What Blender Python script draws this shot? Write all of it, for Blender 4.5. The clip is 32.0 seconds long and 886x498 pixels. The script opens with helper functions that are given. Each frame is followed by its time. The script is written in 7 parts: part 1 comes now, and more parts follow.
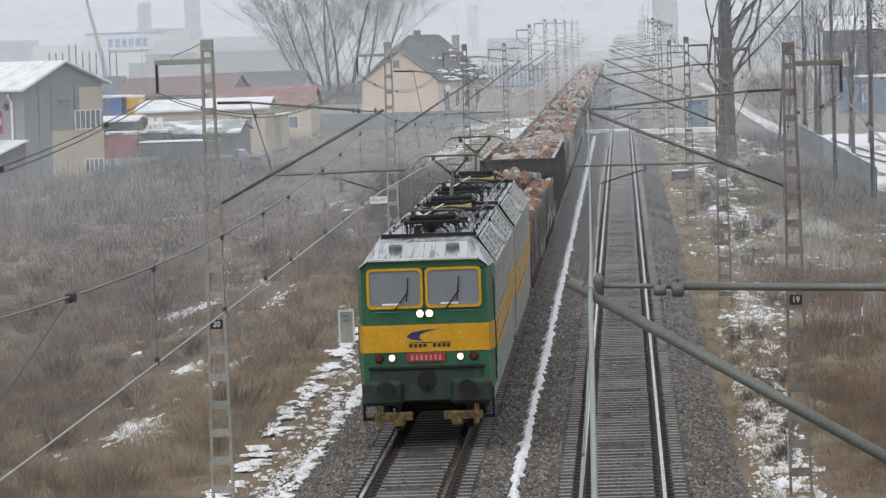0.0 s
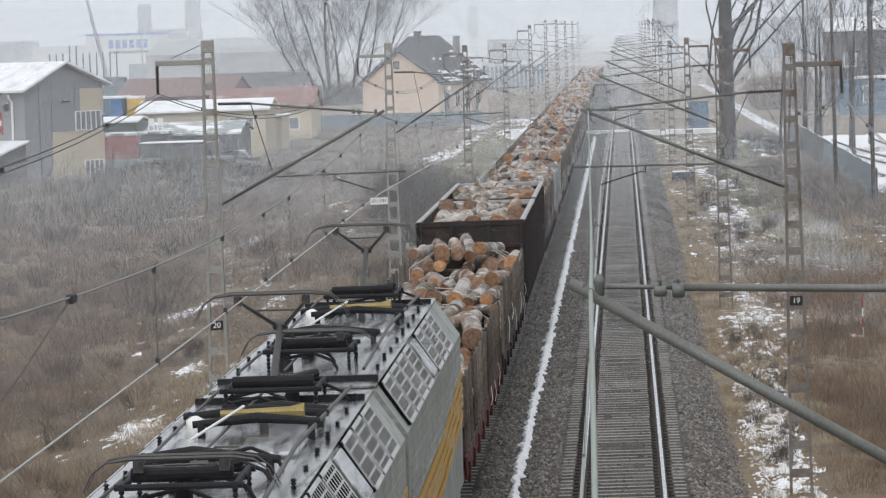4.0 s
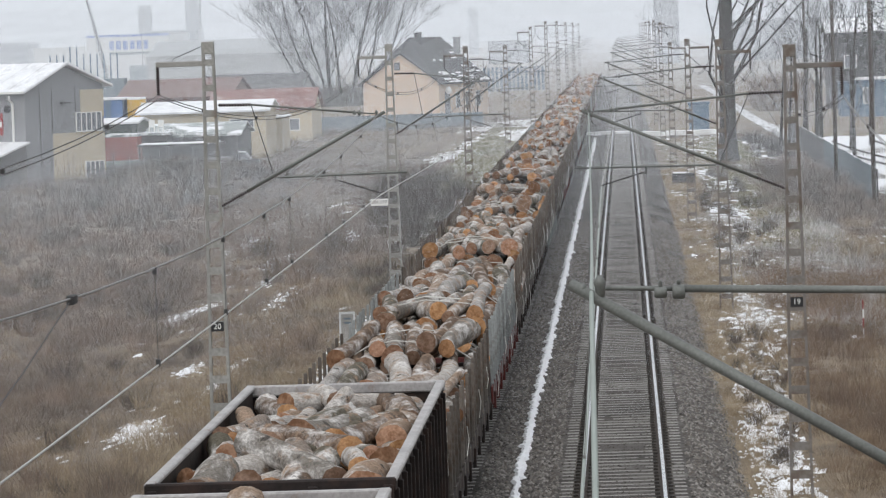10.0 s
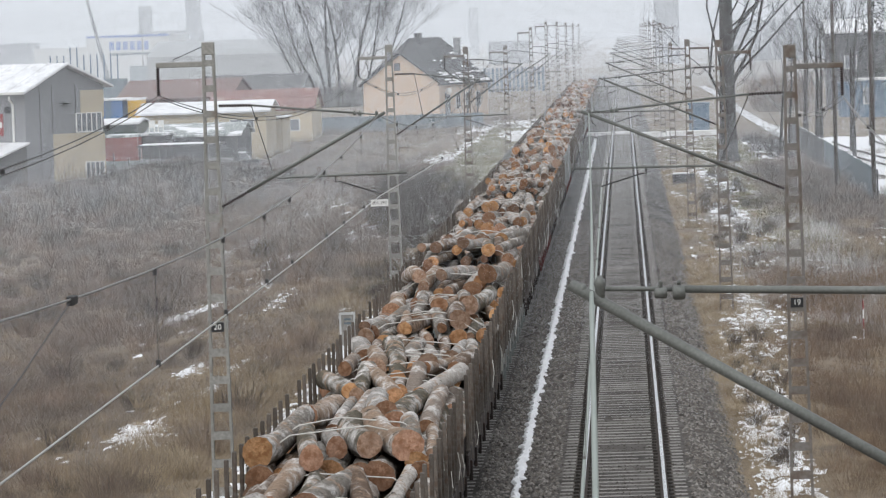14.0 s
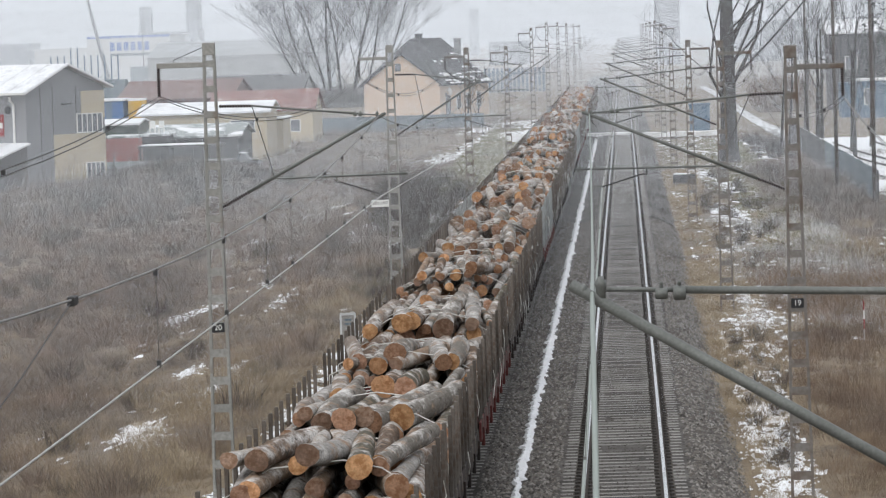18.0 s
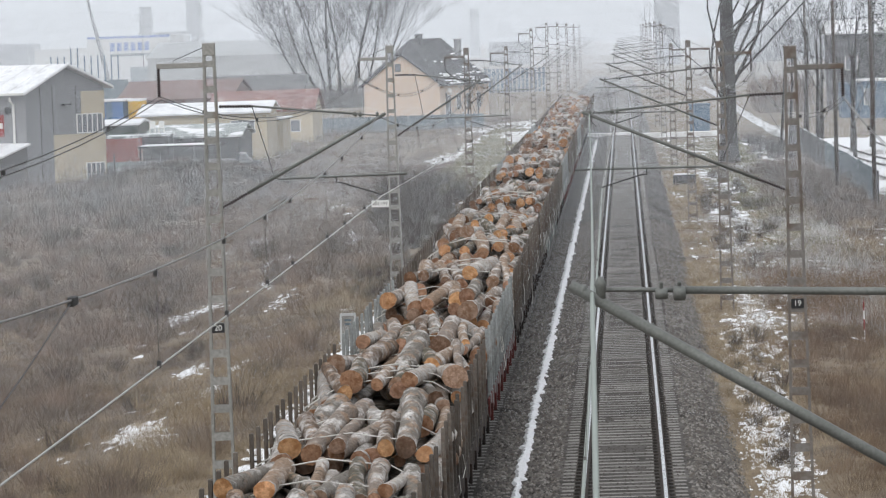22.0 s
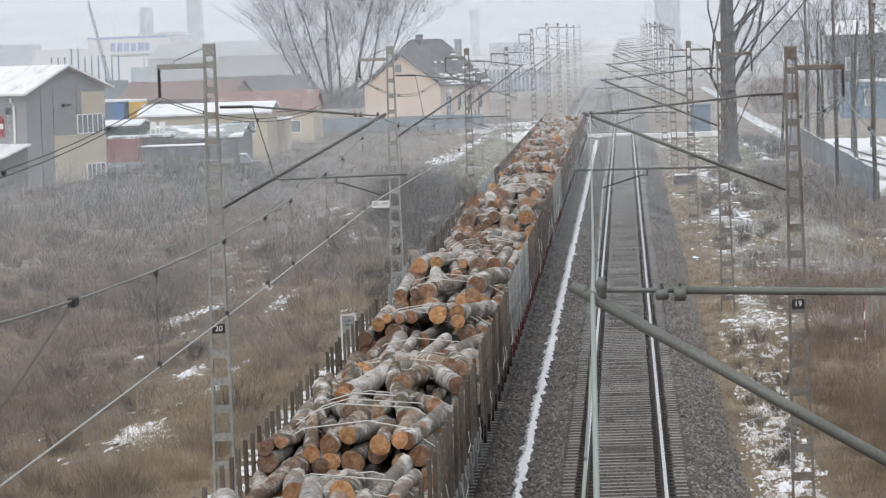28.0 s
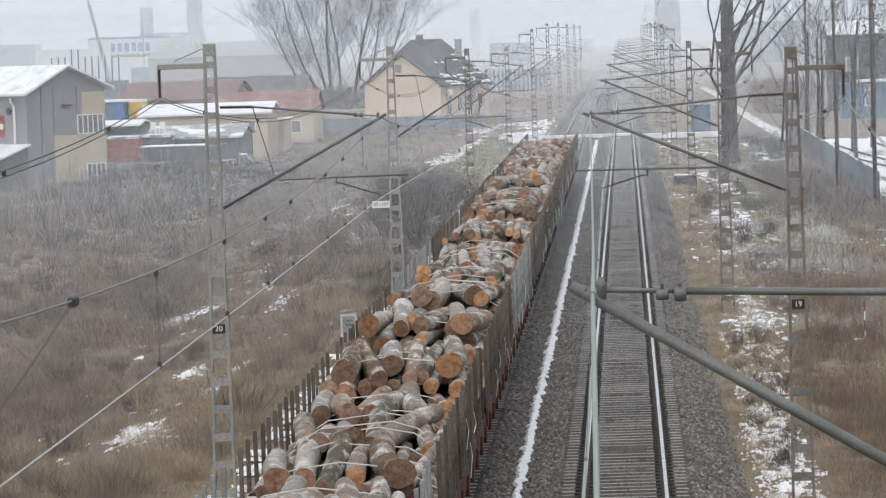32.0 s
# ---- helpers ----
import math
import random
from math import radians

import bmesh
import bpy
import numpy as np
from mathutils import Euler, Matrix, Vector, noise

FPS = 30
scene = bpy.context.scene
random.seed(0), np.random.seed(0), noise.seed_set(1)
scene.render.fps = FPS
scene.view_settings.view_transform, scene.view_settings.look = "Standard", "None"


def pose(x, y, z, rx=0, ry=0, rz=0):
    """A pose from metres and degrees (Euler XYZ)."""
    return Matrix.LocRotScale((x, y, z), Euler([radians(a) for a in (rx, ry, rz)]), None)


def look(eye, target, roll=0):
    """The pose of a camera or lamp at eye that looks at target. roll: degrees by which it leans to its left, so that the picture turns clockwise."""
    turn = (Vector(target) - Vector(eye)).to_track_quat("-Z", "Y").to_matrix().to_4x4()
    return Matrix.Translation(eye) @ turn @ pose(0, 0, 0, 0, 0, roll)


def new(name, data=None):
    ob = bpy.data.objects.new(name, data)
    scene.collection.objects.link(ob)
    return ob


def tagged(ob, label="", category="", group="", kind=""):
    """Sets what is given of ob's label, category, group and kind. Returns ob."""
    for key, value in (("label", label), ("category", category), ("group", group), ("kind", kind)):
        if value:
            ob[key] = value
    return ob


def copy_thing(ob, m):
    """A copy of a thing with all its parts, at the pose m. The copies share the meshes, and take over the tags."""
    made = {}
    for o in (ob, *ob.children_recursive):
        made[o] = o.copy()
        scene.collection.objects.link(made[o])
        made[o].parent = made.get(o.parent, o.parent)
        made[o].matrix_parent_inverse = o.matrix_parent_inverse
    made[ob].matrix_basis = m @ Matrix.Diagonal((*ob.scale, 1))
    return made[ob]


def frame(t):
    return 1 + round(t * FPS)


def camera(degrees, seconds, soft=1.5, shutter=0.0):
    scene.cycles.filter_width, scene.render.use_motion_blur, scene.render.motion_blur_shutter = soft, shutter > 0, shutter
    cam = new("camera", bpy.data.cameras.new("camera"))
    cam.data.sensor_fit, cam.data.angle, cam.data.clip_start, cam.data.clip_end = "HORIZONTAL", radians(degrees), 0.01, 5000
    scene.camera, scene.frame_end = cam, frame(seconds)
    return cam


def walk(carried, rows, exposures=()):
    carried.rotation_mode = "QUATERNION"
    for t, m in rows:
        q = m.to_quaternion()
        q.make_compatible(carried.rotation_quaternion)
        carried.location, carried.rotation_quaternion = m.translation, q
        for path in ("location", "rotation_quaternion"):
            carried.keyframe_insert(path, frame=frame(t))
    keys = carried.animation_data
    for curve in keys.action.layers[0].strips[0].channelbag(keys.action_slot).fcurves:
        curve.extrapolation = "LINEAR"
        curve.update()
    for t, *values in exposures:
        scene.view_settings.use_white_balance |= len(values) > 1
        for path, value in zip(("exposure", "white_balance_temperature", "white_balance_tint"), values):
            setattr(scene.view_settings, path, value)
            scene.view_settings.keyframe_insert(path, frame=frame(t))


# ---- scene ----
from collections import defaultdict

EYE = Vector((0.23, 0.0, 8.426))
FRONT = 85.0          # where the locomotive's nose stands at the start
LEFT = -4.02          # middle line of the train's track; the other track lies at x = 0


def aim(left, down):
    """Camera pose with its heading in degrees to the left of the track and below the level."""
    a, b = radians(left), radians(down)
    return look(EYE, EYE + Vector((-math.sin(a) * math.cos(b), math.cos(a) * math.cos(b), -math.sin(b))), -1.949)


cam = camera(12.16, 32.0, soft=1.25)
walk(cam, [(0.0, aim(2.547, 2.999)), (3.0, aim(2.550, 2.990)), (6.0, aim(2.557, 2.977)), (10.0, aim(2.559, 2.968)), (14.0, aim(2.561, 2.960)),
           (18.0, aim(2.569, 2.952)), (20.0, aim(2.569, 2.950)), (25.0, aim(2.571, 2.943)), (28.0, aim(2.576, 2.940)), (32.0, aim(2.578, 2.937))],
     exposures=[(0.0, 0.29), (3.0, 0.38), (6.0, 0.40), (10.0, 0.42), (32.0, 0.44)])

# ---- overcast winter daylight ----
world = bpy.data.worlds.new("winter_sky")
scene.world = world
world.use_nodes = True
wn, wl = world.node_tree.nodes, world.node_tree.links
wn.clear()
sky = wn.new("ShaderNodeTexSky")
sky.sky_type, sky.sun_disc = "NISHITA", False
sky.sun_elevation, sky.sun_rotation = radians(28), radians(200)
sky.air_density, sky.dust_density = 1.0, 6.0
grey = wn.new("ShaderNodeHueSaturation")
grey.inputs["Saturation"].default_value = 0.12
veil = wn.new("ShaderNodeMixRGB")
veil.inputs["Fac"].default_value = 0.8
dome, up, rise = wn.new("ShaderNodeTexCoord"), wn.new("ShaderNodeSeparateXYZ"), wn.new("ShaderNodeMapRange")
rise.inputs["From Min"].default_value, rise.inputs["From Max"].default_value = 0.0, 0.7
overcast = wn.new("ShaderNodeMixRGB")
overcast.inputs["Color1"].default_value = (4.1, 4.35, 4.7, 1)
overcast.inputs["Color2"].default_value = (9.2, 9.55, 10.1, 1)
wl.new(dome.outputs["Generated"], up.inputs["Vector"])
wl.new(up.outputs["Z"], rise.inputs["Value"])
wl.new(rise.outputs["Result"], overcast.inputs["Fac"])
wl.new(overcast.outputs["Color"], veil.inputs["Color2"])
bg = wn.new("ShaderNodeBackground")
bg.inputs["Strength"].default_value = 0.1
wout = wn.new("ShaderNodeOutputWorld")
wl.new(sky.outputs["Color"], grey.inputs["Color"])
wl.new(grey.outputs["Color"], veil.inputs["Color1"])
wl.new(veil.outputs["Color"], bg.inputs["Color"])
wl.new(bg.outputs["Background"], wout.inputs["Surface"])
sun = new("sun", bpy.data.lights.new("sun", "SUN"))
sun.data.energy, sun.data.angle, sun.data.color = 0.6, radians(40), (1.0, 0.97, 0.93)
sun.matrix_world = look((0, 0, 60), (0.3 * 60, 0.82 * 60, 0))

# ---- materials ----


def material(name, base, rough=0.7, metal=0.0, vary=0.25, size=3.0, fine=40.0, bump=0.15, other=None, blotch=0.5, sharp=0.12, rand=0.0, spec=0.4, stretch=None, tints=None):
    """Base colour with broad and fine variation, an optional second colour in blotches, and fine relief."""
    m = bpy.data.materials.new(name)
    m.use_nodes = True
    n, l = m.node_tree.nodes, m.node_tree.links
    b = n["Principled BSDF"]
    b.inputs["Metallic"].default_value = metal
    b.inputs["Specular IOR Level"].default_value = spec
    co = n.new("ShaderNodeTexCoord")
    big, small = n.new("ShaderNodeTexNoise"), n.new("ShaderNodeTexNoise")
    big.inputs["Scale"].default_value, big.inputs["Detail"].default_value = size, 6
    small.inputs["Scale"].default_value, small.inputs["Detail"].default_value = fine, 4
    where = co.outputs["Object"]
    if stretch:
        mp = n.new("ShaderNodeMapping")
        mp.inputs["Scale"].default_value = stretch
        l.new(where, mp.inputs["Vector"])
        where = mp.outputs["Vector"]
    l.new(where, big.inputs["Vector"])
    l.new(where, small.inputs["Vector"])
    mul = n.new("ShaderNodeMath")
    mul.operation = "MULTIPLY"
    l.new(big.outputs["Fac"], mul.inputs[0])
    l.new(small.outputs["Fac"], mul.inputs[1])
    shade = n.new("ShaderNodeMapRange")
    shade.inputs["From Min"].default_value, shade.inputs["From Max"].default_value = 0.1, 0.42
    shade.inputs["To Min"].default_value, shade.inputs["To Max"].default_value = 1 - vary, 1 + vary
    l.new(mul.outputs[0], shade.inputs["Value"])
    col = n.new("ShaderNodeMixRGB")
    col.blend_type = "MULTIPLY"
    col.inputs["Fac"].default_value = 1
    col.inputs["Color1"].default_value = (*base, 1)
    l.new(shade.outputs["Result"], col.inputs["Color2"])
    out = col.outputs["Color"]
    if other:
        ramp = n.new("ShaderNodeMapRange")
        ramp.interpolation_type = "SMOOTHSTEP"
        ramp.inputs["From Min"].default_value, ramp.inputs["From Max"].default_value = blotch - sharp / 2, blotch + sharp / 2
        mixn = n.new("ShaderNodeTexNoise")
        mixn.inputs["Scale"].default_value, mixn.inputs["Detail"].default_value = size * 1.7, 9
        mixn.inputs["Roughness"].default_value = 0.65
        l.new(where, mixn.inputs["Vector"])
        l.new(mixn.outputs["Fac"], ramp.inputs["Value"])
        two = n.new("ShaderNodeMixRGB")
        two.inputs["Color2"].default_value = (*other, 1)
        l.new(ramp.outputs["Result"], two.inputs["Fac"])
        l.new(out, two.inputs["Color1"])
        out = two.outputs["Color"]
    if rand:
        info = n.new("ShaderNodeObjectInfo")
        hv = n.new("ShaderNodeHueSaturation")
        rr = n.new("ShaderNodeMapRange")
        rr.inputs["To Min"].default_value, rr.inputs["To Max"].default_value = 1 - rand, 1 + rand
        l.new(info.outputs["Random"], rr.inputs["Value"])
        l.new(rr.outputs["Result"], hv.inputs["Value"])
        l.new(out, hv.inputs["Color"])
        out = hv.outputs["Color"]
    if tints:
        which, ramp2, tint = n.new("ShaderNodeObjectInfo"), n.new("ShaderNodeValToRGB"), n.new("ShaderNodeMixRGB")
        ramp2.color_ramp.interpolation = "CONSTANT"
        for i, c in enumerate(tints):
            e = ramp2.color_ramp.elements[i] if i < 2 else ramp2.color_ramp.elements.new(i / len(tints))
            e.position, e.color = i / len(tints), (*c, 1)
        spin = n.new("ShaderNodeMath")
        spin.operation = "FRACT"
        seven = n.new("ShaderNodeMath")
        seven.operation = "MULTIPLY"
        seven.inputs[1].default_value = 7.3
        l.new(which.outputs["Random"], seven.inputs[0])
        l.new(seven.outputs[0], spin.inputs[0])
        l.new(spin.outputs[0], ramp2.inputs["Fac"])
        tint.blend_type = "MULTIPLY"
        tint.inputs["Fac"].default_value = 1
        l.new(out, tint.inputs["Color1"])
        l.new(ramp2.outputs["Color"], tint.inputs["Color2"])
        out = tint.outputs["Color"]
    l.new(out, b.inputs["Base Color"])
    rg = n.new("ShaderNodeMapRange")
    rg.inputs["To Min"].default_value, rg.inputs["To Max"].default_value = max(0.02, rough - 0.15), min(1, rough + 0.15)
    l.new(small.outputs["Fac"], rg.inputs["Value"])
    l.new(rg.outputs["Result"], b.inputs["Roughness"])
    if bump:
        bp = n.new("ShaderNodeBump")
        bp.inputs["Strength"].default_value, bp.inputs["Distance"].default_value = bump, 0.03
        l.new(small.outputs["Fac"], bp.inputs["Height"])
        l.new(bp.outputs["Normal"], b.inputs["Normal"])
    return m


def bark_material():
    """Mottled beech and birch bark: grey-white lichen and peeled skin over brown, dark scars across, its tone changing from log to log."""
    m = bpy.data.materials.new("birch_and_beech_bark")
    m.use_nodes = True
    n, l = m.node_tree.nodes, m.node_tree.links
    b = n["Principled BSDF"]
    b.inputs["Specular IOR Level"].default_value, b.inputs["Roughness"].default_value = 0.12, 0.92
    co, info = n.new("ShaderNodeTexCoord"), n.new("ShaderNodeObjectInfo")
    away = n.new("ShaderNodeVectorMath")
    away.operation = "SCALE"
    away.inputs[0].default_value = (37.0, 53.0, 19.0)
    l.new(info.outputs["Random"], away.inputs["Scale"])
    shift = n.new("ShaderNodeVectorMath")
    l.new(co.outputs["Object"], shift.inputs[0])
    l.new(away.outputs["Vector"], shift.inputs[1])

    def noisy(scale, detail, stretch, lo, hi):
        mp, t, r = n.new("ShaderNodeMapping"), n.new("ShaderNodeTexNoise"), n.new("ShaderNodeMapRange")
        mp.inputs["Scale"].default_value = stretch
        t.inputs["Scale"].default_value, t.inputs["Detail"].default_value, t.inputs["Roughness"].default_value = scale, detail, 0.65
        r.interpolation_type = "SMOOTHSTEP"
        r.inputs["From Min"].default_value, r.inputs["From Max"].default_value = lo, hi
        l.new(shift.outputs["Vector"], mp.inputs["Vector"])
        l.new(mp.outputs["Vector"], t.inputs["Vector"])
        l.new(t.outputs["Fac"], r.inputs["Value"])
        return r.outputs["Result"], t.outputs["Fac"]

    def mix(fac, a, c):
        k = n.new("ShaderNodeMixRGB")
        for slot, q in (("Color1", a), ("Color2", c)):
            if isinstance(q, tuple):
                k.inputs[slot].default_value = (*q, 1)
            else:
                l.new(q, k.inputs[slot])
        l.new(fac, k.inputs["Fac"])
        return k.outputs["Color"]

    tone = n.new("ShaderNodeValToRGB")
    tone.color_ramp.interpolation = "CONSTANT"
    for i, c in enumerate(((0.15, 0.135, 0.118), (0.24, 0.225, 0.21), (0.11, 0.076, 0.055), (0.185, 0.152, 0.128), (0.32, 0.295, 0.27), (0.085, 0.075, 0.056), (0.215, 0.155, 0.112))):
        e = tone.color_ramp.elements[i] if i < 2 else tone.color_ramp.elements.new(i / 7)
        e.position, e.color = i / 7, (*c, 1)
    l.new(info.outputs["Random"], tone.inputs["Fac"])
    out = mix(noisy(1.9, 9, (1.7, 0.6, 1.7), 0.45, 0.67)[0], tone.outputs["Color"], (0.50, 0.48, 0.46))
    out = mix(noisy(2.6, 6, (1.4, 0.8, 1.4), 0.51, 0.67)[0], out, (0.25, 0.175, 0.125))
    out = mix(noisy(4.5, 6, (1.0, 0.8, 1.0), 0.58, 0.68)[0], out, (0.055, 0.048, 0.042))
    fine, height = noisy(26, 5, (1.0, 0.6, 1.0), 0.25, 0.75)
    speck = n.new("ShaderNodeMixRGB")
    speck.blend_type = "MULTIPLY"
    speck.inputs["Fac"].default_value = 0.55
    l.new(out, speck.inputs["Color1"])
    l.new(fine, speck.inputs["Color2"])
    gain = n.new("ShaderNodeHueSaturation")
    gain.inputs["Value"].default_value = 1.58
    l.new(speck.outputs["Color"], gain.inputs["Color"])
    l.new(gain.outputs["Color"], b.inputs["Base Color"])
    bp = n.new("ShaderNodeBump")
    bp.inputs["Strength"].default_value, bp.inputs["Distance"].default_value = 0.7, 0.03
    l.new(height, bp.inputs["Height"])
    l.new(bp.outputs["Normal"], b.inputs["Normal"])
    return m


def island_material(name, colours, rough=0.9, clump=0.0):
    """One of several colours for each loose piece of a joined mesh, the pieces of one clump alike."""
    m = bpy.data.materials.new(name)
    m.use_nodes = True
    n, l = m.node_tree.nodes, m.node_tree.links
    b = n["Principled BSDF"]
    b.inputs["Roughness"].default_value, b.inputs["Specular IOR Level"].default_value = rough, 0.15
    geo, ramp = n.new("ShaderNodeNewGeometry"), n.new("ShaderNodeValToRGB")
    pick = geo.outputs["Random Per Island"]
    if clump:
        co, spots, wide = n.new("ShaderNodeTexCoord"), n.new("ShaderNodeTexNoise"), n.new("ShaderNodeMapRange")
        flat = n.new("ShaderNodeMapping")
        flat.inputs["Scale"].default_value = (clump, clump * 0.35, clump)
        spots.inputs["Scale"].default_value, spots.inputs["Detail"].default_value = 1.0, 3
        wide.inputs["From Min"].default_value, wide.inputs["From Max"].default_value = 0.32, 0.68
        both = n.new("ShaderNodeMixRGB")
        both.inputs["Fac"].default_value = 0.22
        l.new(co.outputs["Object"], flat.inputs["Vector"])
        l.new(flat.outputs["Vector"], spots.inputs["Vector"])
        l.new(spots.outputs["Fac"], wide.inputs["Value"])
        l.new(wide.outputs["Result"], both.inputs["Color1"])
        l.new(pick, both.inputs["Color2"])
        pick = both.outputs["Color"]
    e = ramp.color_ramp.elements
    e[0].position, e[0].color = 0.0, (*colours[0], 1)
    e[1].position, e[1].color = 1.0, (*colours[-1], 1)
    for i, c in enumerate(colours[1:-1], 1):
        e.new(i / (len(colours) - 1)).color = (*c, 1)
    l.new(pick, ramp.inputs["Fac"])
    l.new(ramp.outputs["Color"], b.inputs["Base Color"])
    return m


def glow_material(name, colour, strength):
    m = bpy.data.materials.new(name)
    m.use_nodes = True
    b = m.node_tree.nodes["Principled BSDF"]
    b.inputs["Base Color"].default_value = (*colour, 1)
    b.inputs["Emission Color"].default_value = (*colour, 1)
    b.inputs["Emission Strength"].default_value = strength
    return m


def glass_material(name, tint, rough=0.05):
    """Opaque glossy pane; dim interior and reflected sky are put into its tint."""
    m = material(name, tint, rough=rough, vary=0.1, bump=0, spec=0.9)
    return m


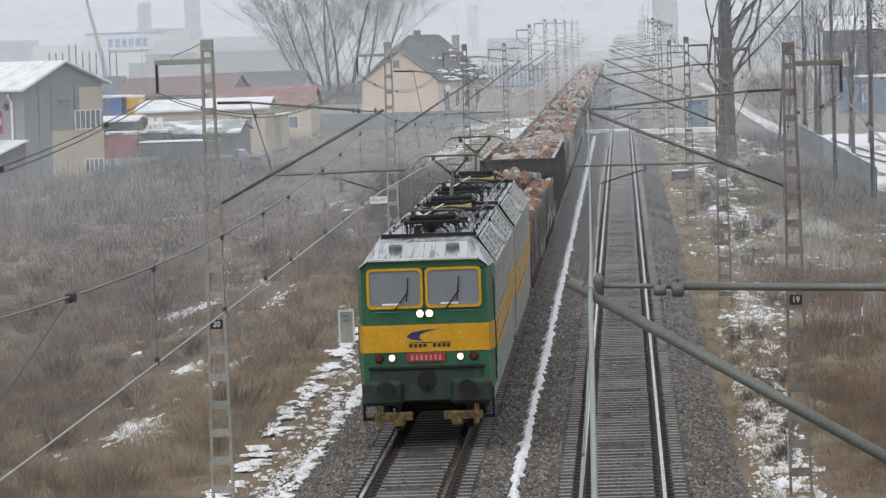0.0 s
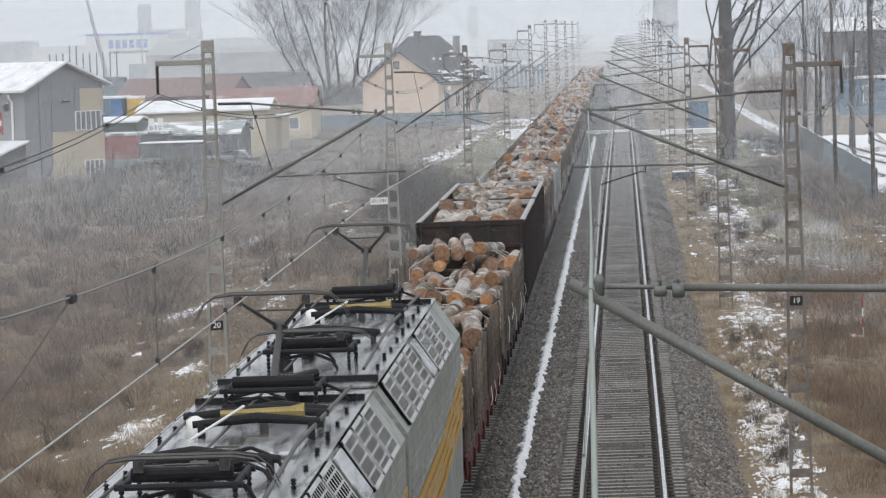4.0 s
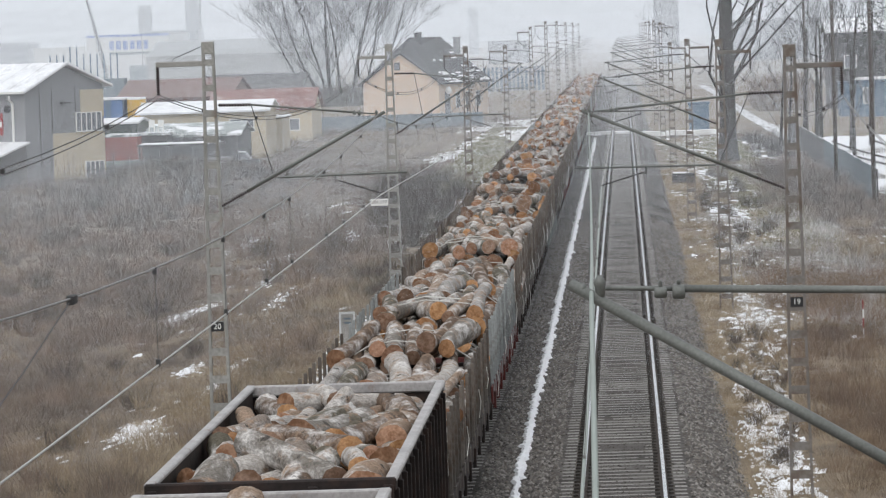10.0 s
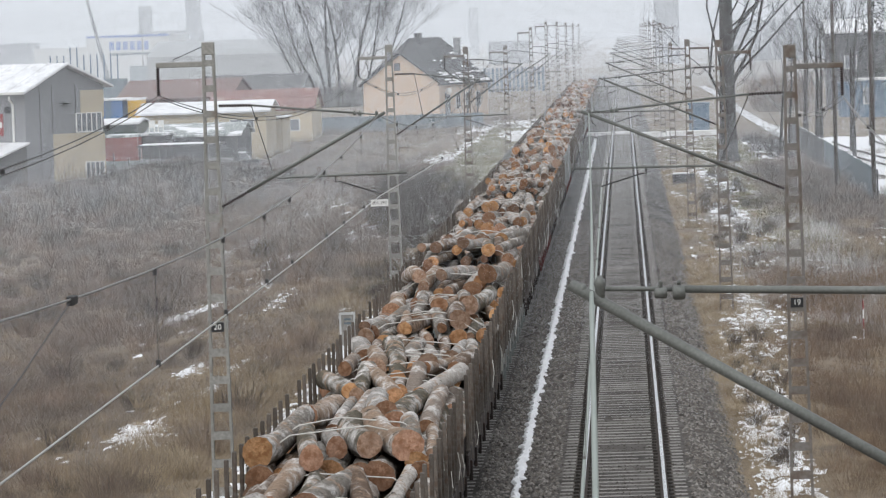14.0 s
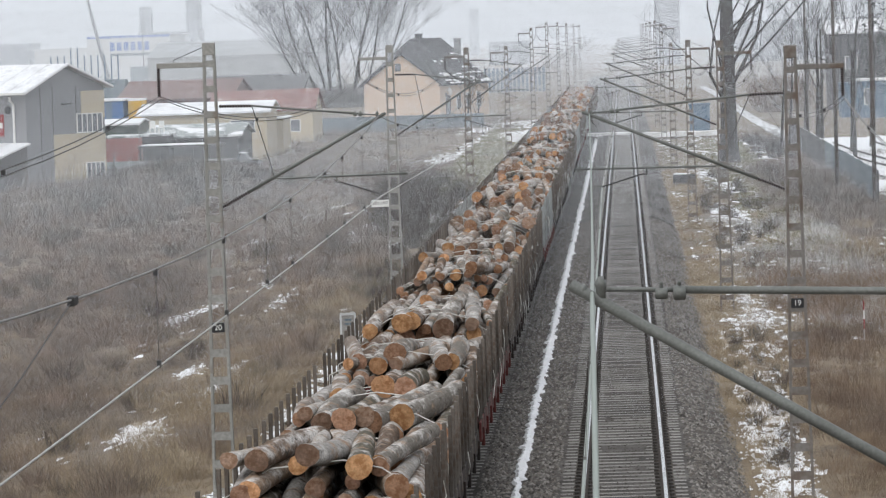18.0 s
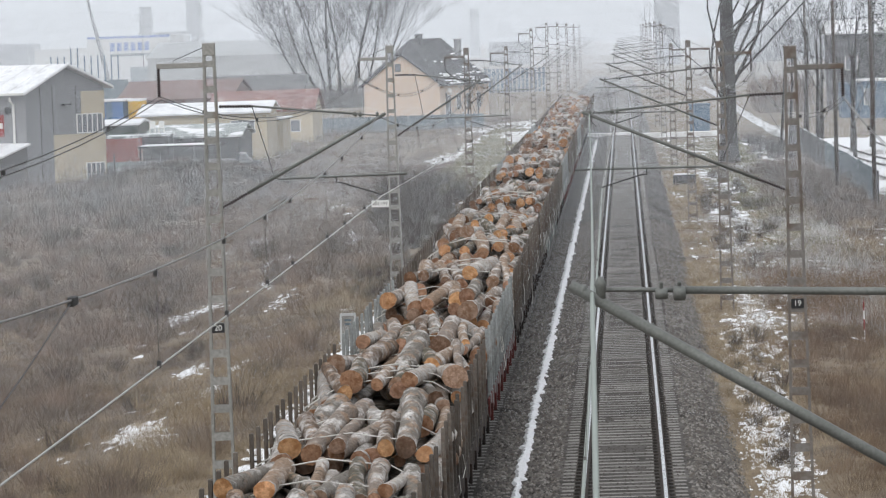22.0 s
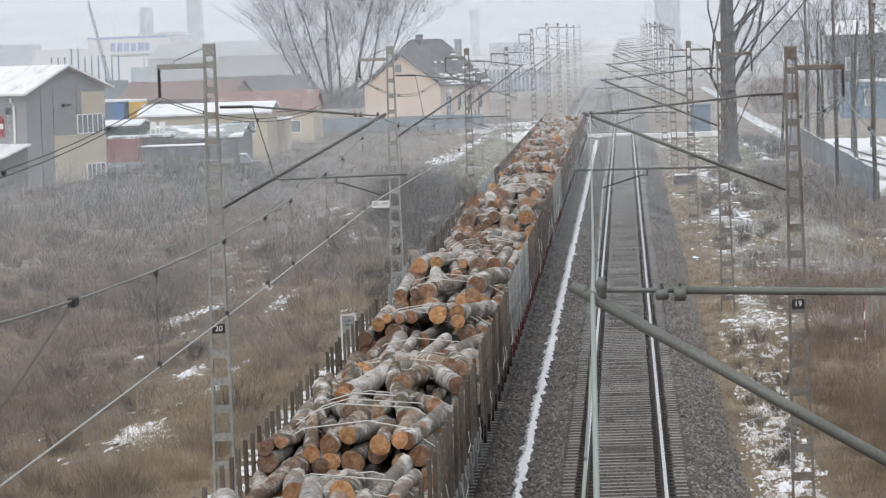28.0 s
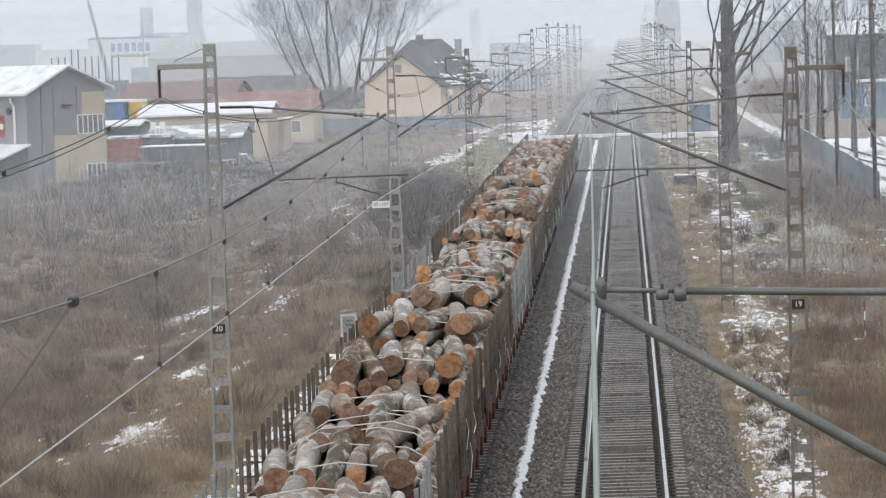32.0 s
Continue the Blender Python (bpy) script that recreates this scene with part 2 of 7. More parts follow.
M = dict(
    ballast=material("crushed_stone", (0.062, 0.057, 0.053), 0.9, size=0.25, fine=11, vary=0.6, bump=1.0, other=(0.15, 0.14, 0.13), blotch=0.55, sharp=0.3, spec=0.12),
    soil=material("winter_soil", (0.15, 0.12, 0.092), 0.95, size=0.12, fine=5, vary=0.5, bump=0.8, other=(0.21, 0.17, 0.12), blotch=0.52, sharp=0.2, spec=0.12),
    snow=material("old_snow", (0.80, 0.81, 0.83), 0.75, size=1.5, fine=14, vary=0.08, bump=0.6),
    concrete=material("sleeper_concrete", (0.245, 0.236, 0.222), 0.85, size=1.2, fine=30, vary=0.35, bump=0.3, rand=0.18, spec=0.12),
    mast_paint=material("mast_grey_paint", (0.27, 0.267, 0.25), 0.6, size=1.0, fine=20, vary=0.3, other=(0.17, 0.13, 0.10), blotch=0.62, sharp=0.15),
    mast_brown=material("mast_rusty_paint", (0.185, 0.172, 0.16), 0.7, size=1.0, fine=20, vary=0.3, other=(0.12, 0.09, 0.07), blotch=0.55, sharp=0.2),
    rail_top=material("polished_rail", (0.82, 0.82, 0.83), 0.2, metal=1.0, size=2, fine=60, vary=0.08, bump=0.02),
    rail_side=material("rusty_rail", (0.045, 0.032, 0.025), 0.8, size=2, fine=40, vary=0.3),
    rust_stain=material("rust_stained_concrete", (0.085, 0.07, 0.058), 0.9, size=2, fine=40, vary=0.35, spec=0.1),
    fastening=material("oily_fastening", (0.045, 0.04, 0.036), 0.85, size=2, fine=50, vary=0.3),
    wire=material("weathered_wire", (0.20, 0.20, 0.195), 0.5, metal=0.4, size=2, fine=60, vary=0.15, bump=0),
    # paler base colour stands in for skylight on the contact wire's upper side
    bright_wire=material("skylit_contact_wire", (0.36, 0.36, 0.345), 0.5, size=2, fine=60, vary=0.12, bump=0),
    green_wire=material("verdigris_wire", (0.25, 0.285, 0.255), 0.45, metal=0.2, size=2, fine=60, vary=0.15, bump=0),
    dark_wire=material("dark_conductor", (0.05, 0.05, 0.05), 0.6, metal=0.3, size=2, fine=60, vary=0.15, bump=0),
    tube=material("galvanised_tube", (0.155, 0.162, 0.152), 0.55, metal=0.35, size=3, fine=60, vary=0.25, bump=0.1),
    insulator=material("brown_porcelain", (0.055, 0.045, 0.045), 0.3, size=4, fine=30, vary=0.2, bump=0),
    plate=material("black_plate", (0.02, 0.02, 0.022), 0.5, vary=0.2, bump=0),
    white=material("white_enamel", (0.72, 0.72, 0.70), 0.5, vary=0.12, bump=0.05),
    green=material("green_locomotive_paint", (0.022, 0.105, 0.052), 0.35, size=1.5, fine=25, vary=0.3, bump=0.03, other=(0.03, 0.06, 0.04), blotch=0.63, sharp=0.2),
    yellow=material("yellow_locomotive_paint", (0.54, 0.285, 0.009), 0.4, size=1.5, fine=25, vary=0.22, bump=0.03, other=(0.40, 0.22, 0.03), blotch=0.7, sharp=0.3),
    body_grey=material("grey_locomotive_paint", (0.27, 0.29, 0.27), 0.5, size=1.2, fine=15, vary=0.35, bump=0.05, other=(0.13, 0.13, 0.12), blotch=0.6, sharp=0.25),
    roof=material("wet_silver_roof", (0.52, 0.53, 0.54), 0.2, metal=0.75, size=0.4, fine=2, vary=0.12, bump=0, other=(0.07, 0.07, 0.07), blotch=0.57, sharp=0.14, stretch=(5.0, 0.5, 0.5)),
    # near-black colour for the shade inside the roof vents
    void=material("vent_shade_sheet", (0.012, 0.012, 0.013), 0.95, vary=0.2, bump=0, spec=0.0),
    grille=material("light_grille", (0.52, 0.53, 0.53), 0.5, metal=0.0, size=2, fine=20, vary=0.3, bump=0.05),
    black=material("sooty_black", (0.022, 0.022, 0.024), 0.6, size=2, fine=25, vary=0.4, bump=0.1, spec=0.12),
    panto=material("pantograph_steel", (0.075, 0.072, 0.07), 0.5, metal=0.5, size=3, fine=30, vary=0.3, bump=0),
    dirty_yellow=material("dirty_yellow_paint", (0.22, 0.13, 0.02), 0.7, size=4, fine=20, vary=0.5, other=(0.05, 0.04, 0.03), blotch=0.48, sharp=0.25),
    dark_green=material("dark_green_paint", (0.016, 0.045, 0.028), 0.5, size=2, fine=25, vary=0.4, bump=0.05, other=(0.02, 0.022, 0.02), blotch=0.5, sharp=0.2),
    vent=material("grey_roof_vent", (0.13, 0.135, 0.12), 0.5, vary=0.3, size=6, fine=20, bump=0.05),
    brass=material("yellow_horn", (0.26, 0.20, 0.07), 0.4, metal=0.3, vary=0.3, bump=0),
    # the lifted grey base stands in for sky reflected in the panes
    screen=glass_material("windscreen", (0.19, 0.205, 0.23), 0.12),
    blue=material("dark_blue_paint", (0.02, 0.025, 0.12), 0.4, vary=0.15, bump=0),
    red=material("red_plate", (0.26, 0.03, 0.028), 0.45, vary=0.2, bump=0),
    pale_red=material("pale_red_lettering", (0.46, 0.20, 0.18), 0.5, vary=0.15, bump=0),
    lamp=glow_material("lit_headlamp", (1.0, 0.84, 0.62), 1.25),
    tail=material("dull_red_lens", (0.09, 0.015, 0.012), 0.25, vary=0.2, bump=0),
    wagon=material("dark_brown_wagon", (0.027, 0.022, 0.021), 0.65, size=1.2, fine=15, vary=0.4, bump=0.15, other=(0.045, 0.03, 0.025), blotch=0.56, sharp=0.2, spec=0.12),
    wagon_red=material("oxide_red_wagon", (0.095, 0.029, 0.027), 0.65, size=1.2, fine=15, vary=0.35, bump=0.12, other=(0.05, 0.03, 0.027), blotch=0.56, sharp=0.2, spec=0.12),
    wagon_grey=material("green_grey_wagon", (0.17, 0.185, 0.18), 0.6, size=1.2, fine=15, vary=0.3, bump=0.12, other=(0.09, 0.08, 0.07), blotch=0.6, sharp=0.2, spec=0.12),
    rim=material("worn_wagon_rim", (0.34, 0.325, 0.32), 0.55, size=2, fine=18, vary=0.3, bump=0.2, other=(0.22, 0.17, 0.14), blotch=0.64, sharp=0.15),
    stake=material("stake_steel", (0.125, 0.113, 0.101), 0.65, size=2, fine=18, vary=0.35, bump=0.15, other=(0.085, 0.06, 0.045), blotch=0.55, sharp=0.2, rand=0.35, spec=0.12),
    stake_grey=material("grey_stake_paint", (0.235, 0.25, 0.25), 0.6, size=2, fine=18, vary=0.3, bump=0.1, other=(0.12, 0.10, 0.085), blotch=0.6, sharp=0.2, rand=0.2, spec=0.12),
    strap=material("pale_lashing_strap", (0.55, 0.54, 0.51), 0.8, vary=0.12, bump=0),
    wheel=material("wheel_steel", (0.05, 0.042, 0.038), 0.6, metal=0.5, vary=0.3),
    bark=bark_material(),
    cut=material("fresh_sawn_end", (0.40, 0.252, 0.155), 0.85, size=5.0, fine=30, vary=0.35, bump=0.15, other=(0.25, 0.135, 0.07), blotch=0.54, sharp=0.2, rand=0.3, tints=[(1.12, 1.02, 0.86), (0.70, 0.76, 0.92), (0.6, 0.55, 0.56), (1.08, 0.96, 0.85), (0.80, 0.76, 0.86), (0.5, 0.52, 0.62), (0.72, 0.68, 0.74)], spec=0.1),
    tree=material("tree_bark", (0.034, 0.03, 0.027), 0.95, size=1.0, fine=10, vary=0.4, bump=0.5),
    plaster=material("cream_plaster", (0.62, 0.485, 0.37), 0.9, size=0.5, fine=6, vary=0.1, bump=0.1),
    beige=material("beige_render", (0.50, 0.44, 0.33), 0.9, size=0.5, fine=6, vary=0.15, bump=0.1),
    clad=material("grey_cladding", (0.235, 0.24, 0.25), 0.6, size=0.4, fine=6, vary=0.1, bump=0.05),
    slate=material("dark_slate_tiles", (0.035, 0.033, 0.036), 0.8, size=0.8, fine=9, vary=0.35, bump=0.4),
    white_roof=material("snowy_sheet_roof", (0.75, 0.76, 0.78), 0.6, size=0.5, fine=5, vary=0.12, bump=0.1, other=(0.5, 0.5, 0.52), blotch=0.6, sharp=0.3),
    red_roof=material("faded_red_roof", (0.21, 0.105, 0.095), 0.8, size=0.5, fine=5, vary=0.3, other=(0.36, 0.28, 0.26), blotch=0.6, sharp=0.15),
    brown_roof=material("brown_roof", (0.15, 0.085, 0.075), 0.8, size=0.5, fine=5, vary=0.25),
    grey_roof=material("grey_felt_roof", (0.25, 0.275, 0.27), 0.8, size=0.3, fine=5, vary=0.2, other=(0.75, 0.76, 0.78), blotch=0.53, sharp=0.1),
    hall=material("pale_hall_wall", (0.52, 0.53, 0.53), 0.8, size=0.2, fine=2, vary=0.12, bump=0),
    dull_hall=material("dull_hall_sheet", (0.27, 0.28, 0.28), 0.8, size=0.2, fine=2, vary=0.15, bump=0),
    steel_blue=material("steel_blue_paint", (0.09, 0.15, 0.22), 0.6, size=0.8, fine=6, vary=0.25, bump=0.1),
    blue_box=material("bright_blue_paint", (0.05, 0.14, 0.34), 0.6, size=0.8, fine=6, vary=0.25, bump=0.1),
    sign_blue=material("sign_blue", (0.06, 0.14, 0.42), 0.6, vary=0.1, bump=0),
    fence=material("blue_grey_fence", (0.115, 0.15, 0.175), 0.75, size=0.8, fine=8, vary=0.25, bump=0.1),
    dark_fence=material("dark_grey_fence", (0.062, 0.06, 0.063), 0.75, size=0.8, fine=8, vary=0.25, bump=0.1),
    red_box=material("brick_red_paint", (0.28, 0.07, 0.055), 0.7, size=0.8, fine=8, vary=0.25),
    ochre=material("ochre_paint", (0.60, 0.36, 0.03), 0.6, vary=0.2),
    lane=material("rutted_snow", (0.66, 0.67, 0.69), 0.7, size=0.5, fine=6, vary=0.15, bump=0.3, other=(0.20, 0.19, 0.185), blotch=0.52, sharp=0.2, stretch=(4.0, 0.25, 1.0)),
    pale_slab=material("pale_crossing_slab", (0.58, 0.58, 0.57), 0.8, size=0.8, fine=9, vary=0.2, other=(0.78, 0.79, 0.8), blotch=0.5, sharp=0.2),
    pole=material("wooden_pole", (0.085, 0.074, 0.068), 0.85, size=1, fine=12, vary=0.3),
    factory=material("far_factory", (0.075, 0.08, 0.09), 0.9, size=0.05, fine=1, vary=0.2, bump=0),
    hill=material("far_hill", (0.22, 0.23, 0.24), 0.95, size=0.01, fine=0.3, vary=0.3, bump=0),
    glass=glass_material("dark_window_glass", (0.06, 0.07, 0.085), 0.08),
)
M["mist"] = bpy.data.materials.new("white_mist")
M["mist"].use_nodes = True
M["mist"].node_tree.nodes["Principled BSDF"].inputs["Base Color"].default_value = (0.655, 0.685, 0.722, 1)
M["mist"].node_tree.nodes["Principled BSDF"].inputs["Roughness"].default_value = 1.0
M["mist"].node_tree.nodes["Principled BSDF"].inputs["Specular IOR Level"].default_value = 0.0
M["brush_grey"] = island_material("grey_twigs", [(0.118, 0.100, 0.088), (0.168, 0.143, 0.125), (0.208, 0.178, 0.155), (0.26, 0.226, 0.198)], clump=1.1)
M["brush_red"] = island_material("red_brown_twigs", [(0.127, 0.098, 0.083), (0.170, 0.130, 0.108), (0.221, 0.173, 0.140), (0.283, 0.224, 0.179)], clump=1.1)
M["brush"] = island_material("bare_twigs", [(0.099, 0.084, 0.075), (0.136, 0.116, 0.101), (0.178, 0.151, 0.131), (0.253, 0.216, 0.183)], clump=1.1)
M["pale_twigs"] = island_material("pale_dead_twigs", [(0.149, 0.132, 0.121), (0.218, 0.193, 0.172), (0.287, 0.255, 0.224), (0.356, 0.322, 0.282)], clump=0.8)
M["lawn"] = island_material("short_winter_grass", [(0.15, 0.155, 0.095), (0.20, 0.195, 0.125), (0.26, 0.24, 0.165), (0.33, 0.31, 0.25)], clump=0.5)
M["straw"] = island_material("dry_grass", [(0.189, 0.152, 0.110), (0.263, 0.210, 0.147), (0.341, 0.278, 0.196), (0.441, 0.373, 0.278)], clump=1.3)
M["stone"] = island_material("loose_stone", [(0.038, 0.034, 0.031), (0.176, 0.164, 0.151), (0.084, 0.077, 0.071), (0.286, 0.269, 0.252), (0.126, 0.109, 0.094), (0.063, 0.059, 0.055)])
# oily brown, and darkened further for the shade between the sleepers
M["oily_shaded_stone"] = island_material("oily_shaded_stone", [(0.022, 0.019, 0.017), (0.075, 0.066, 0.058), (0.04, 0.035, 0.031), (0.105, 0.092, 0.08)])
M["frosted"] = island_material("frosted_stems", [(0.20, 0.185, 0.17), (0.34, 0.33, 0.315), (0.50, 0.49, 0.48), (0.62, 0.62, 0.62)], clump=0.9)
M["red_stem"] = island_material("reddish_stems", [(0.119, 0.092, 0.076), (0.157, 0.117, 0.089), (0.205, 0.149, 0.108), (0.259, 0.189, 0.135)], clump=0.9)
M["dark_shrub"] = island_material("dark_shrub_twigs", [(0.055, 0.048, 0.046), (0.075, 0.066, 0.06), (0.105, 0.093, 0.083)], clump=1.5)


# ---- mesh building ----
class Geo:
    """Collects simple solids into one mesh; every face remembers its material slot."""

    def __init__(self):
        self.v, self.f, self.m, self.slot = [], [], [], 0

    def add(self, verts, faces, at=None):
        k = len(self.v)
        self.v += [tuple(at @ Vector(p)) if at else tuple(p) for p in verts]
        self.f += [tuple(i + k for i in q) for q in faces]
        self.m += [self.slot] * len(faces)
        return self

    def box(self, x0, x1, y0, y1, z0, z1, at=None, c=0.0):
        """A box; c takes its edges off."""
        if c <= 0:
            v = [(x, y, z) for x in (x0, x1) for y in (y0, y1) for z in (z0, z1)]
            return self.add(v, [(0, 1, 3, 2), (4, 6, 7, 5), (0, 4, 5, 1), (2, 3, 7, 6), (0, 2, 6, 4), (1, 5, 7, 3)], at)
        bm = bmesh.new()
        bmesh.ops.create_cube(bm, size=1, matrix=Matrix.LocRotScale(((x0 + x1) / 2, (y0 + y1) / 2, (z0 + z1) / 2), None, (x1 - x0, y1 - y0, z1 - z0)))
        bmesh.ops.bevel(bm, geom=bm.edges[:], offset=c, segments=1, affect="EDGES")
        bm.verts.index_update()
        self.add([p.co.copy() for p in bm.verts], [[q.index for q in fc.verts] for fc in bm.faces], at)
        bm.free()
        return self

    def tube(self, points, r, n=8, caps=True, at=None):
        """A round bar along points; r is one radius or one for each point."""
        pts = [Vector(p) for p in points]
        rs = [r] * len(pts) if isinstance(r, (int, float)) else r
        v, fc = [], []
        for i, p in enumerate(pts):
            d = (pts[min(i + 1, len(pts) - 1)] - pts[max(i - 1, 0)]).normalized()
            a = d.cross(Vector((0, 0, 1)) if abs(d.z) < 0.95 else Vector((0, 1, 0))).normalized()
            b = d.cross(a)
            v += [p + (a * math.cos(k * math.tau / n) + b * math.sin(k * math.tau / n)) * rs[i] for k in range(n)]
        for i in range(len(pts) - 1):
            fc += [(i * n + k, i * n + (k + 1) % n, (i + 1) * n + (k + 1) % n, (i + 1) * n + k) for k in range(n)]
        if caps:
            fc += [tuple(range(n - 1, -1, -1)), tuple(range((len(pts) - 1) * n, len(pts) * n))]
        return self.add(v, fc, at)

    def slab(self, outline, h, at=None):
        """An outline in x, y raised by h in z."""
        n = len(outline)
        v = [(x, y, 0) for x, y in outline] + [(x, y, h) for x, y in outline]
        return self.add(v, [tuple(range(n - 1, -1, -1)), tuple(range(n, 2 * n))] + [(i, (i + 1) % n, n + (i + 1) % n, n + i) for i in range(n)], at)

    def mesh(self, name, mats, smooth=False):
        me = bpy.data.meshes.new(name)
        me.from_pydata(self.v, [], self.f)
        for m in mats if isinstance(mats, (list, tuple)) else [mats]:
            me.materials.append(m)
        me.polygons.foreach_set("material_index", self.m)
        if smooth:
            me.polygons.foreach_set("use_smooth", [True] * len(me.polygons))
        me.validate()
        me.update()
        return me


def part(name, geo, mat, parent=None, label="", at=None, smooth=False, kind=""):
    """Links a Geo or a mesh as one object under a thing."""
    ob = new(name, geo if isinstance(geo, bpy.types.Mesh) else geo.mesh(name, mat, smooth))
    if parent:
        ob.parent = parent
    if at:
        ob.matrix_basis = at
    return tagged(ob, label, kind=kind)


def thing(name, label, category, at=None, group="", kind=""):
    ob = new(name)
    ob.empty_display_size = 0.3
    if at:
        ob.matrix_basis = at
    return tagged(ob, label, category, group, kind)


def writing(text, size, mat, parent, at):
    """Lettering in the built-in font."""
    cu = bpy.data.curves.new("lettering", "FONT")
    cu.body, cu.size, cu.extrude = text, size, 0.002
    cu.align_x, cu.align_y = "CENTER", "CENTER"
    cu.materials.append(mat)
    ob = new("lettering", cu)
    ob.parent, ob.matrix_basis = parent, at
    return ob


TO_VIEW = pose(0, 0, 0, 90, 0, 0)      # turns a flat outline upright, to face the camera's side

# ---- ground and track bed ----


def lie(x, y):
    """Height of the bare ground."""
    a = abs(x + 2.0)
    z = -0.62
    if x < -8:
        z -= min(1.3, (-8 - x) * 0.10)
    if x > 5:
        z -= min(0.6, (x - 5) * 0.08)
    t = min(1.0, max(0.0, (y - 300) / 120.0))
    z = z * (1 - t) + (-0.5) * t if a > 5 else z
    if y > 620:
        z += (y - 620) * 0.003
    if x < -15:
        z += 1.5 * math.exp(-((x + 31) / 6.5) ** 2 - ((y - 294) / 12.0) ** 2)
    return z + (0.12 * noise.noise((x * 0.15, y * 0.06, 0)) if a > 6 else 0)


def ground():
    xs = [-900, -500, -250, -120, -80, -60, -50] + [-45 + i * 1.5 for i in range(50)] + [32, 36, 42, 50, 65, 90, 150, 300, 600, 900]
    ys = [-450, -200, -60, 20, 50] + [60 + i * 4 for i in range(80)] + [390, 410, 440, 480, 540, 620, 720, 850, 1000, 1300, 1800, 2500, 3500, 4800]
    g = Geo()
    n = len(xs)
    g.add([(x, y, lie(x, y)) for y in ys for x in xs], [(j * n + i, j * n + i + 1, (j + 1) * n + i + 1, (j + 1) * n + i) for j in range(len(ys) - 1) for i in range(n - 1)])
    tagged(part("ground", g, M["soil"], smooth=True), "brown winter soil of rough lineside land with thin snow", "ground", kind="structure")
    # one bed of crushed stone for the two tracks, with sloping shoulders
    g = Geo()
    prof = [(-6.9, -0.75), (-6.1, -0.5), (-5.5, -0.215), (-5.2, -0.186), (-2.85, -0.186), (-2.6, -0.215), (-2.05, -0.32), (-1.45, -0.215), (-1.2, -0.186), (1.2, -0.186), (1.4, -0.215), (1.9, -0.42), (2.55, -0.72)]
    ys = [-420] + [60 + i * 1.2 for i in range(300)] + [440 + i * 20 for i in range(60)]
    n = len(prof)
    v = []
    for y in ys:
        for i, (x, z) in enumerate(prof):
            edge = i in (0, 1, n - 2, n - 1)
            v.append((x + (0.22 * noise.noise((x, y * 0.5, 3)) if edge else 0), y, z + (0.03 if i in (0, 1, n - 2, n - 1) else 0.004) * noise.noise((x * 2, y * 1.3, 7))))
    g.add(v, [(j * n + i, j * n + i + 1, (j + 1) * n + i + 1, (j + 1) * n + i) for j in range(len(ys) - 1) for i in range(n - 1)])
    tagged(part("ballast_bed", g, M["ballast"], smooth=False), "grey-brown crushed stone track bed for two tracks", "ballast", kind="structure")


def rail_geo(y0, y1):
    g = Geo()
    g.slot = 0
    prof = [(-0.075, -0.172), (0.075, -0.172), (0.07, -0.158), (0.012, -0.14), (0.010, -0.05), (0.034, -0.035), (0.036, -0.008), (-0.036, -0.008), (-0.034, -0.035), (-0.010, -0.05), (-0.012, -0.14), (-0.07, -0.158)]
    n = len(prof)
    g.add([(x, y, z) for y in (y0, y1) for x, z in prof], [(i, (i + 1) % n, n + (i + 1) % n, n + i) for i in range(n)])
    g.slot = 1
    g.add([(-0.036, y0, -0.007), (-0.033, y0, 0), (0.033, y0, 0), (0.036, y0, -0.007), (-0.036, y1, -0.007), (-0.033, y1, 0), (0.033, y1, 0), (0.036, y1, -0.007)],
          [(0, 1, 5, 4), (1, 2, 6, 5), (2, 3, 7, 6)])
    return g


def sleeper_geo():
    """A concrete sleeper, dished in the middle, with sloping ends."""
    g = Geo()
    st = [(-1.21, -0.196, 0.11), (-1.17, -0.181, 0.115), (-0.95, -0.178, 0.12), (-0.58, -0.178, 0.12), (-0.42, -0.184, 0.105), (0.42, -0.184, 0.105), (0.58, -0.178, 0.12), (0.95, -0.178, 0.12), (1.17, -0.181, 0.115), (1.21, -0.196, 0.11)]
    v = []
    for x, z, w in st:
        v += [(x, -w - 0.025, -0.34), (x, -w, z - 0.02), (x, -w + 0.03, z), (x, w - 0.03, z), (x, w, z - 0.02), (x, w + 0.025, -0.34)]
    g.add(v, [(0, 1, 2, 3, 4, 5), tuple(range(len(v) - 1, len(v) - 7, -1))])
    for i in range(len(st) - 1):
        g.slot = 1 if i in (2, 6) else 0
        g.add([v[i * 6 + k] for k in range(12)], [(k, 6 + k, 7 + k, k + 1) for k in range(5)])
    return g


def clip_geo():
    """Rail clips and base plates on both sides of both rails."""
    g = Geo()
    for s in (-1, 1):
        for k in (-1, 1):
            x = s * 0.7535 + k * 0.125
            g.box(x - 0.045, x + 0.045, -0.09, 0.09, -0.185, -0.145)
            g.tube([(x - 0.02, 0, -0.13), (x - 0.02, 0, -0.085)], 0.022, 6)
    return g


def joined(rest, base, m):
    """Adds a copy of one solid to a joined mesh with its materials."""
    k = len(rest.m)
    rest.add(base.v, base.f, m)
    rest.m[k:] = base.m


